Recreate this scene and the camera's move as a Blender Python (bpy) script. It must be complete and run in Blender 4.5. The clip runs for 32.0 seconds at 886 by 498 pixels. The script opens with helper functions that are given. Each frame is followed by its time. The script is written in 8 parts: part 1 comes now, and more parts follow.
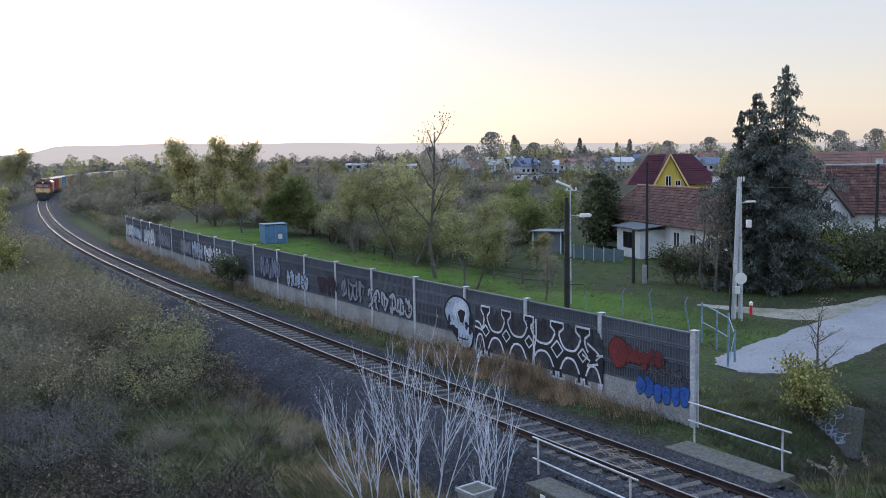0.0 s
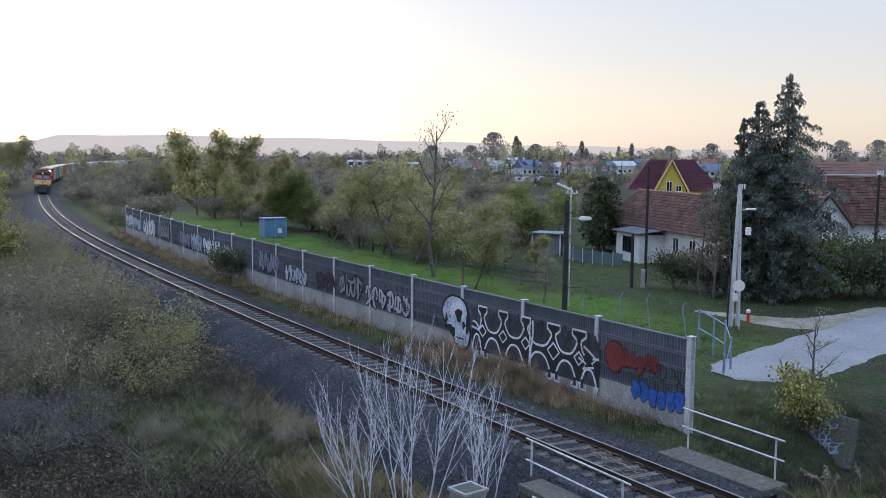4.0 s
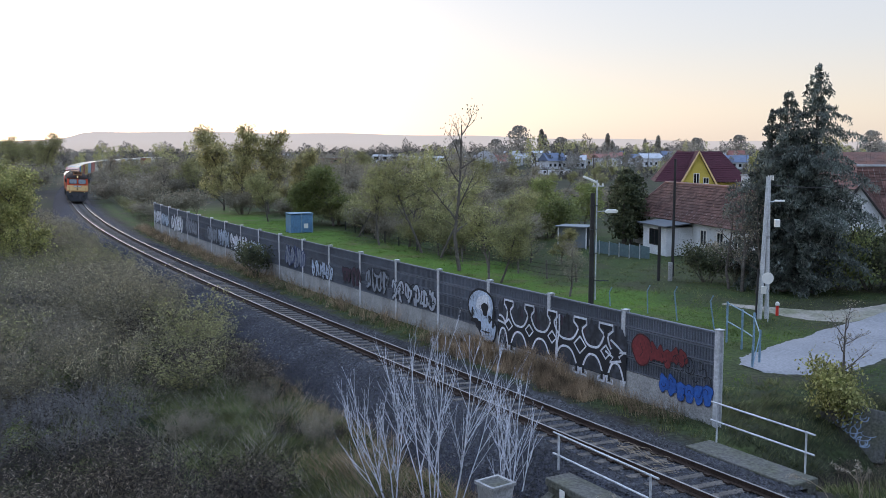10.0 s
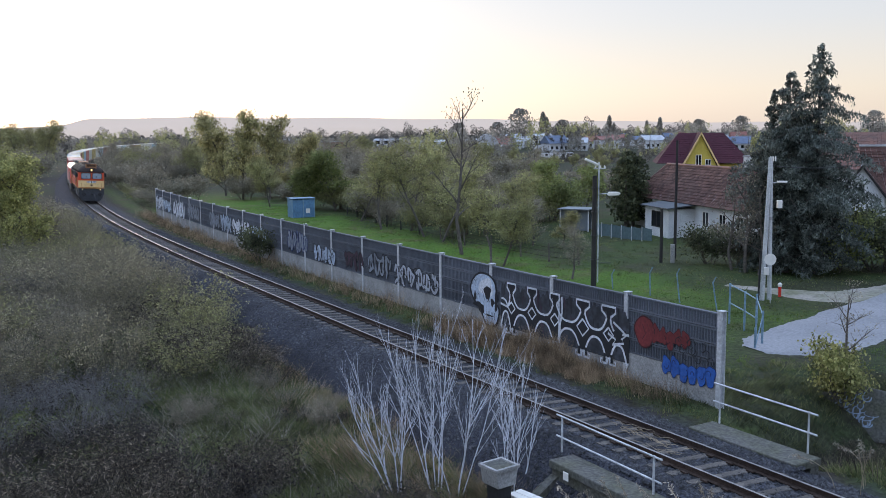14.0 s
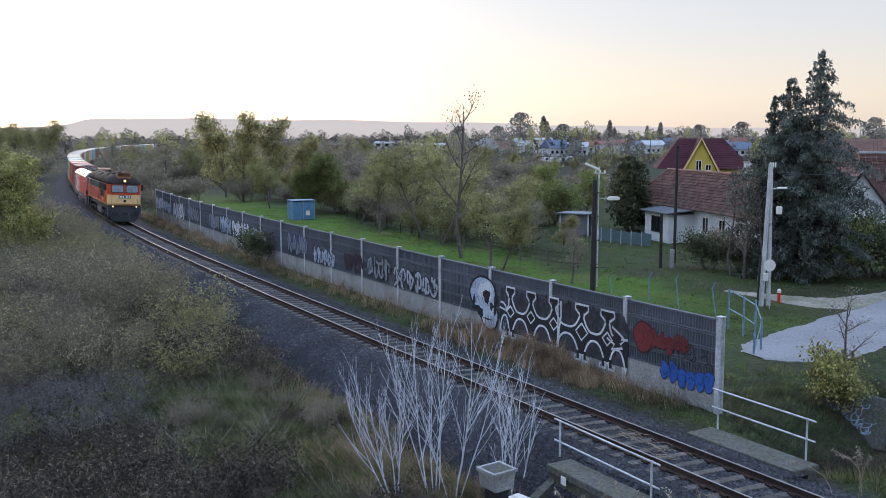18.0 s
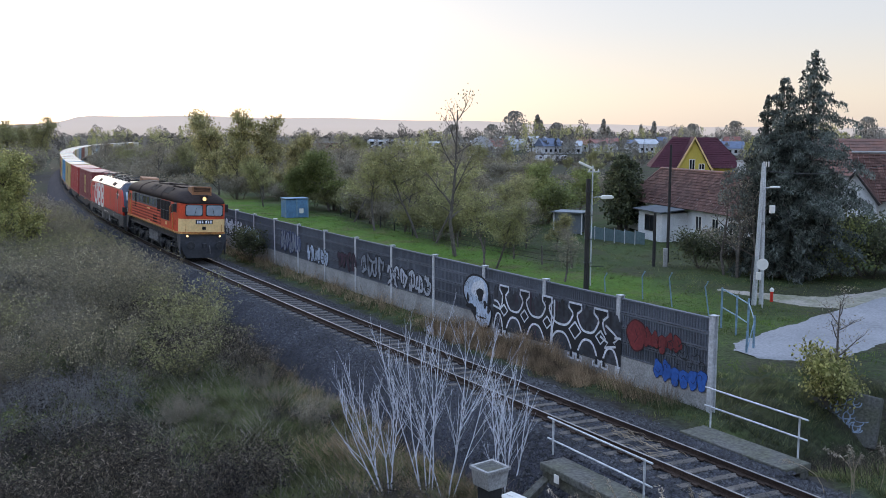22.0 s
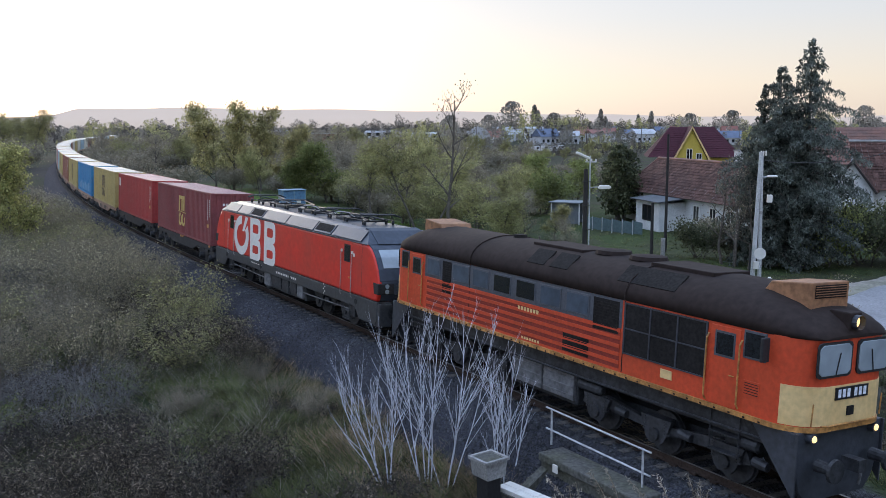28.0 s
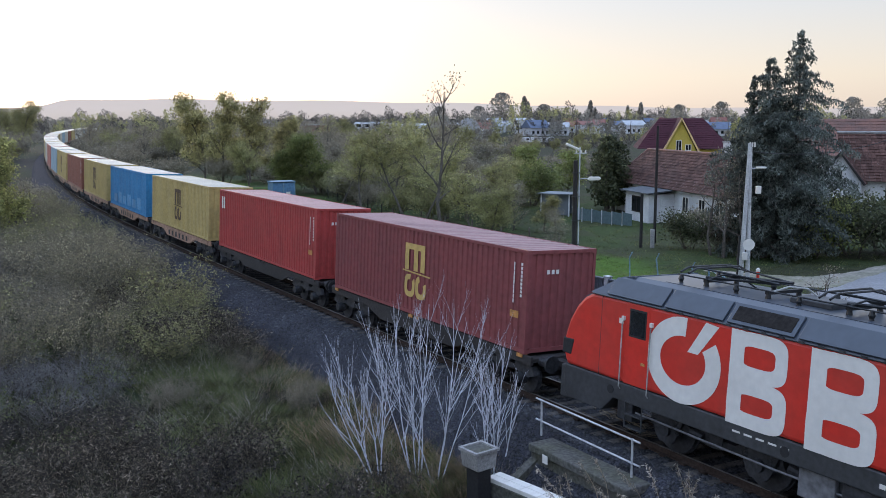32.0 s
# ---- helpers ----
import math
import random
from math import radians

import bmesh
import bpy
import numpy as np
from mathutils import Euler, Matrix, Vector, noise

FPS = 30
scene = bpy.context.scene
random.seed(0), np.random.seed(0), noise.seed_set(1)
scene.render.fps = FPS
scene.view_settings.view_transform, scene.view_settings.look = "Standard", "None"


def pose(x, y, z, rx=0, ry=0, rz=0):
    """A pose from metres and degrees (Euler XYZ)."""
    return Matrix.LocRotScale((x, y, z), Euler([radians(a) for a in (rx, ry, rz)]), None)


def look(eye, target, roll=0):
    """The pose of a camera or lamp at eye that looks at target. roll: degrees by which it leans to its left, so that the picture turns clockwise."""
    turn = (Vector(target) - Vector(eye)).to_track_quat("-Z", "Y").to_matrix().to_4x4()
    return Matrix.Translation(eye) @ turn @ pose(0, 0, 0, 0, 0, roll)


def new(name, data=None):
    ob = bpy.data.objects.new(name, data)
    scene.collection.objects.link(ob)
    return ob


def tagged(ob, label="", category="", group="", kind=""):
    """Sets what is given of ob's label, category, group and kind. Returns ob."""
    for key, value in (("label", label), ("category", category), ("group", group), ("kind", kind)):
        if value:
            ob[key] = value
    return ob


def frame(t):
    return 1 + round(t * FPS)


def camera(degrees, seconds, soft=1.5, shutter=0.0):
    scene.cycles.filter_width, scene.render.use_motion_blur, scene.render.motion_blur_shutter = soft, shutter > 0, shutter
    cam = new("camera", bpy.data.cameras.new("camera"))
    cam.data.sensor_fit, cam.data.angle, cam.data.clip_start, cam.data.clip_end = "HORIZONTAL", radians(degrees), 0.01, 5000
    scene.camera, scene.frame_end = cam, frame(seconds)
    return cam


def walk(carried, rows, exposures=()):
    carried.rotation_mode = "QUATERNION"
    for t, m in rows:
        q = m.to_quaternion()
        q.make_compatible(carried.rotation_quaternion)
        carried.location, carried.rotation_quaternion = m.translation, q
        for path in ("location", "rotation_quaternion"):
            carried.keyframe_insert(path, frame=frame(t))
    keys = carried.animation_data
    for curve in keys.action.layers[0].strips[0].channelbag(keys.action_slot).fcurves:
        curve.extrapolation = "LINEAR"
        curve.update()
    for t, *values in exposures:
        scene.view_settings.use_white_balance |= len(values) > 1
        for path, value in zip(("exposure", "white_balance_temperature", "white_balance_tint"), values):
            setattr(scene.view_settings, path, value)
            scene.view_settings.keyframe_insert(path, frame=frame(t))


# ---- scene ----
cam = camera(51.43, 32.0, soft=0.7)
EYE = (0.0, 0.0, 7.79)


def aim(yaw, pitch, roll):
    """The camera's pose from its bearing, tilt and roll in degrees."""
    a, b = radians(yaw), radians(pitch)
    way = Vector((math.sin(a) * math.cos(b), math.cos(a) * math.cos(b), math.sin(b)))
    return look(EYE, Vector(EYE) + 10 * way, roll)


walk(cam, [
    (0, aim(0.000, -5.753, -1.206)), (0.5, aim(-0.002, -5.831, -1.235)), (1, aim(0.023, -5.832, -0.756)),
    (1.5, aim(0.020, -5.794, -0.407)), (2, aim(0.025, -5.800, -0.265)), (2.5, aim(0.025, -5.800, 0.042)),
    (3, aim(0.037, -5.792, 0.264)), (3.5, aim(0.048, -5.806, 0.354)), (5.5, aim(0.057, -5.819, 0.473)),
    (6, aim(0.056, -5.830, 0.440)), (6.5, aim(0.044, -5.849, 0.343)), (7, aim(0.044, -5.851, 0.324)),
    (7.5, aim(0.044, -5.866, 0.326)), (8, aim(0.037, -5.894, 0.280)), (8.5, aim(0.031, -6.086, 0.161)),
    (9, aim(-0.014, -6.169, 0.074)), (9.5, aim(-1.006, -6.179, -0.059)), (10, aim(-1.554, -6.186, -0.113)),
    (10.5, aim(-1.683, -6.197, -0.109)), (11, aim(-1.696, -6.208, -0.097)), (11.5, aim(-1.697, -6.253, -0.123)),
    (12, aim(-1.699, -6.857, -0.243)), (12.5, aim(-1.700, -7.128, -0.376)), (13, aim(-1.702, -7.189, -0.569)),
    (13.5, aim(-1.699, -7.188, -0.604)), (14, aim(-1.698, -7.194, -0.596)), (14.5, aim(-1.700, -7.219, -0.623)),
    (16.5, aim(-1.687, -6.922, -0.369)), (17, aim(-1.664, -6.911, -0.100)), (17.5, aim(-1.674, -6.915, -0.105)),
    (18, aim(-1.667, -6.992, -0.108)), (18.5, aim(-1.664, -7.030, -0.049)), (19, aim(-1.670, -7.027, -0.061)),
    (19.5, aim(-1.681, -7.031, -0.095)), (20, aim(-1.662, -7.027, -0.117)), (20.5, aim(-1.422, -7.076, -0.010)),
    (21, aim(-1.390, -7.087, 0.020)), (21.5, aim(-1.275, -7.103, 0.088)), (22, aim(-1.270, -7.097, 0.060)),
    (22.5, aim(-1.260, -7.123, 0.051)), (23, aim(-1.273, -7.134, -0.004)), (23.5, aim(-1.255, -7.158, 0.096)),
    (24, aim(-1.234, -7.154, 0.077)), (24.5, aim(-1.225, -7.215, 0.109)), (25, aim(-1.242, -7.201, 0.021)),
    (25.5, aim(-1.236, -7.266, 0.104)), (27.5, aim(-1.178, -7.512, -0.158)), (28, aim(-1.131, -7.662, -0.227)),
    (28.5, aim(-1.080, -7.664, -0.219)), (29, aim(-0.976, -7.754, -0.283)), (29.5, aim(-0.823, -7.980, -0.223)),
    (30, aim(-0.595, -8.107, -0.169)), (30.5, aim(-0.500, -8.140, -0.217)), (31, aim(-0.500, -8.140, -0.217)),
    (31.5, aim(-0.499, -8.193, -0.219)), (32, aim(-0.499, -8.193, -0.219)),
])

# ---- the railway line: bends along its length, and where a point of it lies ----
BEND_AT = (-60, 0, 40, 80, 120, 160, 200, 240, 300, 400, 760)
BEND = (0.0, 0.00045, -0.00085, -0.00161, -0.00106, -0.00037, -0.00082, -0.0009, -0.0009, -0.00095, -0.00095)
CANT = radians(2.94)
LINE_S = np.arange(-60.0, 760.0, 1.0)
_k = np.interp(LINE_S, BEND_AT, BEND)
_th = np.concatenate([[0], np.cumsum((_k[:-1] + _k[1:]) / 2)])
LINE_TH = _th - _th[60] + 2.13413
_m = (LINE_TH[:-1] + LINE_TH[1:]) / 2
_x = np.concatenate([[0], np.cumsum(np.cos(_m))])
_y = np.concatenate([[0], np.cumsum(np.sin(_m))])
LINE_X, LINE_Y = _x - _x[60] + 10.384, _y - _y[60] + 13.844


def on_line(s, o=0.0):
    """Plan place s metres up the line and o metres to the left of its middle, and the line's bearing there."""
    x, y, th = (float(np.interp(s, LINE_S, a)) for a in (LINE_X, LINE_Y, LINE_TH))
    return x - math.sin(th) * o, y + math.cos(th) * o, th


def line_coords(px, py):
    """Distance along the line and offset to its left, for arrays of plan places."""
    px, py = np.asarray(px, float), np.asarray(py, float)
    flat_x, flat_y = px.ravel(), py.ravel()
    best = np.full(flat_x.shape, 1e18)
    idx = np.zeros(flat_x.shape, int)
    if flat_x.size < 4000:
        every = np.arange(0, len(LINE_S), 4)
        d = (flat_x[:, None] - LINE_X[None, every]) ** 2 + (flat_y[:, None] - LINE_Y[None, every]) ** 2
        idx = every[np.argmin(d, axis=1)]
    for i in range(0, len(LINE_S) if flat_x.size >= 4000 else 0, 4):
        d = (flat_x - LINE_X[i]) ** 2 + (flat_y - LINE_Y[i]) ** 2
        m = d < best
        best[m], idx[m] = d[m], i
    th = LINE_TH[idx]
    dx, dy = flat_x - LINE_X[idx], flat_y - LINE_Y[idx]
    s = LINE_S[idx] + dx * np.cos(th) + dy * np.sin(th)
    th2 = np.interp(s, LINE_S, LINE_TH)
    cx, cy = np.interp(s, LINE_S, LINE_X), np.interp(s, LINE_S, LINE_Y)
    o = -(flat_x - cx) * np.sin(th2) + (flat_y - cy) * np.cos(th2)
    return s.reshape(px.shape), o.reshape(px.shape)


# ---- daylight after sunset: low glow under a thin bright veil of high cloud ----
SUN_TURN, SUN_UP = -25.0, 4.0
world = bpy.data.worlds.new("dusk")
scene.world = world
world.use_nodes = True


def dusk_sky(t):
    n, link = t.nodes, t.links.new
    sky = n.new("ShaderNodeTexSky")
    sky.sky_type, sky.sun_disc = "NISHITA", False
    sky.sun_elevation, sky.sun_rotation = radians(SUN_UP), radians(SUN_TURN)
    sky.air_density, sky.dust_density, sky.ozone_density = 1.0, 1.5, 1.0
    pale = n.new("ShaderNodeHueSaturation")
    pale.inputs["Saturation"].default_value, pale.inputs["Value"].default_value = 0.55, 0.22
    link(sky.outputs[0], pale.inputs["Color"])
    co, split = n.new("ShaderNodeTexCoord"), n.new("ShaderNodeSeparateXYZ")
    link(co.outputs["Generated"], split.inputs[0])
    veil = n.new("ShaderNodeValToRGB")
    stops = ((0.0, (0.62, 0.53, 0.46)), (0.04, (0.63, 0.57, 0.50)), (0.11, (0.53, 0.55, 0.60)), (0.26, (0.45, 0.53, 0.70)), (1.0, (1.05, 1.42, 2.15)))
    e = veil.color_ramp.elements
    e[0].position, e[0].color = stops[0][0], (*stops[0][1], 1)
    e[1].position, e[1].color = stops[-1][0], (*stops[-1][1], 1)
    for p, c in stops[1:-1]:
        e.new(p).color = (*c, 1)
    link(split.outputs["Z"], veil.inputs[0])
    both_ = n.new("ShaderNodeMix")
    both_.data_type, both_.blend_type = "RGBA", "ADD"
    both_.inputs[0].default_value = 0.21
    link(veil.outputs[0], both_.inputs[6])
    link(pale.outputs[0], both_.inputs[7])
    link(both_.outputs[2], n["Background"].inputs[0])
    n["Background"].inputs[1].default_value = 1.0


dusk_sky(world.node_tree)
sun = new("sun", bpy.data.lights.new("sun", "SUN"))
sun.data.energy, sun.data.angle, sun.data.color = 0.9, radians(20), (1.0, 0.88, 0.74)
sun.matrix_world = look((0, 0, 60), (-60 * math.sin(radians(SUN_TURN)), -60 * math.cos(radians(SUN_TURN)), 50))
scene.view_settings.exposure = 0.2


# ---- materials ----
def mat(name, color, rough=0.7, metal=0.0, dark=0.6, light=1.25, fine=14.0, coarse=0.7, bump=0.3, tint=None, vary=0.0,
        island=False, spec=0.5):
    """A surface with grain and stains at two scales; tint is a second colour for the stains, vary a change from piece to piece."""
    m = bpy.data.materials.new(name)
    m.use_nodes = True
    t, b = m.node_tree, m.node_tree.nodes["Principled BSDF"]
    link = t.links.new
    co = t.nodes.new("ShaderNodeTexCoord")

    def noise_node(scale, detail):
        q = t.nodes.new("ShaderNodeTexNoise")
        q.inputs["Scale"].default_value, q.inputs["Detail"].default_value = scale, detail
        link(co.outputs["Object"], q.inputs["Vector"])
        return q.outputs[0]

    def blend(kind, fac, a, c):
        q = t.nodes.new("ShaderNodeMix")
        q.data_type, q.blend_type = "RGBA", kind
        for socket, value in ((q.inputs[0], fac), (q.inputs[6], a), (q.inputs[7], c)):
            if isinstance(value, (int, float)):
                socket.default_value = value
            elif isinstance(value, tuple):
                socket.default_value = (*value, 1)
            else:
                link(value, socket)
        return q.outputs[2]

    def ramp(value, lo, hi, a, c):
        q = t.nodes.new("ShaderNodeMapRange")
        for i, v in enumerate((lo, hi, a, c)):
            q.inputs[i + 1].default_value = v
        link(value, q.inputs[0])
        return q.outputs[0]

    small, big = noise_node(fine, 6), noise_node(coarse, 3)
    second = tint or tuple(c * dark for c in color)
    out = blend("MIX", ramp(big, 0.35, 0.68, 0, 1), color, second)
    grain = ramp(small, 0.3, 0.7, dark, light)
    out = blend("MULTIPLY", 1.0, out, grain)
    if vary:
        if island:
            q = t.nodes.new("ShaderNodeNewGeometry")
            rnd = q.outputs["Random Per Island"]
        else:
            q = t.nodes.new("ShaderNodeObjectInfo")
            rnd = q.outputs["Random"]
        out = blend("MULTIPLY", 1.0, out, ramp(rnd, 0, 1, 1 - vary, 1 + vary))
    link(out, b.inputs["Base Color"])
    b.inputs["Roughness"].default_value, b.inputs["Metallic"].default_value = rough, metal
    b.inputs["Specular IOR Level"].default_value = spec
    if bump:
        q = t.nodes.new("ShaderNodeBump")
        q.inputs["Strength"].default_value, q.inputs["Distance"].default_value = bump, 0.02
        link(small, q.inputs["Height"])
        link(q.outputs[0], b.inputs["Normal"])
    return m


def glow(name, color, power):
    m = bpy.data.materials.new(name)
    m.use_nodes = True
    b = m.node_tree.nodes["Principled BSDF"]
    b.inputs["Base Color"].default_value = (*color, 1)
    b.inputs["Emission Color"].default_value = (*color, 1)
    b.inputs["Emission Strength"].default_value = power
    return m


def leaf_mat(name, color, other, rough=0.6, patch=1.3, rare=0.0, depth=0.55):
    """Foliage: colour changes from leaf to leaf, from spray to spray and from plant to plant; light shines through a little."""
    m = bpy.data.materials.new(name)
    m.use_nodes = True
    t, b = m.node_tree, m.node_tree.nodes["Principled BSDF"]
    g = t.nodes.new("ShaderNodeNewGeometry")
    r = t.nodes.new("ShaderNodeValToRGB")
    r.color_ramp.elements[0].color = (*color, 1)
    r.color_ramp.elements[1].color = (*other, 1)
    r.color_ramp.elements[0].position = rare
    t.links.new(g.outputs["Random Per Island"], r.inputs[0])
    co, nz, ramp = (t.nodes.new(k) for k in ("ShaderNodeTexCoord", "ShaderNodeTexNoise", "ShaderNodeMapRange"))
    nz.inputs["Scale"].default_value, nz.inputs["Detail"].default_value = patch, 4
    t.links.new(co.outputs["Object"], nz.inputs["Vector"])
    for i, v in enumerate((0.36, 0.64, 1 - depth, 1 + depth)):
        ramp.inputs[i + 1].default_value = v
    t.links.new(nz.outputs[0], ramp.inputs[0])
    info, each, both_ = (t.nodes.new(k) for k in ("ShaderNodeObjectInfo", "ShaderNodeMapRange", "ShaderNodeMath"))
    each.inputs[3].default_value, each.inputs[4].default_value = 0.78, 1.22
    t.links.new(info.outputs["Random"], each.inputs[0])
    both_.operation = "MULTIPLY"
    t.links.new(ramp.outputs[0], both_.inputs[0])
    t.links.new(each.outputs[0], both_.inputs[1])
    tone = t.nodes.new("ShaderNodeMix")
    tone.data_type, tone.blend_type = "RGBA", "MULTIPLY"
    tone.inputs[0].default_value = 1.0
    t.links.new(r.outputs[0], tone.inputs[6])
    t.links.new(both_.outputs[0], tone.inputs[7])
    t.links.new(tone.outputs[2], b.inputs["Base Color"])
    b.inputs["Roughness"].default_value = rough
    b.inputs["Specular IOR Level"].default_value = 0.2
    tr = t.nodes.new("ShaderNodeBsdfTranslucent")
    t.links.new(tone.outputs[2], tr.inputs[0])
    mix = t.nodes.new("ShaderNodeMixShader")
    mix.inputs[0].default_value = 0.5
    t.links.new(b.outputs[0], mix.inputs[1])
    t.links.new(tr.outputs[0], mix.inputs[2])
    t.links.new(mix.outputs[0], t.nodes["Material Output"].inputs[0])
    return m


M_STEEL = mat("rail_steel", (0.30, 0.28, 0.265), 0.5, 0.6, dark=0.7, spec=0.3)
M_RUST = mat("rusty_steel", (0.062, 0.043, 0.035), 0.9, 0.1, spec=0.15)
M_SLEEPER = mat("weathered_sleeper", (0.125, 0.108, 0.096), 0.9, dark=0.5, fine=20, coarse=2.0, vary=0.25)
M_BALLAST = mat("ballast", (0.047, 0.046, 0.051), 0.95, dark=0.45, light=1.6, fine=11, coarse=0.5, bump=1.0, vary=0.8, island=True)
M_CONCRETE = mat("concrete", (0.36, 0.35, 0.34), 0.9, dark=0.65, fine=18, coarse=1.2, bump=0.2)
M_OLDCONC = mat("mossy_concrete", (0.098, 0.094, 0.088), 0.95, dark=0.5, light=1.35, fine=12, coarse=1.5, tint=(0.085, 0.085, 0.06), bump=0.4)
M_PANEL = mat("grey_barrier_panel", (0.115, 0.125, 0.15), 0.8, dark=0.7, fine=25, coarse=0.8, bump=0.2, vary=0.15)
M_GALV = mat("galvanised_steel", (0.56, 0.57, 0.59), 0.5, 0.2, dark=0.75, fine=10, coarse=2.0, bump=0.1)
M_WHITE = mat("white_render", (0.74, 0.74, 0.74), 0.9, dark=0.75, light=1.1, fine=10, coarse=0.6, bump=0.15)
M_ROOFTILE = mat("clay_tile", (0.24, 0.115, 0.085), 0.85, dark=0.6, fine=8, coarse=0.8, tint=(0.15, 0.09, 0.075), vary=0.3)
M_DARKWOOD = mat("tarred_wood", (0.035, 0.03, 0.028), 0.85)
M_BARK = mat("bark", (0.16, 0.135, 0.115), 0.95, dark=0.5, fine=9, coarse=2, bump=0.6)
M_PALETWIG = mat("pale_bark", (0.72, 0.73, 0.80), 0.85, dark=0.6, fine=25, coarse=5, bump=0.3)
M_TWIG = mat("brown_twigs", (0.175, 0.145, 0.105), 0.95, dark=0.6, vary=0.3, island=True)
M_GLASS = mat("dark_window_glass", (0.02, 0.022, 0.025), 0.06, 0.0, bump=0)
M_BLACK = mat("black_rubber", (0.02, 0.02, 0.022), 0.7)


# ---- mesh helpers ----
class Geo:
    """Collects vertices and faces of one mesh."""

    def __init__(self):
        self.v, self.f = [], []

    def add(self, verts, faces):
        n = len(self.v)
        self.v += [tuple(p) for p in verts]
        self.f += [tuple(i + n for i in q) for q in faces]
        return self

    def box(self, x0, y0, z0, x1, y1, z1, m=None):
        v = [(x, y, z) for z in (z0, z1) for y in (y0, y1) for x in (x0, x1)]
        if m is not None:
            v = [m @ Vector(p) for p in v]
        return self.add(v, [(0, 2, 3, 1), (4, 5, 7, 6), (0, 1, 5, 4), (2, 6, 7, 3), (0, 4, 6, 2), (1, 3, 7, 5)])

    def tube(self, pts, radii, sides=6, cap=True):
        pts = [Vector(p) for p in pts]
        if isinstance(radii, (int, float)):
            radii = [radii] * len(pts)
        n0 = len(self.v)
        for i, p in enumerate(pts):
            d = (pts[min(i + 1, len(pts) - 1)] - pts[max(i - 1, 0)])
            d = d.normalized() if d.length > 1e-9 else Vector((0, 0, 1))
            a = d.cross(Vector((0.13, 0.21, 0.97)) if abs(d.z) < 0.9 else Vector((1, 0.1, 0))).normalized()
            b = d.cross(a)
            for k in range(sides):
                w = 2 * math.pi * k / sides
                self.v.append(tuple(p + radii[i] * (math.cos(w) * a + math.sin(w) * b)))
        for i in range(len(pts) - 1):
            for k in range(sides):
                q = (k + 1) % sides
                self.f.append((n0 + i * sides + k, n0 + i * sides + q, n0 + (i + 1) * sides + q, n0 + (i + 1) * sides + k))
        if cap:
            self.f.append(tuple(n0 + k for k in range(sides))[::-1])
            self.f.append(tuple(n0 + (len(pts) - 1) * sides + k for k in range(sides)))
        return self

    def prism(self, outline, a, b, axis="y"):
        """An outline of (u, w) pairs drawn out from a to b along an axis: x: (y, z), y: (x, z), z: (x, y)."""
        def at(u, w, h):
            return {"x": (h, u, w), "y": (u, h, w), "z": (u, w, h)}[axis]
        n = len(outline)
        v = [at(u, w, a) for u, w in outline] + [at(u, w, b) for u, w in outline]
        f = [(i, (i + 1) % n, n + (i + 1) % n, n + i) for i in range(n)]
        return self.add(v, f + [tuple(range(n))[::-1], tuple(range(n, 2 * n))])

    def mesh(self, name, material, smooth=False, fix=True):
        me = bpy.data.meshes.new(name)
        me.from_pydata(self.v, [], self.f)
        if fix:
            bm = bmesh.new()
            bm.from_mesh(me)
            bmesh.ops.recalc_face_normals(bm, faces=bm.faces)
            bm.to_mesh(me)
            bm.free()
        if material:
            me.materials.append(material)
        if smooth:
            me.shade_smooth()
        me.update()
        return me


def part(name, geo, material, parent=None, label="", smooth=False, bevel=0.0, m=None, fix=True):
    """Links a mesh as one object under a thing or part."""
    me = geo.mesh(name, material, smooth, fix) if isinstance(geo, Geo) else geo
    ob = new(name, me)
    if parent is not None:
        ob.parent = parent
    if m is not None:
        ob.matrix_basis = m
    if label:
        ob["label"] = label
    if bevel:
        mod = ob.modifiers.new("bevel", "BEVEL")
        mod.width, mod.segments, mod.limit_method = bevel, 2, "ANGLE"
    return ob


def thing(name, label, category, m=None, group="", kind=""):
    ob = new(name)
    if m is not None:
        ob.matrix_basis = m
    return tagged(ob, label, category, group, kind)


# ---- terrain ----
def smooth(a, b, x):
    t = np.clip((x - a) / (b - a), 0, 1)
    return t * t * (3 - 2 * t)


def terrain(px, py):
    """Height of the ground at plan places."""
    px, py = np.asarray(px, float), np.asarray(py, float)
    s, o = line_coords(px, py)
    rough = 0.10 * np.sin(px * 0.9 + 1.3 * np.sin(py * 0.31)) * np.cos(py * 0.7 + px * 0.2) + 0.16 * np.sin(px * 0.23 + 2) * np.sin(py * 0.19)
    left = -0.24 - 1.25 * smooth(1.7, 4.2, o) - 0.3 * smooth(8, 25, o) + rough * smooth(5, 9, o)
    right = -0.24 - 0.3 * smooth(1.9, 3.3, -o) - 0.4 * smooth(5.2, 9, -o) + 0.5 * rough * smooth(6, 12, -o)
    z = np.where(o > 0, left, right) - 0.08 - np.where(o > 0, 0.5, 0.15) * smooth(4.0, 3.0, np.abs(o))
    # the ditch under the line
    ditch = np.exp(-((s - 9.6 - 0.06 * np.abs(o)) / 1.5) ** 2)
    z = z - 1.9 * ditch * smooth(3.2, 4.6, np.abs(o)) * (1 - smooth(14, 26, np.abs(o)))
    # the road bridge's embankment, on which the camera stands
    bank = smooth(7.2, -9, s) * smooth(3.8, 8, -o)
    z = z + 6.6 * bank
    bank_l = smooth(3, -14, s) * smooth(3.8, 9, o)
    z = z + 6.4 * bank_l
    far = np.hypot(px, py)
    return z - 0.6 * smooth(150, 500, far)


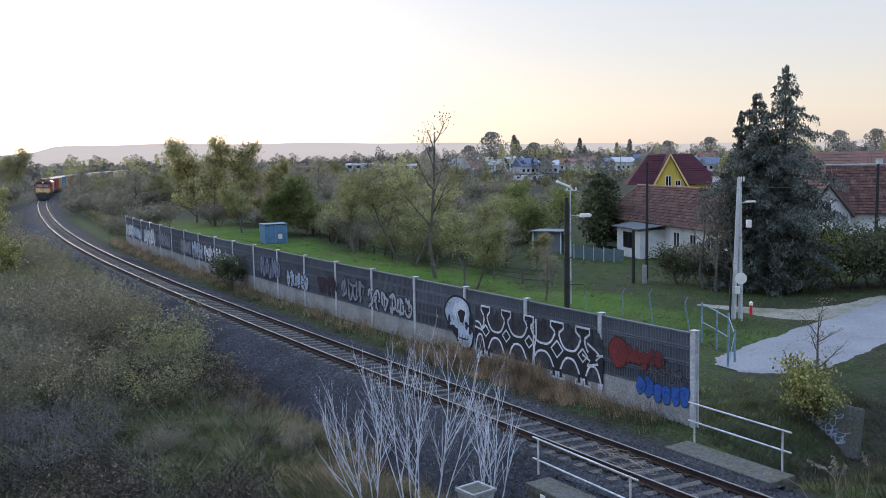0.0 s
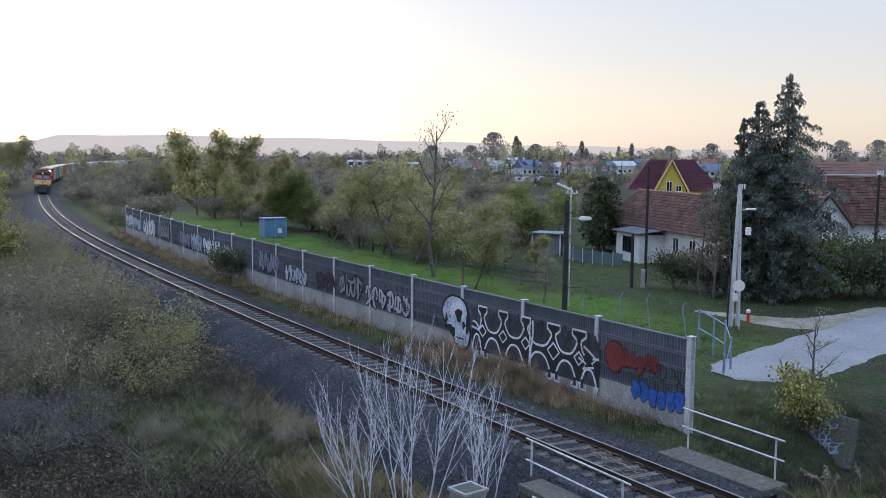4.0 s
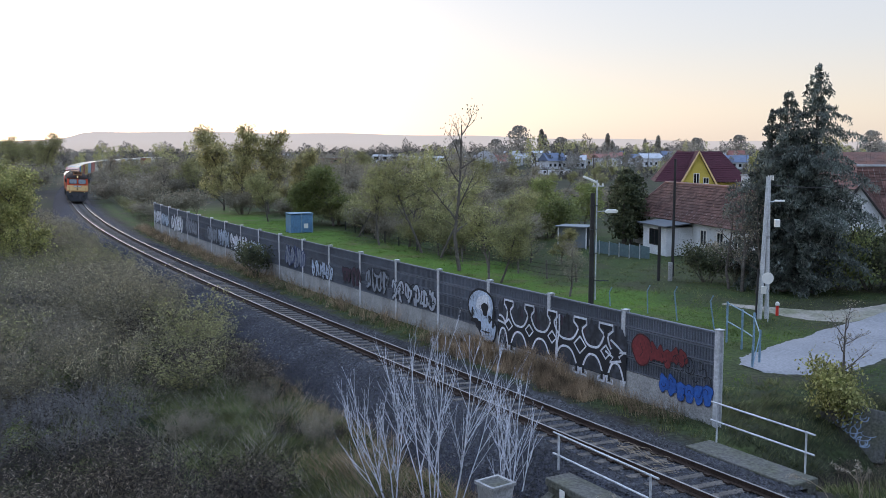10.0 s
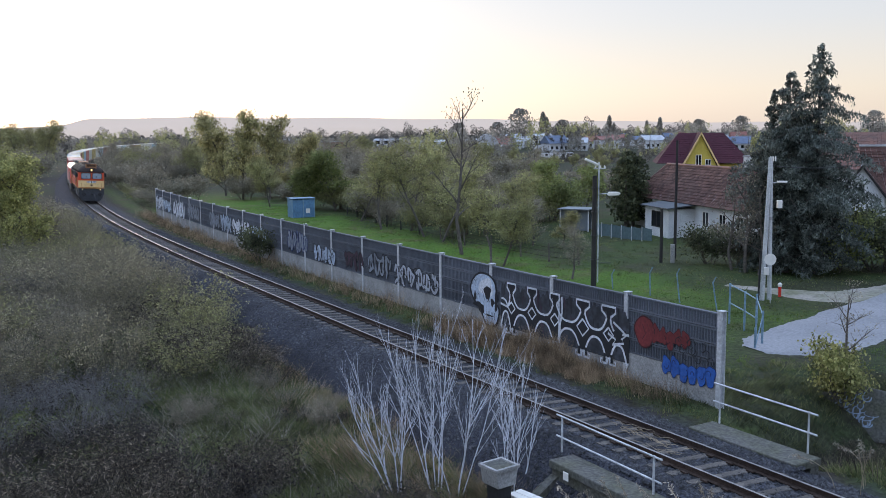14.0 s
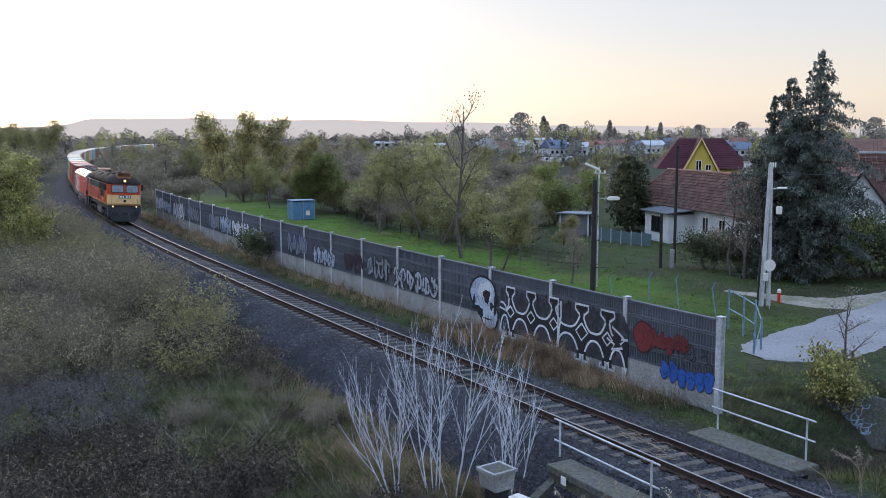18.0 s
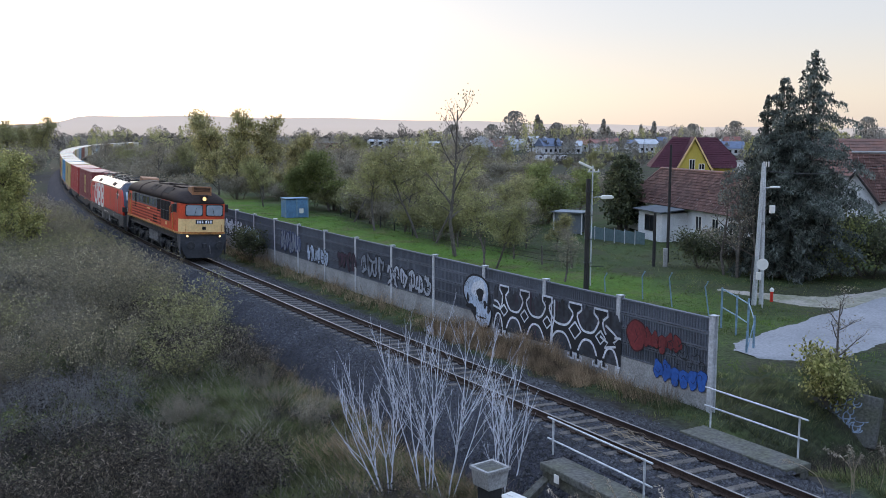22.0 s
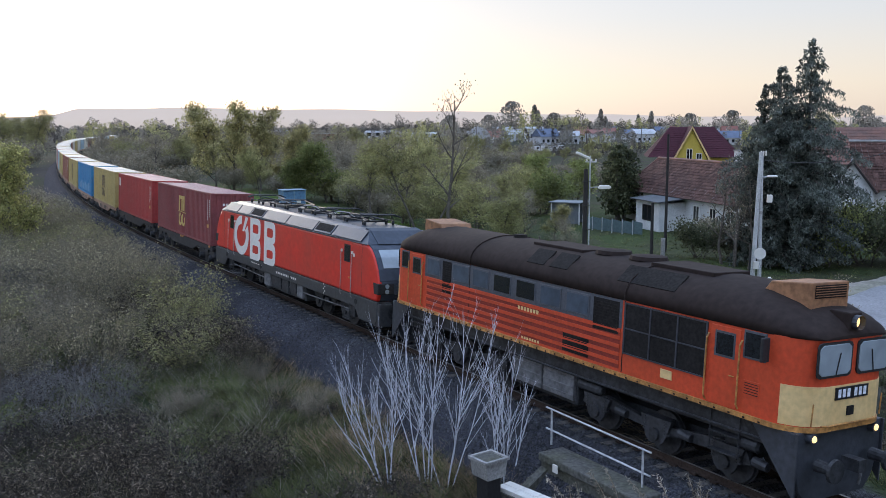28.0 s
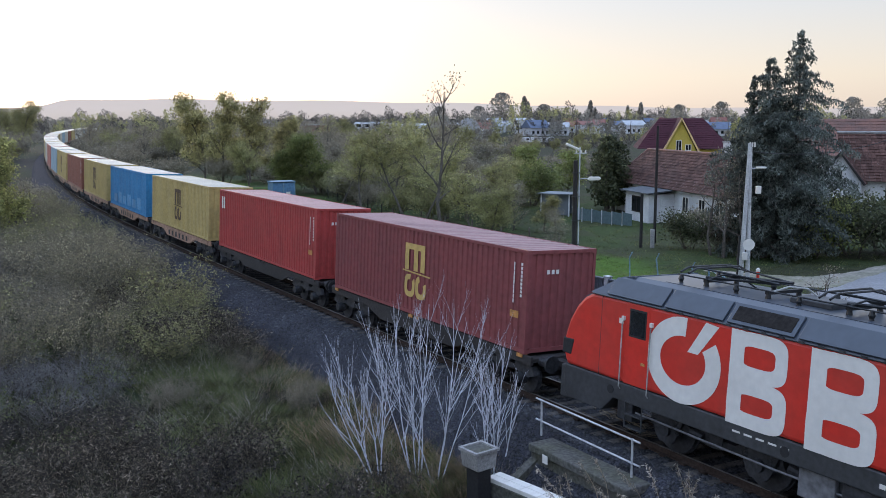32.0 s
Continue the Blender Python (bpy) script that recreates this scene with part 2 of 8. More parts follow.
def axis_lines(lo, hi, a, b, step):
    """Grid lines: even steps from a to b, growing steps beyond."""
    mid = list(np.arange(a, b + 1e-6, step))
    out, x, d = [], a, step
    while x > lo:
        d *= 1.25
        x -= d
        out.append(max(x, lo))
    up, x, d = [], mid[-1], step
    while x < hi:
        d *= 1.25
        x += d
        up.append(min(x, hi))
    return np.array(out[::-1] + mid + up)

M_GROUND = bpy.data.materials.new("rough_grass_ground")
M_GROUND.use_nodes = True


def ground_material(m):
    """Grass, dry grass and bare soil in patches at several scales."""
    t, b = m.node_tree, m.node_tree.nodes["Principled BSDF"]
    co = t.nodes.new("ShaderNodeTexCoord")

    def nz(scale, detail=5):
        q = t.nodes.new("ShaderNodeTexNoise")
        q.inputs["Scale"].default_value, q.inputs["Detail"].default_value = scale, detail
        t.links.new(co.outputs["Object"], q.inputs["Vector"])
        return q.outputs[0]

    def ramp(value, stops):
        q = t.nodes.new("ShaderNodeValToRGB")
        e = q.color_ramp.elements
        e[0].position, e[0].color = stops[0][0], (*stops[0][1], 1)
        e[1].position, e[1].color = stops[-1][0], (*stops[-1][1], 1)
        for p, c in stops[1:-1]:
            e.new(p).color = (*c, 1)
        t.links.new(value, q.inputs[0])
        return q.outputs[0]

    def blend(kind, fac, a, c):
        q = t.nodes.new("ShaderNodeMix")
        q.data_type, q.blend_type = "RGBA", kind
        for socket, value in ((q.inputs[0], fac), (q.inputs[6], a), (q.inputs[7], c)):
            if isinstance(value, (int, float)):
                socket.default_value = value
            else:
                t.links.new(value, socket)
        return q.outputs[2]

    lawn = ramp(nz(0.35), [(0.3, (0.062, 0.118, 0.016)), (0.52, (0.074, 0.130, 0.020)), (0.64, (0.088, 0.105, 0.030)), (0.8, (0.112, 0.098, 0.05))])
    wild = ramp(nz(0.22), [(0.3, (0.026, 0.022, 0.017)), (0.45, (0.04, 0.035, 0.025)), (0.58, (0.03, 0.040, 0.016)), (0.8, (0.07, 0.06, 0.043))])
    a = t.nodes.new("ShaderNodeAttribute")
    a.attribute_name = "lawn"
    out = blend("MIX", a.outputs["Fac"], wild, lawn)
    a2 = t.nodes.new("ShaderNodeAttribute")
    a2.attribute_name = "gravel"
    stones = ramp(nz(18, 8), [(0.3, (0.016, 0.016, 0.02)), (0.55, (0.04, 0.041, 0.05)), (0.75, (0.10, 0.10, 0.11))])
    out = blend("MIX", a2.outputs["Fac"], out, stones)
    grain = ramp(nz(6, 8), [(0.3, (0.5, 0.5, 0.5)), (0.7, (1.4, 1.4, 1.4))])
    out = blend("MULTIPLY", 1.0, out, grain)
    t.links.new(out, b.inputs["Base Color"])
    b.inputs["Roughness"].default_value = 0.95
    b.inputs["Specular IOR Level"].default_value = 0.15
    q = t.nodes.new("ShaderNodeBump")
    q.inputs["Strength"].default_value, q.inputs["Distance"].default_value = 0.9, 0.08
    t.links.new(nz(5, 8), q.inputs["Height"])
    t.links.new(q.outputs[0], b.inputs["Normal"])


ground_material(M_GROUND)


def build_ground():
    xs = axis_lines(-4200, 4200, -75, 45, 0.8)
    ys = axis_lines(-600, 4700, -8, 135, 0.8)
    gx, gy = np.meshgrid(xs, ys)
    gz = terrain(gx, gy)
    s, o = line_coords(gx, gy)
    wob = 0.5 * np.sin(gx * 0.8) + 0.4 * np.sin(gy * 1.1 + gx * 0.3)
    lawn = smooth(5.4, 6.4, -o) * (0.22 + 0.78 * smooth(24 + 2 * wob, 20 + 2 * wob, -o)) * smooth(58, 42, -o) * (0.55 * smooth(14, 26, s) + 0.45 * smooth(24, 36, s)) * smooth(150, 110, s)
    lawn = np.maximum(lawn, 0.35 * smooth(3.4, 4.0, -o) * smooth(5.4, 4.8, -o))
    gravel = smooth(3.3 + 0.5 * wob, 2.7 + 0.5 * wob, o) * smooth(-3.0 + 0.15 * wob, -2.5 + 0.15 * wob, o)
    gravel = np.where(np.abs(o) < 1.9, 1.0, gravel)
    nx, ny = len(xs), len(ys)
    v = np.stack([gx, gy, gz], -1).reshape(-1, 3)
    i = np.arange(nx * ny).reshape(ny, nx)
    f = np.stack([i[:-1, :-1], i[:-1, 1:], i[1:, 1:], i[1:, :-1]], -1).reshape(-1, 4)
    me = bpy.data.meshes.new("ground")
    me.from_pydata(v.tolist(), [], f.tolist())
    for name, values in (("lawn", lawn), ("gravel", gravel)):
        at = me.attributes.new(name, "FLOAT", "POINT")
        at.data.foreach_set("value", np.clip(values, 0, 1).ravel().astype(np.float32))
    me.materials.append(M_GROUND)
    me.shade_smooth()
    ob = new("ground", me)
    return tagged(ob, "rough grassy ground with scrub, lawn and gravel", "ground", kind="structure")


ground = build_ground()


def height(x, y):
    return float(terrain(np.array([x]), np.array([y]))[0])


# ---- the track ----
def canted(s, o, z):
    x, y, th = on_line(s, o * math.cos(CANT) - z * math.sin(CANT))
    return (x, y, z * math.cos(CANT) + o * math.sin(CANT))


RAIL = ((-0.075, -0.17), (0.075, -0.17), (0.075, -0.155), (0.012, -0.13), (0.012, -0.045), (0.036, -0.035), (0.036, -0.004), (0.028, 0.0),
        (-0.028, 0.0), (-0.036, -0.004), (-0.036, -0.035), (-0.012, -0.045), (-0.012, -0.13), (-0.075, -0.155))


def build_track():
    track = thing("railway_track", "curved single railway track with shiny rail heads and weathered sleepers", "railway track", kind="structure")
    ss = list(np.arange(-50, 120, 2.0)) + list(np.arange(120, 700, 5.0))
    for side in (0.753, -0.753):
        n = len(RAIL)
        v = [canted(s, side + u, w) for s in ss for u, w in RAIL]
        f = [(i * n + k, i * n + (k + 1) % n, (i + 1) * n + (k + 1) % n, (i + 1) * n + k) for i in range(len(ss) - 1) for k in range(n)]
        g = Geo()
        g.v, g.f = v, f
        rail = part("rail", g, M_RUST, track, "steel rail with a polished running surface")
        rail.data.materials.append(M_STEEL)
        for p in rail.data.polygons:
            if 6 <= p.index % n <= 8:
                p.material_index = 1
        part("rail_chairs", chairs(side), M_RUST, track)
    return track


def chairs(side):
    g = Geo()
    for i in range(170):
        s = -8 + 0.62 * i
        x, y, th = on_line(s)
        m = Matrix.Translation((x, y, 0)) @ Matrix.Rotation(th, 4, "Z") @ Matrix.Rotation(CANT, 4, "X") @ Matrix.Translation((0, side, 0))
        g.box(-0.09, -0.17, -0.175, 0.09, -0.08, -0.135, m).box(-0.09, 0.08, -0.175, 0.09, 0.17, -0.135, m)
    return g


track = build_track()


def bed_height(s, o):
    """Top of the ballast bed: flat between the sleepers, with sloping shoulders."""
    top = -0.205 + np.clip(o, -1.6, 1.6) * math.sin(CANT)
    drop = np.where(o > 0, 1.3 * smooth(1.5, 4.2, o) + 0.45 * smooth(2.9, 3.7, o), 0.55 * smooth(1.35, 3.0, -o))
    drop = np.where((np.abs(s - 9.6) < 1.9) & (np.abs(o) < 2.1), 0.0, drop)
    return top - drop


def ballast_bed():
    ss = np.concatenate([np.arange(-10, 90, 0.35), np.arange(90, 420, 2.0)])
    oo = np.array([-2.9, -2.4, -2.0, -1.6, -1.3, -0.9, -0.45, 0.0, 0.45, 0.9, 1.3, 1.6, 2.0, 2.4, 2.8, 3.1, 3.4, 3.7])
    gs, go = np.meshgrid(ss, oo, indexing="ij")
    th = np.interp(gs, LINE_S, LINE_TH)
    v = np.stack([np.interp(gs, LINE_S, LINE_X) - np.sin(th) * go, np.interp(gs, LINE_S, LINE_Y) + np.cos(th) * go, bed_height(gs, go)], -1).reshape(-1, 3)
    i = np.arange(gs.size).reshape(gs.shape)
    f = np.stack([i[:-1, :-1], i[:-1, 1:], i[1:, 1:], i[1:, :-1]], -1).reshape(-1, 4)
    g = Geo()
    g.v, g.f = v.tolist(), f.tolist()
    tagged(part("ballast_bed", g, M_BED, smooth=True), "dark grey stone ballast bed under the track", "ballast", kind="structure")


M_BED = mat("packed_ballast", (0.040, 0.041, 0.050), 0.97, tint=(0.032, 0.032, 0.038), dark=0.2, light=2.2, fine=22, coarse=0.5, bump=1.0, spec=0.08)
ballast_bed()

# ---- the noise barrier ----
WALL_O, WALL_S0, BAY, BAYS = -4.98, 13.05, 4.15, 19
WALL_TOP, WALL_FOOT = 2.3, -0.62


def wall_pose(i):
    x, y, th = on_line(WALL_S0 + BAY * i, WALL_O)
    x1, y1, _ = on_line(WALL_S0 + BAY * (i + 1), WALL_O)
    return x, y, math.atan2(y1 - y, x1 - x), math.hypot(x1 - x, y1 - y)


def build_barrier():
    wall = thing("noise_barrier", "grey ribbed noise barrier with pale posts and spray-painted graffiti", "noise barrier", kind="structure")

    post_me = Geo().prism([(-0.09, -0.1), (0.09, -0.1), (0.09, -0.07), (0.025, -0.06), (0.025, 0.06), (0.09, 0.07), (0.09, 0.1), (-0.09, 0.1), (-0.09, 0.07),
                           (-0.025, 0.06), (-0.025, -0.06), (-0.09, -0.07)], WALL_FOOT - 0.6, WALL_TOP + 0.05, "z").mesh("post", M_GALV)
    cap_me = Geo().box(-0.11, -0.12, WALL_TOP + 0.05, 0.11, 0.12, WALL_TOP + 0.075).mesh("post_cap", M_GALV)
    base_me = Geo().box(0.10, -0.075, WALL_FOOT - 0.6, BAY - 0.10, 0.075, WALL_FOOT + 0.91).mesh("plinth", M_CONCRETE)
    # panel with upright ribs on the face to the track
    rows = []
    z = WALL_FOOT + 0.92
    hgt = (WALL_TOP - z) / 4
    for k in range(4):
        g = Geo()
        z0, z1 = z + k * hgt + 0.012, z + (k + 1) * hgt - 0.012
        g.box(0.10, -0.05, z0, BAY - 0.10, 0.03, z1)
        g.box(0.10, 0.03, z0, BAY - 0.10, 0.085, z0 + 0.05)
        g.box(0.10, 0.03, z1 - 0.05, BAY - 0.10, 0.085, z1)
        n = 34
        for i in range(n):
            x = 0.13 + (BAY - 0.26) * i / (n - 1)
            g.prism([(x - 0.035, 0.03), (x + 0.035, 0.03), (x + 0.018, 0.075), (x - 0.018, 0.075)], z0 + 0.05, z1 - 0.05, "z")
        rows.append(g.mesh("panel", M_PANEL, fix=False))
    for i in range(BAYS + 1):
        x, y, a, d = wall_pose(i)
        m = pose(x, y, 0, 0, 0, math.degrees(a))
        p = part("post", post_me, None, wall, "", m=m)
        part("post_cap", cap_me, None, p)
        if i == BAYS:
            break
        part("plinth", base_me, None, wall, m=m)
        for me in rows:
            part("panel", me, None, wall, m=m)
    return wall


barrier = build_barrier()

# ---- the train ----
def front_at(t):
    """How far up the line the train's front stands at t seconds: it runs at a steady 7.4 m/s."""
    return 72.3 - 7.42 * (t - 19)


def vehicle_pose(mid, half, t):
    """Pose of a vehicle whose middle is mid metres behind the train's front; half: half its bogie distance."""
    s = front_at(t) + mid
    a, b = on_line(s - half), on_line(s + half)
    bearing = math.atan2(a[1] - b[1], a[0] - b[0])
    return Matrix.Translation(((a[0] + b[0]) / 2, (a[1] + b[1]) / 2, 0)) @ Matrix.Rotation(bearing, 4, "Z") @ Matrix.Rotation(-CANT, 4, "X")


MOVERS = []
M_ORANGE = mat("faded_orange_paint", (0.64, 0.075, 0.028), 0.5, spec=0.35, dark=0.82, light=1.08, fine=9, coarse=0.9, bump=0.05, tint=(0.52, 0.07, 0.025))
M_CREAM = mat("cream_yellow_paint", (0.80, 0.56, 0.26), 0.5, dark=0.85, light=1.08, fine=8, coarse=1.5, bump=0.05, tint=(0.74, 0.50, 0.22))
M_SILL = mat("dirty_yellow_paint", (0.58, 0.27, 0.075), 0.6, dark=0.55, fine=12, coarse=2.5)
M_LOCOROOF = mat("sooty_brown_roof_paint", (0.031, 0.0215, 0.019), 0.85, dark=0.8, fine=6, coarse=0.6, bump=0.05, spec=0.15)
M_LOUVRE = mat("dark_grille", (0.026, 0.023, 0.022), 0.9, spec=0.15)
M_WINBAND = mat("slate_window_band_paint", (0.075, 0.082, 0.10), 0.5, dark=0.8)
M_SIDEGLASS = mat("dusty_side_glass", (0.085, 0.105, 0.135), 0.12, dark=0.75, bump=0.0, fine=3)
M_APRON = mat("slate_grey_paint", (0.048, 0.052, 0.064), 0.55, dark=0.7, fine=7, coarse=1.5)
M_UNDER = mat("grimy_running_gear", (0.043, 0.044, 0.050), 0.6, 0.2, dark=0.5, light=1.5, fine=10, coarse=2)
M_TANK = mat("pale_grey_boxes", (0.185, 0.185, 0.195), 0.6, dark=0.6, fine=8, coarse=1.5)
# bright sky showing in the windscreens is put into this pale base colour
M_SCREEN = mat("sky_pale_windscreen_glass", (0.27, 0.31, 0.345), 0.03, dark=0.9, bump=0.0, fine=2)
M_LAMPON = glow("lit_headlamp", (1.0, 0.66, 0.28), 1.3)
M_ACBOX = mat("faded_orange_brown_paint", (0.34, 0.16, 0.075), 0.7, dark=0.65, fine=9, coarse=2.0)
M_GROOVE = mat("dark_red_louvre_paint", (0.27, 0.032, 0.018), 0.75, dark=0.75)
M_PLATE = mat("black_number_board", (0.015, 0.015, 0.02), 0.4, bump=0)
M_BARWHITE = mat("white_lettering", (0.75, 0.78, 0.85), 0.6, dark=0.85, bump=0)
M_RED = mat("traffic_red_paint", (0.66, 0.037, 0.024), 0.42, spec=0.35, dark=0.88, light=1.06, fine=5, coarse=0.6, bump=0.03, tint=(0.52, 0.05, 0.035))
M_VGREY = mat("blue_grey_roof_paint", (0.052, 0.064, 0.085), 0.3, dark=0.85, light=1.1, fine=4, coarse=0.8, bump=0.03)
M_SLATE = mat("dark_slate_paint", (0.05, 0.06, 0.08), 0.6, spec=0.25, dark=0.85, fine=4, coarse=0.8, bump=0.03)
M_VDARK = mat("anthracite_paint", (0.05, 0.052, 0.056), 0.5, dark=0.7, fine=8, coarse=1.5, bump=0.05)
M_LOGOWHITE = mat("dirty_white_paint", (0.76, 0.73, 0.68), 0.55, dark=0.93, light=1.03, fine=6, coarse=1.0, bump=0.0, tint=(0.70, 0.67, 0.62))
M_COPPER = mat("dark_roof_gear", (0.03, 0.032, 0.035), 0.45, 0.4)
M_PALEPIPE = mat("pale_cable", (0.42, 0.42, 0.40), 0.5)


def both(fn):
    for sy in (-1, 1):
        fn(sy)


def slab(parent, name, material, x0, x1, z0, z1, y, sy, deep=0.02, label="", bevel=0.0):
    """A flat panel on a vehicle's side: its face lies y from the middle, on side sy."""
    a, b = sorted((sy * (y - deep), sy * y))
    return part(name, Geo().box(x0, a, z0, x1, b, z1), material, parent, label, bevel=bevel)


def wheel_mesh(r=0.5):
    g = Geo()
    for sy in (-1, 1):
        g.tube([(0, sy * 0.68, 0), (0, sy * 0.71, 0)], [r + 0.03, r + 0.03], 24)
        g.tube([(0, sy * 0.71, 0), (0, sy * 0.80, 0)], [r, r * 0.985], 24)
        g.tube([(0, sy * 0.80, 0), (0, sy * 0.83, 0)], [r * 0.28, r * 0.24], 12)
    g.tube([(0, -0.7, 0), (0, 0.7, 0)], 0.09, 10)
    return g.mesh("wheelset", M_UNDER)


SPINNERS = []


def bogie(parent, x, axles, r, wheel_me, heavy=True):
    b = part("bogie", Geo().box(x - max(axles) - 0.35, -0.5, 0.62, x + max(axles) + 0.35, 0.5, 0.82).box(x - 0.3, -1.1, 0.6, x + 0.3, 1.1, 0.9), M_UNDER, parent)
    for sy in (-1, 1):
        a = max(axles)
        out = [(x - a - 0.62, 0.62), (x - a - 0.5, 0.86), (x - a + 0.25, 0.96), (x - 0.6, 0.78), (x + 0.6, 0.78), (x + a - 0.25, 0.96), (x + a + 0.5, 0.86),
               (x + a + 0.62, 0.62), (x + a + 0.3, 0.52), (x + a - 0.3, 0.66), (x, 0.55), (x - a + 0.3, 0.66), (x - a - 0.3, 0.52)]
        y0, y1 = sorted((sy * 0.93, sy * 1.07))
        part("side_frame", Geo().prism(out, y0, y1, "y"), M_UNDER, b)
        for ax in axles:
            part("axle_box", Geo().tube([(x + ax, sy * 0.95, r), (x + ax, sy * 1.22, r)], [0.19, 0.15], 12), M_UNDER, b)
            if heavy:
                q0, q1 = sorted((sy * 1.07, sy * 1.16))
                part("axle_guide", Geo().prism([(x + ax - 0.5, 0.92), (x + ax + 0.5, 0.92), (x + ax + 0.3, 0.42), (x + ax + 0.18, 0.3), (x + ax - 0.18, 0.3), (x + ax - 0.3, 0.42)], q0, q1, "y"), M_UNDER, b)
                part("brake_cylinder", Geo().tube([(x + ax + 0.75, sy * 1.12, 0.75), (x + ax + 1.1, sy * 1.12, 0.72)], [0.12, 0.1], 10), M_UNDER, b)
                g = Geo()
                for dx in (-0.33, 0.33):
                    for k in range(5):
                        g.tube([(x + ax + dx, sy * 1.1, 0.56 + 0.07 * k), (x + ax + dx, sy * 1.1, 0.6 + 0.07 * k)], 0.085, 8)
                part("spring", g, M_UNDER, b)
    for ax in axles:
        w = part("wheelset", wheel_me, None, parent, m=pose(x + ax, 0, r))
        SPINNERS.append((w, x + ax, r))
    return b


def rounded_plan(x0, x1, w, r, grow=0.0, n=6):
    pts = []
    for cx, cy, a0 in ((x1 - r, w - r, 0), (x0 + r, w - r, 90), (x0 + r, -w + r, 180), (x1 - r, -w + r, 270)):
        for k in range(n + 1):
            a = radians(a0 + 90 * k / n)
            pts.append((cx + (r + grow) * math.cos(a), cy + (r + grow) * math.sin(a)))
    return pts


def buffers(parent, x, sx, z=1.05):
    for sy in (-1, 1):
        g = Geo().tube([(x, sy * 0.88, z), (x + sx * 0.38, sy * 0.88, z)], [0.14, 0.11], 12)
        g.tube([(x + sx * 0.38, sy * 0.88, z), (x + sx * 0.45, sy * 0.88, z)], [0.25, 0.24], 16)
        part("buffer", g, M_UNDER, parent)
    part("coupling", Geo().box(min(x, x + sx * 0.4), -0.12, z - 0.15, max(x, x + sx * 0.4), 0.12, z + 0.1), M_UNDER, parent)


def diesel():
    d = thing("diesel_locomotive", "orange and cream diesel locomotive with brown roof and lit headlamps", "locomotive")
    x0, x1, w, z0, z1 = -8.05, 8.8, 1.45, 1.80, 3.57
    body = part("body", Geo().prism(rounded_plan(x0, x1, w, 0.78, 0, 10), z0, z1, "z"), M_ORANGE, d)
    part("underframe", Geo().box(x0 + 0.15, -1.25, 1.24, x1 - 0.2, 1.25, 1.72), M_UNDER, d)
    for sy in (-1, 1):
        part("air_pipe", Geo().tube([(x0 + 0.6, sy * 1.3, 1.34), (-1.3, sy * 1.32, 1.30), (2.0, sy * 1.32, 1.30), (x1 - 0.9, sy * 1.3, 1.34)], 0.03, 6), M_UNDER, d)
        for x in (-6.6, 2.3, 7.2):
            part("air_reservoir", Geo().tube([(x - 0.45, sy * 1.12, 1.08), (x - 0.4, sy * 1.12, 1.08), (x + 0.4, sy * 1.12, 1.08), (x + 0.45, sy * 1.12, 1.08)], [0.08, 0.14, 0.14, 0.08], 10), M_UNDER, d)
    part("sill", Geo().prism(rounded_plan(x0 - 0.02, x1 + 0.02, w + 0.05, 0.8, 0, 10), 1.70, 1.80, "z"), M_SILL, d, "dirty yellow sill beam")
    # cream panels round both cab fronts
    for a, b, name in ((8.22, x1, 1), (x0, -7.47, 0)):
        plan = [p for p in rounded_plan(x0, x1, w, 0.78, 0.012, 12) if (p[0] > a if name else p[0] < b)]
        plan = sorted(plan, key=lambda p: math.atan2(p[1], (p[0] - (7.9 if name else -7.15)) * (1 if name else -1)))
        ring = plan + [(a + 0.02 if name else b - 0.02, 1.2), (a + 0.02 if name else b - 0.02, -1.2)]
        part("front_panel", Geo().prism(ring, 1.82, 2.62, "z"), M_CREAM, d, "cream front panel")
    # roof in lofted sections
    prof = [(math.cos(radians(180 * k / 16)), math.sin(radians(180 * k / 16)) ** 0.8) for k in range(17)]
    secs = [(-8.1, 0.62, 0.1), (-7.95, 0.8, 0.35), (-7.6, 0.94, 0.6), (-7.1, 1.0, 0.82), (-6.4, 1.0, 0.95), (6.3, 1.0, 0.95), (7.2, 1.0, 0.88), (7.9, 1.0, 0.7), (8.35, 0.94, 0.5), (8.65, 0.82, 0.32), (8.84, 0.66, 0.08)]
    g = Geo()
    for x, ws, hs in secs:
        g.v += [(x, 1.47 * ws * c, 3.56 + 0.9 * hs * s) for c, s in prof]
    n = len(prof)
    g.f = [(i * n + k, i * n + k + 1, (i + 1) * n + k + 1, (i + 1) * n + k) for i in range(len(secs) - 1) for k in range(n - 1)]
    g.f += [(i * n, (i + 1) * n, (i + 1) * n + n - 1, i * n + n - 1) for i in range(len(secs) - 1)] + [tuple(range(n)), tuple(range((len(secs) - 1) * n, len(secs) * n))]
    roof = part("roof", g, M_LOCOROOF, d, "sooty brown arched roof")
    for q in roof.data.polygons:
        q.use_smooth = len(q.vertices) == 4 and abs(q.normal.z) > 0.02 and q.normal.z > -0.5
    for x in (-3.08, 3.7):
        g = Geo()
        pts = [(x, 1.485 * c, 3.56 + 0.872 * s) for c, s in prof]
        part("roof_seam", g.tube(pts, 0.018, 5), M_LOCOROOF, d)
    # roof hatches and fans
    for x, wx in ((-0.05, 0.75), (0.95, 0.75), (4.2, 1.9)):
        for sy in (-1, 1):
            y, z, a = sy * 1.13, 4.16, -sy * 40
            part("roof_louvre", Geo().box(-wx / 2, -0.28, -0.03, wx / 2, 0.28, 0.012), M_LOUVRE, d, m=pose(x, y, z, a))
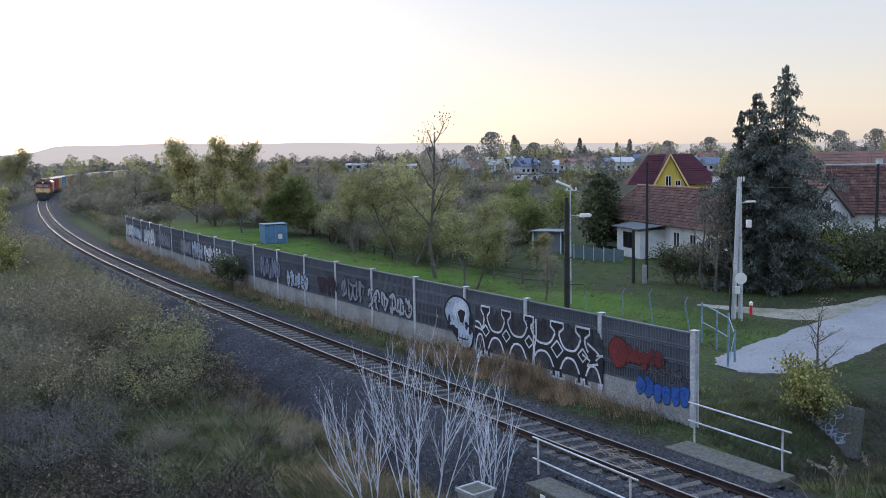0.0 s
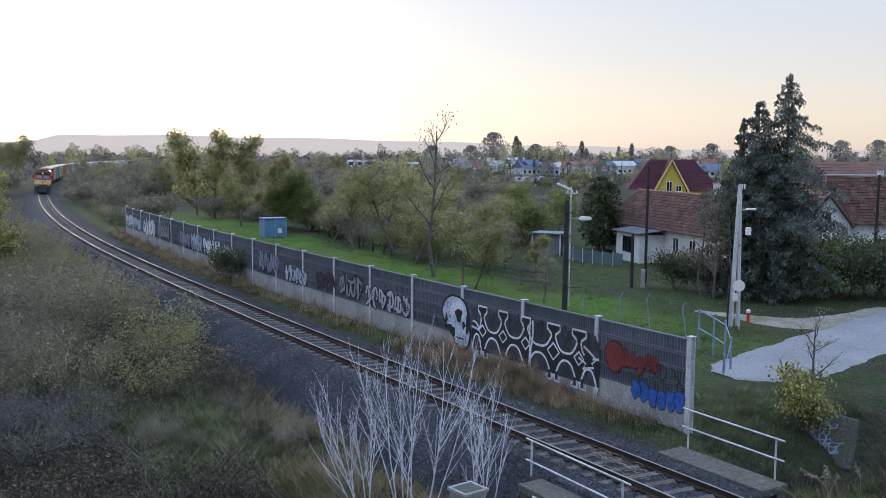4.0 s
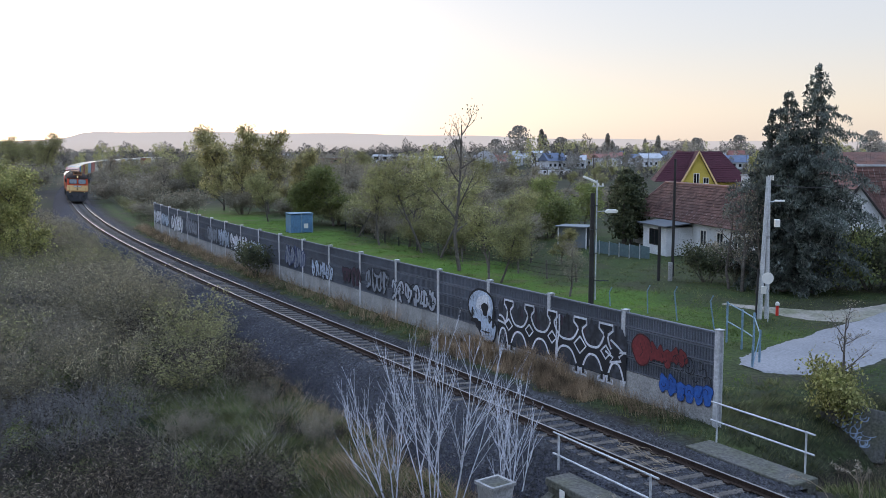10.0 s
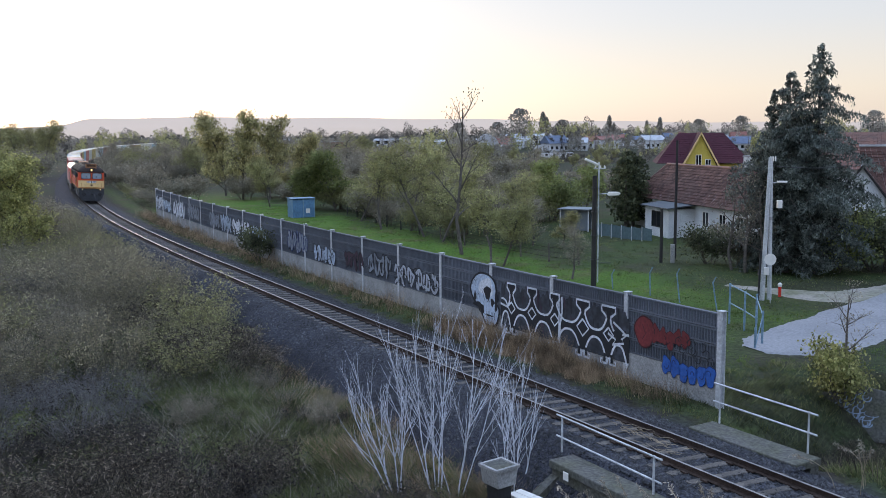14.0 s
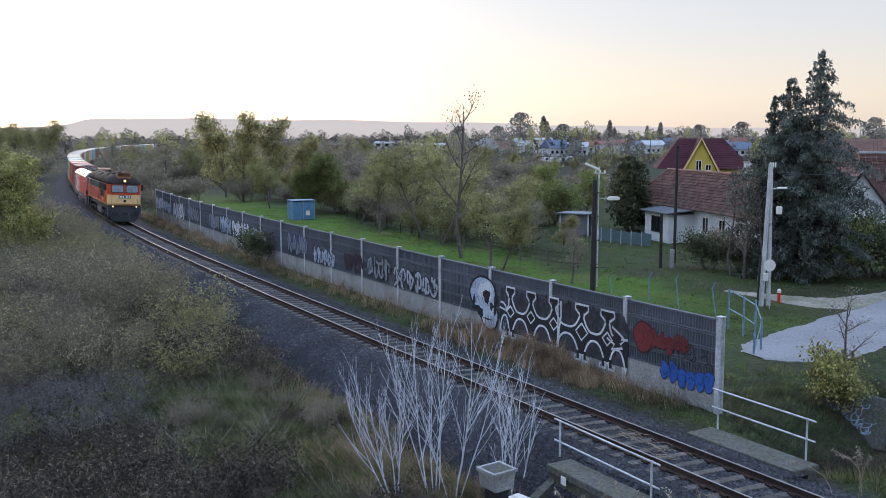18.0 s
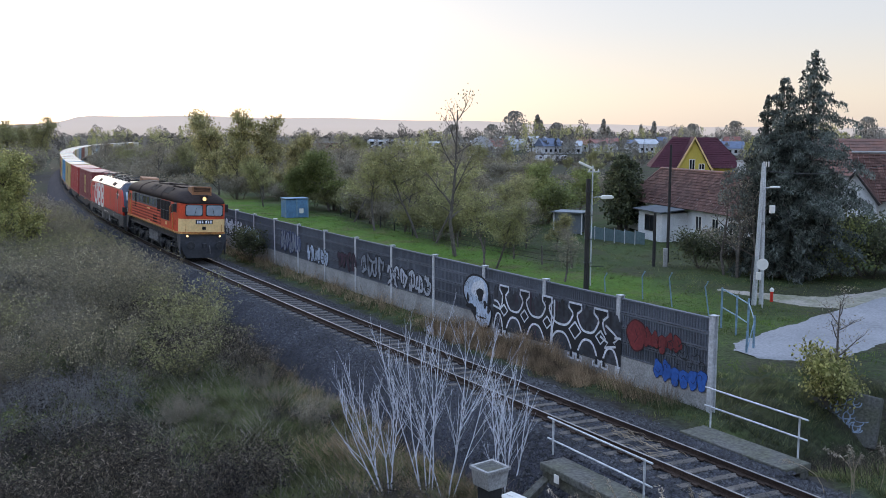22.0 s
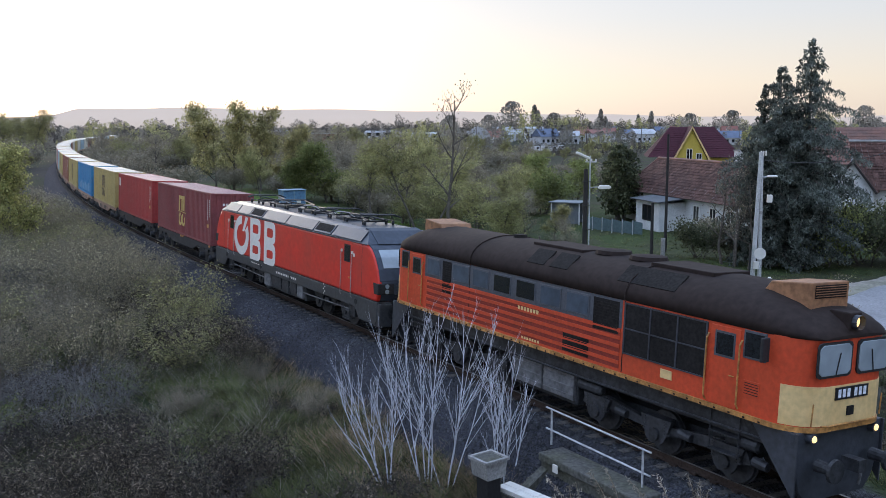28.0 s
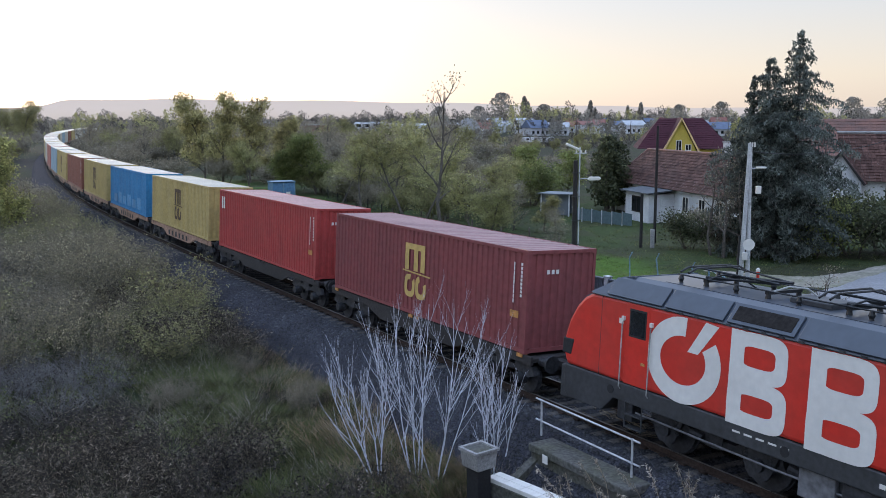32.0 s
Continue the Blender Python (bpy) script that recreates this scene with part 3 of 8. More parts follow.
    for x in (1.6, 2.9):
        part("roof_fan", Geo().tube([(x, 0, 4.40), (x, 0, 4.5), (x, 0, 4.53)], [0.5, 0.46, 0.2], 20), M_LOCOROOF, d)
    part("roof_hatch", Geo().box(-1.2, -0.55, 4.30, 1.0, 0.55, 4.445), M_LOCOROOF, d, bevel=0.02)
    part("roof_hatch", Geo().box(3.6, -0.6, 4.30, 5.6, 0.6, 4.45), M_LOCOROOF, d, bevel=0.02)
    part("exhaust", Geo().tube([(-2.6, 0, 4.38), (-2.6, 0, 4.5)], [0.22, 0.2], 12), M_LOUVRE, d)
    for x in (-6.85, 7.7):
        sx = 1 if x > 0 else -1
        box = part("roof_box", Geo().prism([(sx * 0.46, -0.3), (sx * 0.46, 0.33), (-sx * 0.55, 0.24), (-sx * 0.78, -0.05), (-sx * 0.78, -0.3)], -0.6, 0.6, "y"), M_ACBOX, d, "faded orange-brown air-conditioning box", bevel=0.03, m=pose(x, 0, 4.26))
        part("grille", Geo().box(0.45 if x > 0 else -0.475, -0.5, 0.0, 0.475 if x > 0 else -0.45, 0.5, 0.27), M_LOUVRE, box)
        for k in range(5):
            part("grille_slat", Geo().box(0.475 if x > 0 else -0.49, -0.5, 0.03 + 0.05 * k, 0.49 if x > 0 else -0.475, 0.5, 0.045 + 0.05 * k), M_ACBOX, box)
    both(lambda sy: side_of_diesel(d, sy))
    # front: windscreens, lamps, number board, apron
    for sx, x in ((1, x1), (-1, x0)):
        for sy in (-1, 1):
            a, b = sorted((x, x + sx * 0.03))
            part("window_frame", Geo().prism([(sy * 0.62 + 0.54 * p, 3.16 + 0.355 * q) for p, q in ((-0.8, -1), (0.8, -1), (0.94, -0.92), (1, -0.75), (1, 0.75), (0.94, 0.92), (0.8, 1), (-0.8, 1), (-0.94, 0.92), (-1, 0.75), (-1, -0.75), (-0.94, -0.92))], a, b, "x"), M_BLACK, d)
            a, b = sorted((x + sx * 0.02, x + sx * 0.045))
            part("windscreen", Geo().prism([(sy * 0.62 + 0.49 * p, 3.16 + 0.31 * q) for p, q in ((-0.8, -1), (0.8, -1), (1, -0.75), (1, 0.75), (0.8, 1), (-0.8, 1), (-1, 0.75), (-1, -0.75))], a, b, "x"), M_SCREEN, d, bevel=0.015)
            part("wiper", Geo().tube([(x + sx * 0.055, sy * 0.6, 2.86), (x + sx * 0.06, sy * 0.5, 3.3)], 0.012, 5), M_BLACK, d)
            part("headlamp_housing", Geo().tube([(x - sx * 0.3, sy * 1.0, 1.58), (x - sx * 0.02, sy * 1.0, 1.58)], [0.11, 0.11], 14), M_APRON, d)
            part("headlamp", Geo().tube([(x - sx * 0.02, sy * 1.0, 1.58), (x + sx * 0.0, sy * 1.0, 1.58)], [0.07, 0.06], 14), M_LAMPON if sx > 0 else M_SCREEN, d)
            part("handrail", Geo().tube([(x - sx * 0.05, sy * 1.1, 1.85), (x - sx * 0.03, sy * 1.1, 2.3)], 0.015, 6), M_SILL, d)
        part("lamp_box", Geo().box(min(x - sx * 0.5, x - sx * 0.02), -0.2, 3.68, max(x - sx * 0.5, x - sx * 0.02), 0.2, 4.06), M_LOCOROOF, d, bevel=0.03)
        hood = [(x - sx * 0.03 + sx * 0.13 * t, 0.15 * math.cos(a), 3.87 + 0.15 * math.sin(a)) for t in (0, 1) for a in (radians(30 * k) for k in range(12))]
        part("lamp_hood", Geo().add(hood, [(k, (k + 1) % 12, 12 + (k + 1) % 12, 12 + k) for k in range(12)]), M_APRON, d)
        part("top_lamp", Geo().tube([(x - sx * 0.03, 0, 3.87), (x - sx * 0.005, 0, 3.87)], [0.12, 0.11], 16), M_LAMPON if sx > 0 else M_SIDEGLASS, d)
        a, b = sorted((x + sx * 0.01, x + sx * 0.035))
        plate = part("number_board", Geo().box(a, -0.52, 2.33, b, 0.52, 2.58), M_PLATE, d, "black number board with white bars")
        a, b = sorted((x + sx * 0.03, x + sx * 0.04))
        for k in range(6):
            y = (-0.40 + 0.145 * k + (0.08 if k > 2 else 0))
            part("bar", Geo().box(a, y - 0.045, 2.37, b, y + 0.045, 2.54), M_BARWHITE, plate)
        a, b = sorted((x + sx * 0.01, x + sx * 0.03))
        part("socket", Geo().box(a, -0.11, 1.98, b, 0.11, 2.17), M_LOUVRE, d)
        part("grab_rail", Geo().tube([(x - sx * 0.45, -1.38, 1.82), (x + sx * 0.06, -0.75, 1.83), (x + sx * 0.06, 0.75, 1.83), (x - sx * 0.45, 1.38, 1.82)], 0.02, 6), M_SILL, d)
        apron = [(-1.42, 1.70), (1.42, 1.70), (1.38, 1.1), (1.18, 0.5), (0.95, 0.22), (-0.95, 0.22), (-1.18, 0.5), (-1.38, 1.1)]
        a, b = sorted((x - sx * 0.28, x - sx * 0.16))
        part("snow_plough", Geo().prism(apron, a, b, "x"), M_APRON, d, "slate grey front apron", bevel=0.02)
        for sy in (-1, 1):
            y0, y1 = sorted((sy * 1.36, sy * 1.40))
            part("apron_side", Geo().prism([(x - sx * 0.1, 1.70), (x - sx * 1.25, 1.70), (x - sx * 0.1, 0.35)], y0, y1, "y"), M_APRON, d)
        buffers(d, x, sx)
        part("brake_hose", Geo().tube([(x, 0.35, 1.0), (x + sx * 0.15, 0.36, 0.8), (x + sx * 0.1, 0.38, 0.5)], 0.03, 6), M_TANK, d)
    wm = wheel_mesh(0.525)
    for x in (-3.95, 4.65):
        bogie(d, x, (-2.1, 0.0, 2.1), 0.525, wm)
    tank = part("fuel_tank", Geo().box(-1.1, -1.1, 0.42, 1.75, 1.1, 1.36), M_UNDER, d, bevel=0.05)
    for sy in (-1, 1):
        for k in range(2):
            slab(tank, "battery_box", M_TANK, -1.0 + 1.38 * k, 0.3 + 1.38 * k, 0.55, 1.3, 1.2, sy, 0.12, "pale grey battery box", bevel=0.02)
            for j in range(3):
                slab(tank, "rib", M_TANK, -0.98 + 1.38 * k, 0.28 + 1.38 * k, 0.66 + 0.22 * j, 0.7 + 0.22 * j, 1.225, sy, 0.03)
    MOVERS.append((d, 8.25, 4.3))
    return d


def side_of_diesel(d, sy):
    slab(d, "window_band", M_WINBAND, -5.75, 3.62, 2.86, 3.555, 1.456, sy)
    for a, b in ((-5.6, -4.78), (-4.05, -3.1), (-2.93, -2.05), (-1.82, -0.95), (-0.71, 0.2), (0.39, 1.3), (1.5, 2.43)):
        fr = slab(d, "window", M_WINBAND, a, b, 2.93, 3.49, 1.472, sy, 0.03, bevel=0.01)
        slab(fr, "pane", M_SIDEGLASS if round(a * 10) not in (-18, -7) else M_GLASS, a + 0.05, b - 0.05, 2.98, 3.44, 1.478, sy, 0.02)
    for a, b, c, e in ((-4.64, -4.13, 2.5, 3.49), (2.59, 3.52, 2.70, 3.49), (1.45, 2.47, 1.9, 2.36)):
        lou = slab(d, "louvre", M_LOUVRE, a, b, c, e, 1.468, sy, 0.03)
        k = c + 0.06
        while k < e - 0.04:
            slab(lou, "slat", M_LOUVRE, a + 0.03, b - 0.03, k, k + 0.02, 1.482, sy, 0.02)
            k += 0.07
    frame_ = slab(d, "radiator_grille", M_LOUVRE, 3.74, 6.29, 2.3, 3.52, 1.466, sy, 0.03, "dark radiator grille")
    for k in range(4):
        x = 3.74 + 0.85 * k
        slab(frame_, "bar", M_APRON, x - 0.02, x + 0.02, 2.28, 3.52, 1.485, sy, 0.03)
    for z in (2.3, 2.9, 3.5):
        slab(frame_, "bar", M_APRON, 3.74, 6.29, z - 0.015, z + 0.015, 1.482, sy, 0.03)
    for z in (1.98, 2.18, 2.38, 2.58, 2.76):
        slab(d, "side_rib", M_ORANGE, -5.6, 3.6, z, z + 0.09, 1.474, sy, 0.03)
        slab(d, "side_groove", M_GROOVE, -5.6, 3.6, z - 0.105, z - 0.002, 1.456, sy, 0.02, "dark red louvred strip")
    for x in (-3.08, 3.7):
        slab(d, "seam", M_LOUVRE, x - 0.012, x + 0.012, 1.82, 3.55, 1.458, sy, 0.02)
    for a, b in ((-6.65, -5.87), (6.41, 7.2)):
        door = slab(d, "door", M_ORANGE, a, b, 1.82, 3.5, 1.47, sy, 0.04, "orange cab door", bevel=0.01)
        slab(door, "door_window", M_WINBAND, a + 0.12, b - 0.12, 2.85, 3.4, 1.478, sy, 0.02)
        slab(door, "pane", M_GLASS, a + 0.17, b - 0.17, 2.9, 3.35, 1.484, sy, 0.02)
        for x in (a - 0.05, b + 0.05):
            part("handrail", Geo().tube([(x, sy * 1.47, 1.85), (x, sy * 1.54, 1.95), (x, sy * 1.54, 3.2), (x, sy * 1.47, 3.3)], 0.02, 6), M_SILL, d, "yellow handrail")
        part("door_handle", Geo().tube([(b - 0.1, sy * 1.49, 2.5), (b - 0.22, sy * 1.5, 2.5)], 0.015, 5), M_SILL, door)
        g = Geo()
        for k in range(2):
            g.box(a, sy * 1.25 - 0.1, 0.75 + 0.4 * k, b, sy * 1.25 + 0.1, 0.78 + 0.4 * k)
        for x in (a, b):
            g.tube([(x, sy * 1.3, 0.75), (x, sy * 1.3, 1.7)], 0.02, 5)
        part("step", g, M_UNDER, d)
    for a, b in ((7.28, 7.85), (-7.3, -6.8)):
        fr = slab(d, "cab_window", M_WINBAND, a, b, 2.95, 3.54, 1.47, sy, 0.04, bevel=0.01)
        slab(fr, "pane", M_GLASS, a + 0.05, b - 0.05, 3.0, 3.49, 1.478, sy, 0.02)
    part("mirror", Geo().box(7.9, min(sy * 1.5, sy * 1.72), 3.0, 7.97, max(sy * 1.5, sy * 1.72), 3.5), M_BLACK, d, bevel=0.02)
    slab(d, "vent", M_ORANGE, 7.35, 7.75, 2.2, 2.5, 1.462, sy, 0.03)
    for k in range(5):
        slab(d, "vent_slat", M_LOUVRE, 7.37, 7.73, 2.22 + 0.055 * k, 2.235 + 0.055 * k, 1.466, sy, 0.02)
    for k in range(7):
        slab(d, "lettering", M_CREAM, -0.55 + 0.14 * k, -0.46 + 0.14 * k, 2.64, 2.74, 1.477, sy, 0.01)
        slab(d, "lettering", M_CREAM, -0.35 + 0.12 * k, -0.28 + 0.12 * k, 1.85, 1.92, 1.46, sy, 0.01)
    slab(d, "fitting", M_CREAM, 5.0, 5.35, 2.0, 2.2, 1.475, sy, 0.03)
    g = Geo()
    for k in range(40):
        g.box(x := -7.4 + 0.39 * k, min(sy * 1.5, sy * 1.512), 1.715, x + 0.05, max(sy * 1.5, sy * 1.512), 1.75)
    tagged(part("sill_bolts", g, M_LOUVRE, d), kind="stuff")


def flat_ring(x, z, rx, rz, t, y, gap=0.0, power=2.0, n=40):
    """A ring drawn flat on a side at y; gap: half the opening at its top right, in degrees."""
    g = Geo()
    a0, a1 = (60 + gap, 420 - gap) if gap else (0, 360)
    for k in range(n + 1):
        a = radians(a0 + (a1 - a0) * k / n)
        c, s = math.cos(a), math.sin(a)
        c, s = math.copysign(abs(c) ** (2 / power), c), math.copysign(abs(s) ** (2 / power), s)
        g.v += [(x + rx * c, y, z + rz * s), (x + (rx - t) * c, y, z + (rz - t) * s)]
    g.f = [(2 * k, 2 * k + 1, 2 * k + 3, 2 * k + 2) for k in range(n)]
    return g


def electric():
    e = thing("electric_locomotive", "red electric locomotive with grey roof, white emblem and lowered pantographs", "locomotive")
    nose = [(9.28, 1.45), (9.42, 1.75), (9.40, 2.15), (9.25, 2.6), (9.0, 3.0), (8.72, 3.27), (8.4, 3.43)]
    body = [(x, z) for x, z in nose] + [(-x, z) for x, z in reversed(nose)]
    part("body", Geo().prism(body, -1.5, 1.5, "y"), M_RED, e, "glossy red body shell", bevel=0.09)
    skirt = [(-9.35, 0.75), (-9.2, 0.6), (-7.9, 0.6), (-7.5, 1.0), (7.5, 1.0), (7.9, 0.6), (9.2, 0.6), (9.35, 0.75), (9.35, 1.447), (-9.35, 1.447)]
    part("skirt", Geo().prism(skirt, -1.49, 1.49, "y"), M_VDARK, e, "anthracite skirt", bevel=0.03)
    roof = Geo()
    roof.v = [(x * sx, y * sy, z) for z, x, y in ((3.435, 8.5, 1.495), (3.86, 7.85, 1.14), (3.93, 7.5, 0.95)) for sx, sy in ((-1, -1), (1, -1), (1, 1), (-1, 1))]
    roof.f = [(0, 3, 2, 1), (8, 9, 10, 11)] + [(4 * j + k, 4 * j + (k + 1) % 4, 4 * j + 4 + (k + 1) % 4, 4 * j + 4 + k) for j in range(2) for k in range(4)]
    shell = part("roof", roof, M_VGREY, e, "blue-grey roof with sloping shoulders and dark slate ends")
    shell.data.materials.append(M_SLATE)
    for p in shell.data.polygons:
        if abs(p.normal.x) > 0.3:
            p.material_index = 1
    both(lambda sy: side_of_electric(e, sy))
    for sx in (-1, 1):
        mask = [(7.9, 3.5), (8.42, 3.455), (8.74, 3.295), (9.025, 3.02), (9.275, 2.61), (9.415, 2.2), (9.2, 2.1), (8.8, 2.7)]
        mask = [(sx * a, b) for a, b in mask]
        part("cab_mask", Geo().prism(mask, -1.42, 1.42, "y"), M_SLATE, e, "slate cab front", bevel=0.03)
        top = [(sx * a, b) for a, b in ((7.35, 3.80), (7.45, 3.945), (7.87, 3.875), (8.53, 3.45), (8.3, 3.3))]
        part("cab_roof", Geo().prism(top, -1.08, 1.08, "y"), M_SLATE, e, "dark slate cab roof")
        glass = [(sx * a, b) for a, b in ((8.80, 3.27), (9.05, 3.02), (9.275, 2.66), (9.2, 2.6), (8.95, 3.0), (8.7, 3.25))]
        part("windscreen", Geo().prism(glass, -1.22, 1.22, "y"), M_SCREEN, e)
        front = [(sx * a, b) for a, b in ((9.295, 1.47), (9.432, 1.75), (9.412, 2.15), (9.265, 2.6), (9.1, 2.6), (9.1, 1.47))]
        part("nose_panel", Geo().prism(front, -1.36, 1.36, "y"), M_SLATE, e, "dark slate nose panel", bevel=0.01)
        for sy in (-1, 1):
            y0, y1 = sorted((sy * 0.85, sy * 1.515))
            lamp = part("headlamp_unit", Geo().prism([(sx * 9.0, 2.14), (sx * 9.43, 2.12), (sx * 9.44, 1.72), (sx * 9.1, 1.72)], y0, y1, "y"), M_BLACK, e, bevel=0.03)
            for z in (1.83, 2.02):
                part("lens", Geo().tube([(sx * 9.42, sy * 1.15, z), (sx * 9.46, sy * 1.15, z)], 0.08, 12), M_SCREEN, lamp)
            y0, y1 = sorted((sy * 0.95, sy * 1.47))
            part("bumper_box", Geo().box(min(sx * 9.0, sx * 9.5), y0, 0.55, max(sx * 9.0, sx * 9.5), y1, 1.4), M_VDARK, e, bevel=0.04)
        for k in range(5):
            part("nose_slat", Geo().box(min(sx * 9.38, sx * 9.435), -0.8, 1.6 + 0.1 * k, max(sx * 9.38, sx * 9.435), 0.8, 1.63 + 0.1 * k), M_VDARK, e)
        buffers(e, sx * 9.05, sx)
        part("wiper", Geo().tube([(sx * 9.2, -0.2, 2.6), (sx * 8.95, 0.3, 3.0)], 0.015, 5), M_BLACK, e)
    wm = wheel_mesh(0.6)
    for x in (-4.75, 4.75):
        bogie(e, x, (-1.3, 1.3), 0.6, wm)
    part("transformer", Geo().box(-2.4, -1.3, 0.35, 2.4, 1.3, 0.98), M_VDARK, e, bevel=0.05)
    for sy in (-1, 1):
        for k, (a, b, lo) in enumerate(((-2.3, -1.5, 0.42), (-1.35, -0.2, 0.5), (-0.05, 0.7, 0.4), (0.85, 1.6, 0.55), (1.7, 2.3, 0.45), (-7.4, -6.9, 0.55), (6.9, 7.4, 0.55))):
            slab(e, "equipment_box", M_TANK if k in (0, 4) else M_UNDER, a, b, lo, 1.0, 1.42, sy, 0.3, "", 0.02)
        part("brake_pipe", Geo().tube([(-7.2, sy * 1.3, 0.78), (-3.0, sy * 1.36, 0.72), (3.0, sy * 1.36, 0.72), (7.2, sy * 1.3, 0.78)], 0.025, 6), M_TANK, e)
    # roof gear: pantographs, insulators, bus bars
    for px, way in ((-4.9, 1), (5.2, -1), (-1.3, 1), (1.9, -1)):
        panto = part("pantograph", Geo().box(px - 0.9, -0.55, 4.03, px - 0.8, 0.55, 4.1).box(px + 0.8, -0.55, 4.03, px + 0.9, 0.55, 4.1), M_COPPER, e, "lowered black pantograph")
        for sy in (-1, 1):
            part("arm", Geo().tube([(px - way * 1.0, sy * 0.35, 4.12), (px + way * 0.9, sy * 0.22, 4.24)], 0.035, 6), M_COPPER, panto)
            part("arm", Geo().tube([(px + way * 0.9, sy * 0.22, 4.24), (px - way * 1.1, sy * 0.5, 4.33)], 0.025, 6), M_COPPER, panto)
            part("insulator", Geo().tube([(px + sy * 0.85, 0.5, 3.92), (px + sy * 0.85, 0.5, 4.04)], [0.07, 0.05], 8).tube([(px + sy * 0.85, -0.5, 3.92), (px + sy * 0.85, -0.5, 4.04)], [0.07, 0.05], 8), M_COPPER, panto)
        for dx in (-0.12, 0.12):
            x = px - way * 1.1 + dx
            part("collector_head", Geo().tube([(x, -0.95, 4.24), (x, -0.7, 4.34), (x, 0.7, 4.34), (x, 0.95, 4.24)], 0.025, 6), M_COPPER, panto)
    for y in (-0.62, 0.62):
        part("bus_bar", Geo().tube([(-6.5, y, 4.12), (6.5, y, 4.12)], 0.02, 6), M_COPPER, e)
        for k in range(9):
            x = -6.4 + 1.6 * k
            part("insulator", Geo().tube([(x, y, 3.9), (x, y, 3.97), (x, y, 4.03), (x, y, 4.12)], [0.07, 0.045, 0.07, 0.04], 8), M_COPPER, e)
    for k in range(7):
        x = -5.6 + 1.75 * k
        part("roof_cable", Geo().tube([(x, -0.62, 4.12), (x + 0.15, -0.3, 4.24), (x + 0.3, 0.1, 4.2), (x + 0.5, 0.4, 3.95)], 0.022, 6), M_PALEPIPE if k % 2 else M_COPPER, e)
    for x in (-3.1, 0.3, 3.7):
        part("roof_cabinet", Geo().box(x - 0.5, -0.4, 3.92, x + 0.5, 0.4, 4.06), M_VDARK, e, bevel=0.03)
    part("roof_plate", Geo().box(-6.6, -0.9, 3.925, 6.6, 0.9, 3.94), M_VGREY, e)
    MOVERS.append((e, 26.54, 4.75))


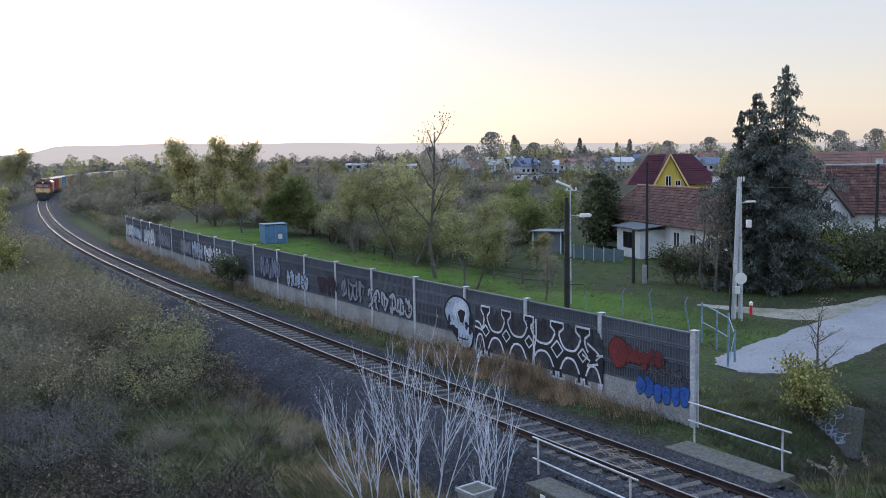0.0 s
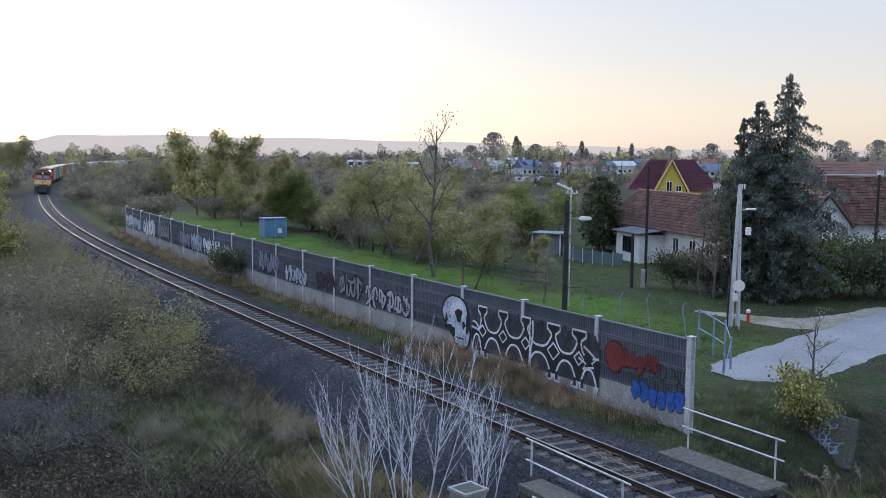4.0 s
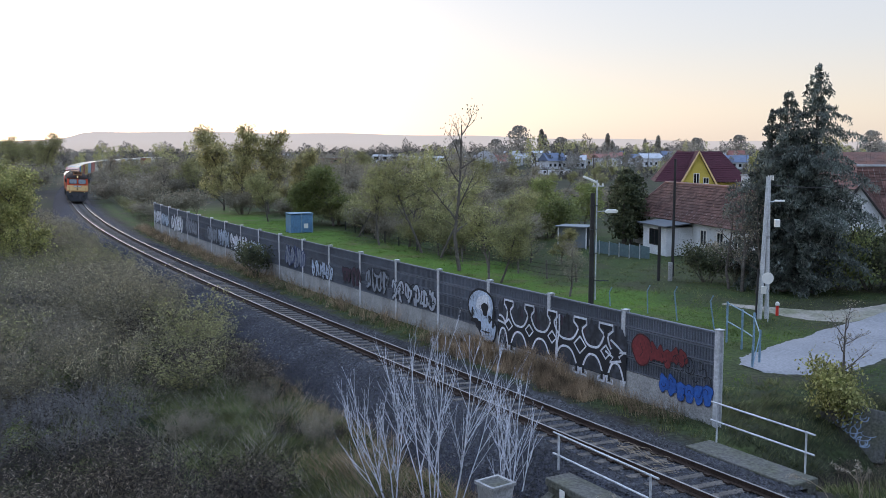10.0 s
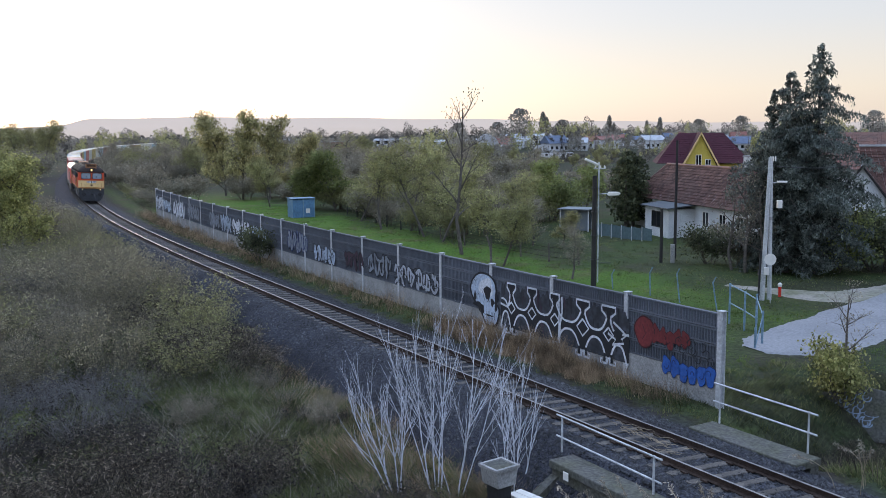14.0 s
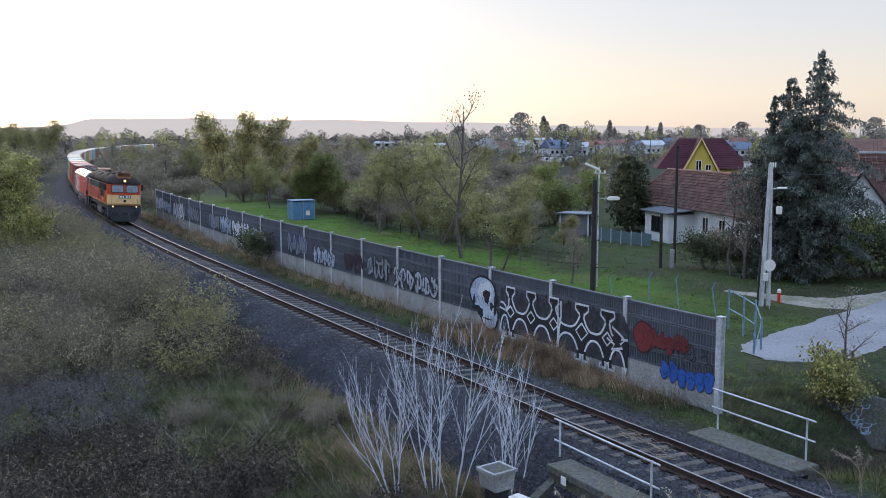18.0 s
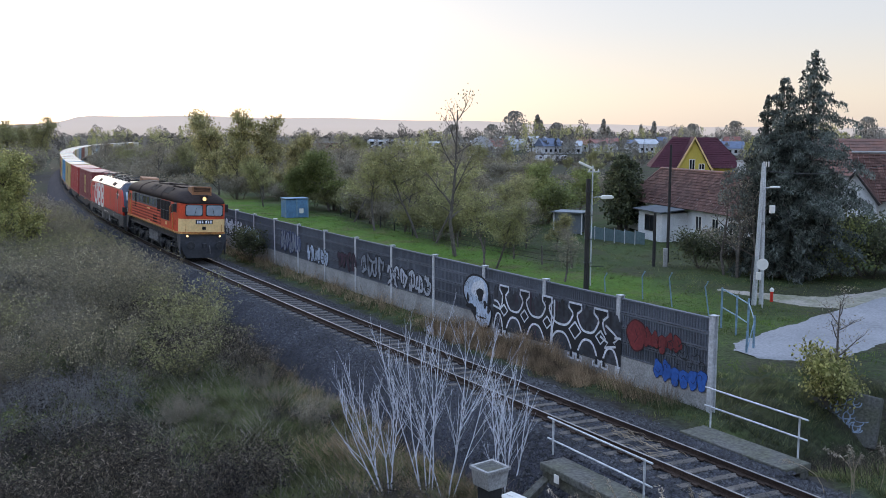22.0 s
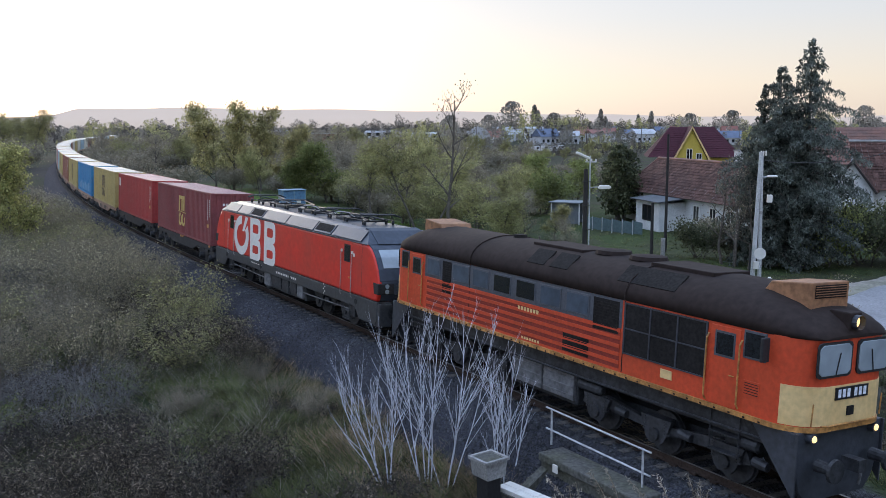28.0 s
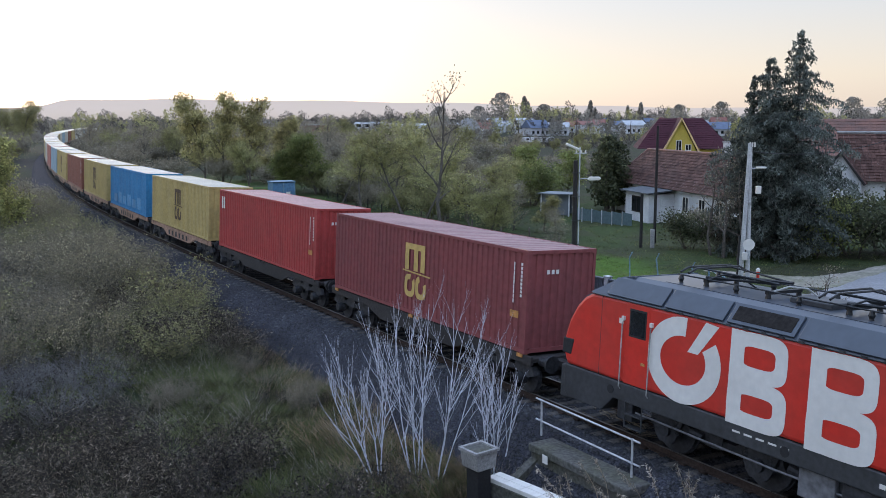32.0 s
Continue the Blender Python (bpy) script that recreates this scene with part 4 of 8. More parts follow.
def side_of_electric(e, sy):
    # sloping roof shoulder: panels, seams and air intakes
    tilt = -sy * math.degrees(math.atan2(0.425, 0.355))
    for a, b, name in ((-7.9, -6.1, 0), (-6.0, -4.35, 0), (-4.25, -2.6, 1), (-2.5, 0.3, 0), (0.4, 3.4, 0), (3.5, 5.2, 1), (5.3, 7.9, 0)):
        m = pose((a + b) / 2, sy * 1.33, 3.66, -sy * 50)
        pan = part("roof_panel", Geo().box((a - b) / 2, -0.25, -0.01, (b - a) / 2, 0.25, 0.03), M_VGREY, e, m=m, bevel=0.01)
        if name:
            part("air_intake", Geo().box((a - b) / 2 + 0.1, -0.17, 0.03, (b - a) / 2 - 0.1, 0.17, 0.04), M_LOUVRE, pan)
    part("rain_gutter", Geo().tube([(-8.4, sy * 1.505, 3.42), (8.4, sy * 1.505, 3.42)], 0.02, 5), M_VDARK, e)
    g = Geo()
    for k in range(28):
        x = -6.0 + 0.44 * k
        g.box(x, min(sy * 1.5, sy * 1.53), 3.40, x + 0.12, max(sy * 1.5, sy * 1.53), 3.45)
    tagged(part("gutter_clips", g, M_VDARK, e), kind="stuff")
    for sx in (-1, 1):
        a, b = sorted((sx * 6.42, sx * 7.18))
        door = slab(e, "door", M_RED, a, b, 1.47, 3.38, 1.508, sy, 0.02, "red cab door", bevel=0.008)
        slab(door, "door_window", M_BLACK, a + 0.1, b - 0.1, 2.6, 3.27, 1.513, sy, 0.02, bevel=0.01)
        slab(door, "pane", M_GLASS, a + 0.15, b - 0.15, 2.65, 3.22, 1.518, sy, 0.02)
        slab(door, "door_handle", M_SILL, b - 0.2, b - 0.08, 2.0, 2.06, 1.53, sy, 0.03)
        for x in (a - 0.08, b + 0.08):
            part("handrail", Geo().tube([(x, sy * 1.51, 1.3), (x, sy * 1.56, 1.36), (x, sy * 1.56, 2.9), (x, sy * 1.51, 2.95)], 0.016, 6), M_PALEPIPE, e)
            part("rail_lamp", Geo().box(x - 0.04, min(sy * 1.5, sy * 1.56), 2.95, x + 0.04, max(sy * 1.5, sy * 1.56), 3.05), M_LOGOWHITE, e)
        slab(e, "sign_plate", M_LOGOWHITE, (b if sx > 0 else a - 0.35) + 0.1, (b if sx > 0 else a - 0.35) + 0.25, 2.85, 2.98, 1.505, sy, 0.02)
        slab(e, "seam", M_VDARK, sx * 8.05 - 0.006, sx * 8.05 + 0.006, 1.46, 3.4, 1.503, sy, 0.02)
        g = Geo()
        for k in range(3):
            g.box(a + 0.1, sy * 1.4 - 0.1, 0.42 + 0.3 * k, b - 0.1, sy * 1.4 + 0.1, 0.45 + 0.3 * k)
        for x in (a + 0.1, b - 0.1):
            g.tube([(x, sy * 1.48, 0.4), (x, sy * 1.48, 1.1)], 0.02, 5)
        part("step", g, M_VDARK, e)
    y = sy * 1.506
    emb = part("emblem", flat_ring(-5.38, 2.40, 1.08, 0.96, 0.42, y, 26), M_LOGOWHITE, e, "white painted emblem")
    part("slash", Geo().add([(-5.25, y, 2.62), (-4.95, y, 2.62), (-4.42, y, 3.32), (-4.78, y, 3.36)], [(0, 1, 2, 3)]), M_LOGOWHITE, emb)
    for x in (-3.37, -1.46):
        part("emblem", flat_ring(x, 2.885, 0.69, 0.50, 0.29, y, 0, 4.0), M_LOGOWHITE, e)
        part("emblem", flat_ring(x, 1.905, 0.73, 0.50, 0.31, y + sy * 0.001, 0, 4.0), M_LOGOWHITE, e)
        y2 = sy * 1.508
        part("emblem", Geo().add([(x - 0.72, y2, 1.41), (x - 0.36, y2, 1.41), (x - 0.36, y2, 3.38), (x - 0.72, y2, 3.38)], [(0, 1, 2, 3)]), M_LOGOWHITE, e)
    for k in range(12):
        slab(e, "lettering", M_LOGOWHITE, -0.6 + 0.2 * k, -0.48 + 0.2 * k, 1.16, 1.25, 1.494, sy, 0.01)
    for k in range(5):
        slab(e, "lettering", M_LOGOWHITE, -3.9 + 0.3 * k, -3.7 + 0.3 * k, 1.24, 1.28, 1.494, sy, 0.01)
        slab(e, "data_plate", M_LOGOWHITE, 4.6 + 0.12 * (k % 2), 4.68 + 0.12 * (k % 2), 1.05 + 0.09 * k, 1.1 + 0.09 * k, 1.494, sy, 0.01)
    for x in (-7.6, -2.6, 1.0, 7.6):
        part("filler_cap", Geo().tube([(x, sy * 1.48, 1.2), (x, sy * 1.50, 1.2)], 0.11, 14), M_BLACK, e)


# containers and their wagons
def container_meshes():
    """Meshes that all containers share, a name each; materials are set on the objects."""
    L, W, H0, H1 = 6.096, 1.219, 1.18, 4.076
    out = {}

    def rib_sheet(n, length, depth, wave=0.27):
        pts, x = [], -length
        while x < length - 0.01:
            for dx, dy in ((0.0, 0), (0.07, 0), (0.1, -depth), (0.2, -depth), (0.23, 0)):
                if x + dx <= length:
                    pts.append((x + dx, dy))
            x += wave
        pts.append((length, 0))
        return pts
    for sy in (-1, 1):
        g = Geo()
        pts = rib_sheet(0, L - 0.12, 0.036)
        g.v = [(x, sy * (W - 0.012 + dy), z) for x, dy in pts for z in (H0 + 0.14, H1 - 0.09)]
        g.f = [(2 * k, 2 * k + 1, 2 * k + 3, 2 * k + 2) for k in range(len(pts) - 1)]
        out["side_wall", sy] = g.mesh("side_wall", M_RED, fix=False)
    g = Geo()
    pts = rib_sheet(0, L - 0.1, 0.02, 0.4)
    g.v = [(x, y, H1 - 0.008 + dy) for x, dy in pts for y in (-W + 0.07, W - 0.07)]
    g.f = [(2 * k, 2 * k + 1, 2 * k + 3, 2 * k + 2) for k in range(len(pts) - 1)]
    out["roof"] = g.mesh("roof", M_WHITE, fix=False)
    g = Geo()
    pts = rib_sheet(0, W - 0.1, 0.04)
    g.v = [(L - 0.02 + dy, y, z) for y, dy in pts for z in (H0 + 0.14, H1 - 0.1)]
    g.f = [(2 * k, 2 * k + 1, 2 * k + 3, 2 * k + 2) for k in range(len(pts) - 1)]
    out["end_wall"] = g.mesh("end_wall", M_RED, fix=False)
    for sy in (-1, 1):
        a, b = sorted((sy * 0.01, sy * (W - 0.09)))
        g = Geo().box(-L + 0.02, a, H0 + 0.15, -L + 0.06, b, H1 - 0.1)
        for y in (a + 0.25, b - 0.25):
            g.tube([(-L - 0.005, y, H0 + 0.16), (-L - 0.005, y, H1 - 0.12)], 0.018, 6)
            g.box(-L - 0.03, y - 0.05, H0 + 1.1, -L, y + 0.25, H0 + 1.14)
        for z in (0.7, 1.3, 1.9):
            g.box(-L + 0.01, a + 0.05, H0 + z, -L + 0.03, b - 0.05, H0 + z + 0.25)
        out["door", sy] = g.mesh("door", M_RED, fix=False)
    g = Geo()
    for sx in (-1, 1):
        for sy in (-1, 1):
            x0, x1 = sorted((sx * L, sx * (L - 0.12)))
            y0, y1 = sorted((sy * W, sy * (W - 0.09)))
            g.box(x0, y0, H0 + 0.118, x1, y1, H1 - 0.118)
        x0, x1 = sorted((sx * L, sx * (L - 0.07)))
        g.box(x0, -W + 0.16, H0 + 0.02, x1, W - 0.16, H0 + 0.14).box(x0, -W + 0.16, H1 - 0.1, x1, W - 0.16, H1 - 0.004)
    for sy in (-1, 1):
        y0, y1 = sorted((sy * W, sy * (W - 0.06)))
        g.box(-L + 0.17, y0, H0 + 0.02, L - 0.17, y1, H0 + 0.14).box(-L + 0.17, y0, H1 - 0.09, L - 0.17, y1, H1 - 0.004)
    g.box(-L + 0.1, -W + 0.07, H0 + 0.04, L - 0.1, W - 0.07, H0 + 0.12)
    out["frame"] = g.mesh("frame", M_RED, fix=False)
    out["corner_casting"] = Geo().box(-0.089, -0.081, -0.059, 0.089, 0.081, 0.059).mesh("corner_casting", M_RED)
    return out


def set_mat(ob, material):
    if len(ob.material_slots) == 0:
        ob.data.materials.append(None)
    ob.material_slots[0].link = "OBJECT"
    ob.material_slots[0].material = material
    return ob


def paint(name, c, rough=0.6):
    return mat(name, c, rough, spec=0.3, dark=0.82, light=1.08, fine=5, coarse=0.8, bump=0.03, tint=tuple(0.82 * v + 0.01 for v in c))


PAINTS = {
    "maroon": (paint("maroon_paint", (0.25, 0.066, 0.066)), "maroon"),
    "red": (paint("brick_red_paint", (0.42, 0.06, 0.055)), "brick-red"),
    "khaki": (paint("khaki_yellow_paint", (0.50, 0.38, 0.15)), "khaki-yellow"),
    "blue": (paint("mid_blue_paint", (0.05, 0.24, 0.46)), "mid-blue"),
    "brown": (paint("brown_red_paint", (0.30, 0.12, 0.085)), "brownish-red"),
    "pale": (paint("pale_blue_grey_paint", (0.36, 0.47, 0.52)), "pale blue-grey"),
    "cream": (paint("cream_paint", (0.62, 0.58, 0.48)), "cream"),
    "pink": (paint("faded_pink_red_paint", (0.5, 0.2, 0.16)), "faded red"),
}
M_CROOF = {"maroon": paint("pinkish_roof_paint", (0.33, 0.19, 0.185)), "red": paint("faded_red_roof_paint", (0.46, 0.27, 0.25)),
           "else": paint("pale_container_roof_paint", (0.50, 0.46, 0.38))}
M_GOLD = paint("gold_emblem_paint", (0.62, 0.42, 0.14))
M_BROWNMARK = paint("dark_brown_emblem_paint", (0.10, 0.06, 0.035))
M_WAGON_A = mat("dark_wagon_frame", (0.04, 0.035, 0.034), 0.75, dark=0.5)
M_WAGON_B = mat("faded_orange_wagon_frame", (0.42, 0.25, 0.17), 0.7, dark=0.6, fine=8, coarse=1.2)
TRAIN = ("maroon", "red", "khaki", "blue", "khaki", "brown", "khaki", "pale", "pink", "cream", "khaki", "cream", "pale", "brown", "cream", "khaki", "cream",
         "pale", "cream", "brown", "khaki", "cream", "cream", "pale", "khaki", "cream")


def emblem(parent, material, sy, x=0.02, z=2.7):
    """Stacked emblem: an arched block over two square rings."""
    y = sy * 1.2215
    e = part("emblem", Geo().box(x - 0.70, y - 0.002, z + 0.66, x + 0.58, y + 0.002, z + 0.86), material, parent, "painted emblem of bars and rings", bevel=0.0)
    for a in (x - 0.70, x - 0.12, x + 0.32):
        part("emblem_bar", Geo().box(a, y - 0.002, z - 0.04, a + 0.26, y + 0.002, z + 0.659), material, e)
    part("emblem_ring", flat_ring(x - 0.36, z - 0.56, 0.34, 0.38, 0.18, y, 24, 3), material, e)
    part("emblem_ring", flat_ring(x + 0.36, z - 0.56, 0.34, 0.38, 0.18, y, 40, 3), material, e)
    part("emblem_bar", Geo().add([(x - 0.85, y, z - 0.1), (x + 0.95, y, z - 0.16), (x + 0.95, y, z - 0.11), (x - 0.85, y, z - 0.05)], [(0, 1, 2, 3)]), material, e)


def build_train():
    diesel()
    electric()
    shared = container_meshes()
    wm = wheel_mesh(0.46)
    for i, key in enumerate(TRAIN):
        m, word = PAINTS[key]
        far = i > 11
        c = thing("shipping_container", f"{word} corrugated forty-foot shipping container on a flat wagon", "container", group="containers on the train")
        for sy in (-1, 1):
            set_mat(part("side_wall", shared["side_wall", sy], None, c), m)
            set_mat(part("door", shared["door", sy], None, c), m)
        set_mat(part("frame", shared["frame"], None, c), m)
        set_mat(part("end_wall", shared["end_wall"], None, c), m)
        set_mat(part("roof", shared["roof"], None, c), M_CROOF.get(key, M_CROOF["else"]))
        for sx in (-1, 1):
            for sy in (-1, 1):
                for z in (1.239, 4.017):
                    set_mat(part("corner_casting", shared["corner_casting"], None, c, m=pose(sx * 6.008, sy * 1.1395, z)), m)
        if not far:
            for sy in (-1, 1):
                if key in ("maroon", "khaki"):
                    emblem(c, M_GOLD if key == "maroon" else M_BROWNMARK, sy)
                if key == "red":
                    for k in range(2):
                        slab(c, "marking", M_LOGOWHITE, -5.75 + 0.28 * k, -5.55 + 0.28 * k, 3.15, 3.75, 1.2215, sy, 0.004)
                if key in ("maroon", "red", "brown"):
                    for k in range(9):
                        slab(c, "marking", M_LOGOWHITE, 5.78, 5.86, 2.75 + 0.11 * k, 2.83 + 0.11 * k, 1.2215, sy, 0.004)
                        slab(c, "marking", M_LOGOWHITE, 5.45, 5.5, 2.55 + 0.13 * k, 2.66 + 0.13 * k, 1.2215, sy, 0.004)
                    slab(c, "warning_label", M_SILL, 5.35, 5.75, 2.14, 2.34, 1.2225, sy, 0.004, "yellow warning label")
                if key == "blue":
                    for k in range(6):
                        slab(c, "graffiti", M_PAINT_BLUE, -4.6 + 1.6 * k, -3.4 + 1.6 * k, 1.5, 2.1 + 0.2 * (k % 2), 1.2215, sy, 0.004)
            for k in range(3):
                part("marking", Geo().box(6.098, -0.55 + 0.16 * k, 3.4, 6.101, -0.45 + 0.16 * k, 3.52), M_LOGOWHITE, c)
            g = Geo()
            for k in range(8):
                g.box(5.2 + 0.1 * k, -1.19, 4.0775, 5.25 + 0.1 * k, -1.14, 4.079)
            part("hazard_marks", g, M_SILL, c)
        MOVERS.append((c, 44.05 + 14.05 * i, 4.7))
        w = thing("flat_wagon", ("dark" if i < 2 else "faded orange") + " container flat wagon with two bogies", "wagon", group="flat wagons")
        wagon_mat = M_WAGON_A if i < 2 else M_WAGON_B
        deck = Geo().box(-6.4, -1.15, 1.0, 6.4, 1.15, 1.1).box(-6.95, -0.4, 0.9, 6.95, 0.4, 1.05)
        part("deck", deck, M_WAGON_A, w)
        for sy in (-1, 1):
            y0, y1 = sorted((sy * 1.12, sy * 1.2))
            fish = [(-6.4, 0.93), (-3.4, 0.93), (-2.4, 0.62), (2.4, 0.62), (3.4, 0.93), (6.4, 0.93), (6.4, 1.16), (-6.4, 1.16)]
            beam = part("side_beam", Geo().prism(fish, y0, y1, "y"), wagon_mat, w)
            if i > 1 and i < 14:
                for k in range(6):
                    slab(beam, "slot", M_WAGON_A, -2.1 + 0.75 * k, -1.75 + 0.75 * k, 0.7, 0.98, 1.204, sy, 0.01)
            for x in (-5.9, 5.9, -0.2, 0.2):
                part("container_lock", Geo().box(x - 0.12, min(sy * 1.05, sy * 1.24), 1.08, x + 0.12, max(sy * 1.05, sy * 1.24), 1.178), M_SILL if i == 0 else wagon_mat, w)
        if i < 16:
            for x in (-4.9, 4.9):
                bogie(w, x, (-0.9, 0.9), 0.46, wm, heavy=False)
            for sx in (-1, 1):
                buffers(w, sx * 6.5, sx)
        else:
            for x in (-4.9, 4.9):
                part("bogie", Geo().box(x - 1.3, -1.0, 0.1, x + 1.3, 1.0, 0.95), M_UNDER, w)
        MOVERS.append((w, 44.05 + 14.05 * i, 4.7))


M_PAINT_BLUE = mat("sky_blue_spray_paint", (0.09, 0.32, 0.55), 0.6, bump=0)
build_train()


def motions():
    """The train runs down the line; its locomotives' wheels turn with it."""
    for ob, mid, half in MOVERS:
        walk(ob, [(t, vehicle_pose(mid, half, t)) for t in range(0, 33)])
    turning = [(w, x, r) for w, x, r in SPINNERS if w.parent.name.startswith(("diesel", "electric"))]
    for w, x, r in turning:
        walk(w, [(0.1 * k, pose(x, 0, r) @ Matrix.Rotation(7.42 * 0.1 * k / r, 4, "Y")) for k in range(321)])

# ---- plants ----
rng = np.random.default_rng(7)


def leaf_cards(centers, size, spread=0.5, long=1.5, droop=0.0, seed=0):
    """Small four-cornered leaves or sprays with random turn, as one mesh's vertices and faces."""
    r = np.random.default_rng(seed)
    c = np.asarray(centers, float)
    n = len(c)
    u = r.normal(size=(n, 3))
    u[:, 2] -= droop
    u /= np.linalg.norm(u, axis=1)[:, None]
    w = np.cross(u, r.normal(size=(n, 3)))
    w /= np.linalg.norm(w, axis=1)[:, None] + 1e-9
    k = size * (1 - spread / 2 + spread * r.random(n))[:, None]
    v = np.stack([c - u * k * long / 2, c + w * k / 2, c + u * k * long / 2, c - w * k / 2], 1).reshape(-1, 3)
    f = np.arange(4 * n).reshape(-1, 4)
    return v, f


def cards_mesh(name, v, f, material):
    v, f = np.asarray(v, np.float32), np.asarray(f, np.int32)
    n, k = f.shape
    me = bpy.data.meshes.new(name)
    me.vertices.add(len(v))
    me.vertices.foreach_set("co", v.ravel())
    me.loops.add(n * k)
    me.loops.foreach_set("vertex_index", f.ravel())
    me.polygons.add(n)
    me.polygons.foreach_set("loop_start", np.arange(0, n * k, k, dtype=np.int32))
    me.update(calc_edges=True)
    me.materials.append(material)
    return me


def mesh_arrays(me):
    """Vertices and four-cornered faces of a model mesh."""
    v = np.empty(len(me.vertices) * 3, np.float32)
    me.vertices.foreach_get("co", v)
    f = np.empty(len(me.loops), np.int32)
    me.loops.foreach_get("vertex_index", f)
    return v.reshape(-1, 3), f.reshape(-1, 4)


def grow(h, spread, seed, limbs=7, trunk_r=0.14, clear=0.25, twigs=5, lean=0.1, bushy=False):
    """Trunk and limbs of a tree as a mesh, and the places of its twig ends."""
    r = random.Random(seed)
    g, ends = Geo(), []
    stems = 1 if not bushy else 6

    def limb(p, d, length, rad, depth):
        pts, q, way = [p], Vector(p), Vector(d).normalized()
        seg = 4
        for k in range(seg):
            way = (way + Vector((r.uniform(-0.25, 0.25), r.uniform(-0.25, 0.25), r.uniform(-0.08, 0.2)))).normalized()
            q = q + way * length / seg
            pts.append(tuple(q))
        radii = [rad * (1 - 0.75 * k / seg) for k in range(seg + 1)]
        g.tube(pts, radii, 5 if depth < 2 else 3, cap=False)
        if depth >= 2:
            ends.extend(pts[2:])
            return
        n = limbs if depth == 0 else twigs
        for k in range(n):
            t = (clear if depth == 0 else 0.3) + (1 - (clear if depth == 0 else 0.3)) * (k + r.random()) / n
            i = min(int(t * seg), seg - 1)
            base = Vector(pts[i]).lerp(Vector(pts[i + 1]), t * seg - i)
            a = 2.4 * k + r.uniform(-0.5, 0.5)
            up = r.uniform(0.25, 0.9)
            d2 = Vector((math.cos(a), math.sin(a), up)) + way * 0.3
            reach = (spread if depth == 0 else spread * (0.62 if bushy else 0.45)) * (1.05 - 0.55 * t) * r.uniform(0.7, 1.2)
            limb(tuple(base), d2, reach, rad * (0.5 - 0.2 * t), depth + 1)

    for k in range(stems):
        a = r.uniform(0, 6.28)
        d = (lean * math.cos(a), lean * math.sin(a), 1) if not bushy else (0.6 * math.cos(a), 0.6 * math.sin(a), 1)
        p = (0, 0, -0.1) if not bushy else (0.25 * spread * math.cos(a), 0.25 * spread * math.sin(a), -0.1)
        limb(p, d, h * (0.8 if not bushy else r.uniform(0.5, 0.75)), trunk_r * (1 if not bushy else 0.5), 0)
    return g, ends


M_LEAF = {
    "olive": leaf_mat("olive_autumn_leaves", (0.22, 0.22, 0.10), (0.39, 0.36, 0.17), depth=0.42),
    "green": leaf_mat("green_leaves", (0.145, 0.17, 0.062), (0.27, 0.285, 0.105), depth=0.42),
    "yellow": leaf_mat("yellowing_leaves", (0.25, 0.23, 0.105), (0.44, 0.39, 0.19)),
    "brown": leaf_mat("brown_dry_leaves", (0.034, 0.028, 0.023), (0.30, 0.25, 0.195), rare=0.66),
    "thicket": leaf_mat("dry_thicket_leaves", (0.19, 0.17, 0.128), (0.36, 0.315, 0.235), patch=0.7, depth=0.35),
    "weed": leaf_mat("pale_dead_weeds", (0.155, 0.14, 0.088), (0.42, 0.37, 0.235)),
    "moss": leaf_mat("yellow_green_rough_grass", (0.05, 0.07, 0.022), (0.25, 0.24, 0.115), patch=0.8, rare=0.2),
    "lawn": leaf_mat("fresh_meadow_grass", (0.066, 0.125, 0.018), (0.155, 0.215, 0.045), patch=0.4),
    "edge": leaf_mat("yellow_green_willow_leaves", (0.20, 0.21, 0.075), (0.40, 0.37, 0.15)),
    "plume": leaf_mat("pale_reed_plumes", (0.24, 0.205, 0.165), (0.50, 0.45, 0.38)),
    "ivy": leaf_mat("yellow_green_ivy_leaves", (0.12, 0.135, 0.04), (0.42, 0.39, 0.16)),
    "dry": leaf_mat("bleached_dry_grass", (0.17, 0.118, 0.076), (0.50, 0.375, 0.25)),
    "grey": leaf_mat("grey_brown_twiggery", (0.05, 0.045, 0.040), (0.19, 0.17, 0.148)),
    "dark": leaf_mat("dark_evergreen_leaves", (0.05, 0.06, 0.036), (0.12, 0.126, 0.065)),
    # skyline foliage: distance haze is put into its pale base colour
    "far": leaf_mat("haze_paled_far_foliage", (0.25, 0.235, 0.205), (0.38, 0.345, 0.29), patch=0.12, depth=0.3),
    "straw": leaf_mat("russet_dry_grass", (0.28, 0.19, 0.12), (0.42, 0.31, 0.21)),
    "grass": leaf_mat("long_grass", (0.045, 0.068, 0.02), (0.19, 0.185, 0.085), patch=0.9),
    "needle": leaf_mat("spruce_needles", (0.058, 0.070, 0.062), (0.20, 0.222, 0.195)),
}
MODELS, ARRAYS = {}, {}


def tree_model(key, h, spread, leaf, n_leaf, size, seed, limbs=8, trunk_r=0.14, clear=0.25, twigs=5, bushy=False, fill=0.45, name="tree", label="", bark=None, long=1.5):
    """One model tree far below the ground's edge of use: its copies stand in the place."""
    g, ends = grow(h, spread, seed, limbs, trunk_r, clear, twigs, bushy=bushy)
    r = np.random.default_rng(seed + 100)
    e = np.array(ends)
    pick = e[r.integers(0, len(e), n_leaf)] + r.normal(scale=fill, size=(n_leaf, 3)) * np.array([1, 1, 0.7])
    pick[:, 2] = np.maximum(pick[:, 2], 0.05)
    v, f = leaf_cards(pick, size, seed=seed, long=long)
    MODELS[key] = (name, g.mesh("trunk", bark or M_BARK, fix=False), cards_mesh("crown", v, f, M_LEAF[leaf]), label, h)


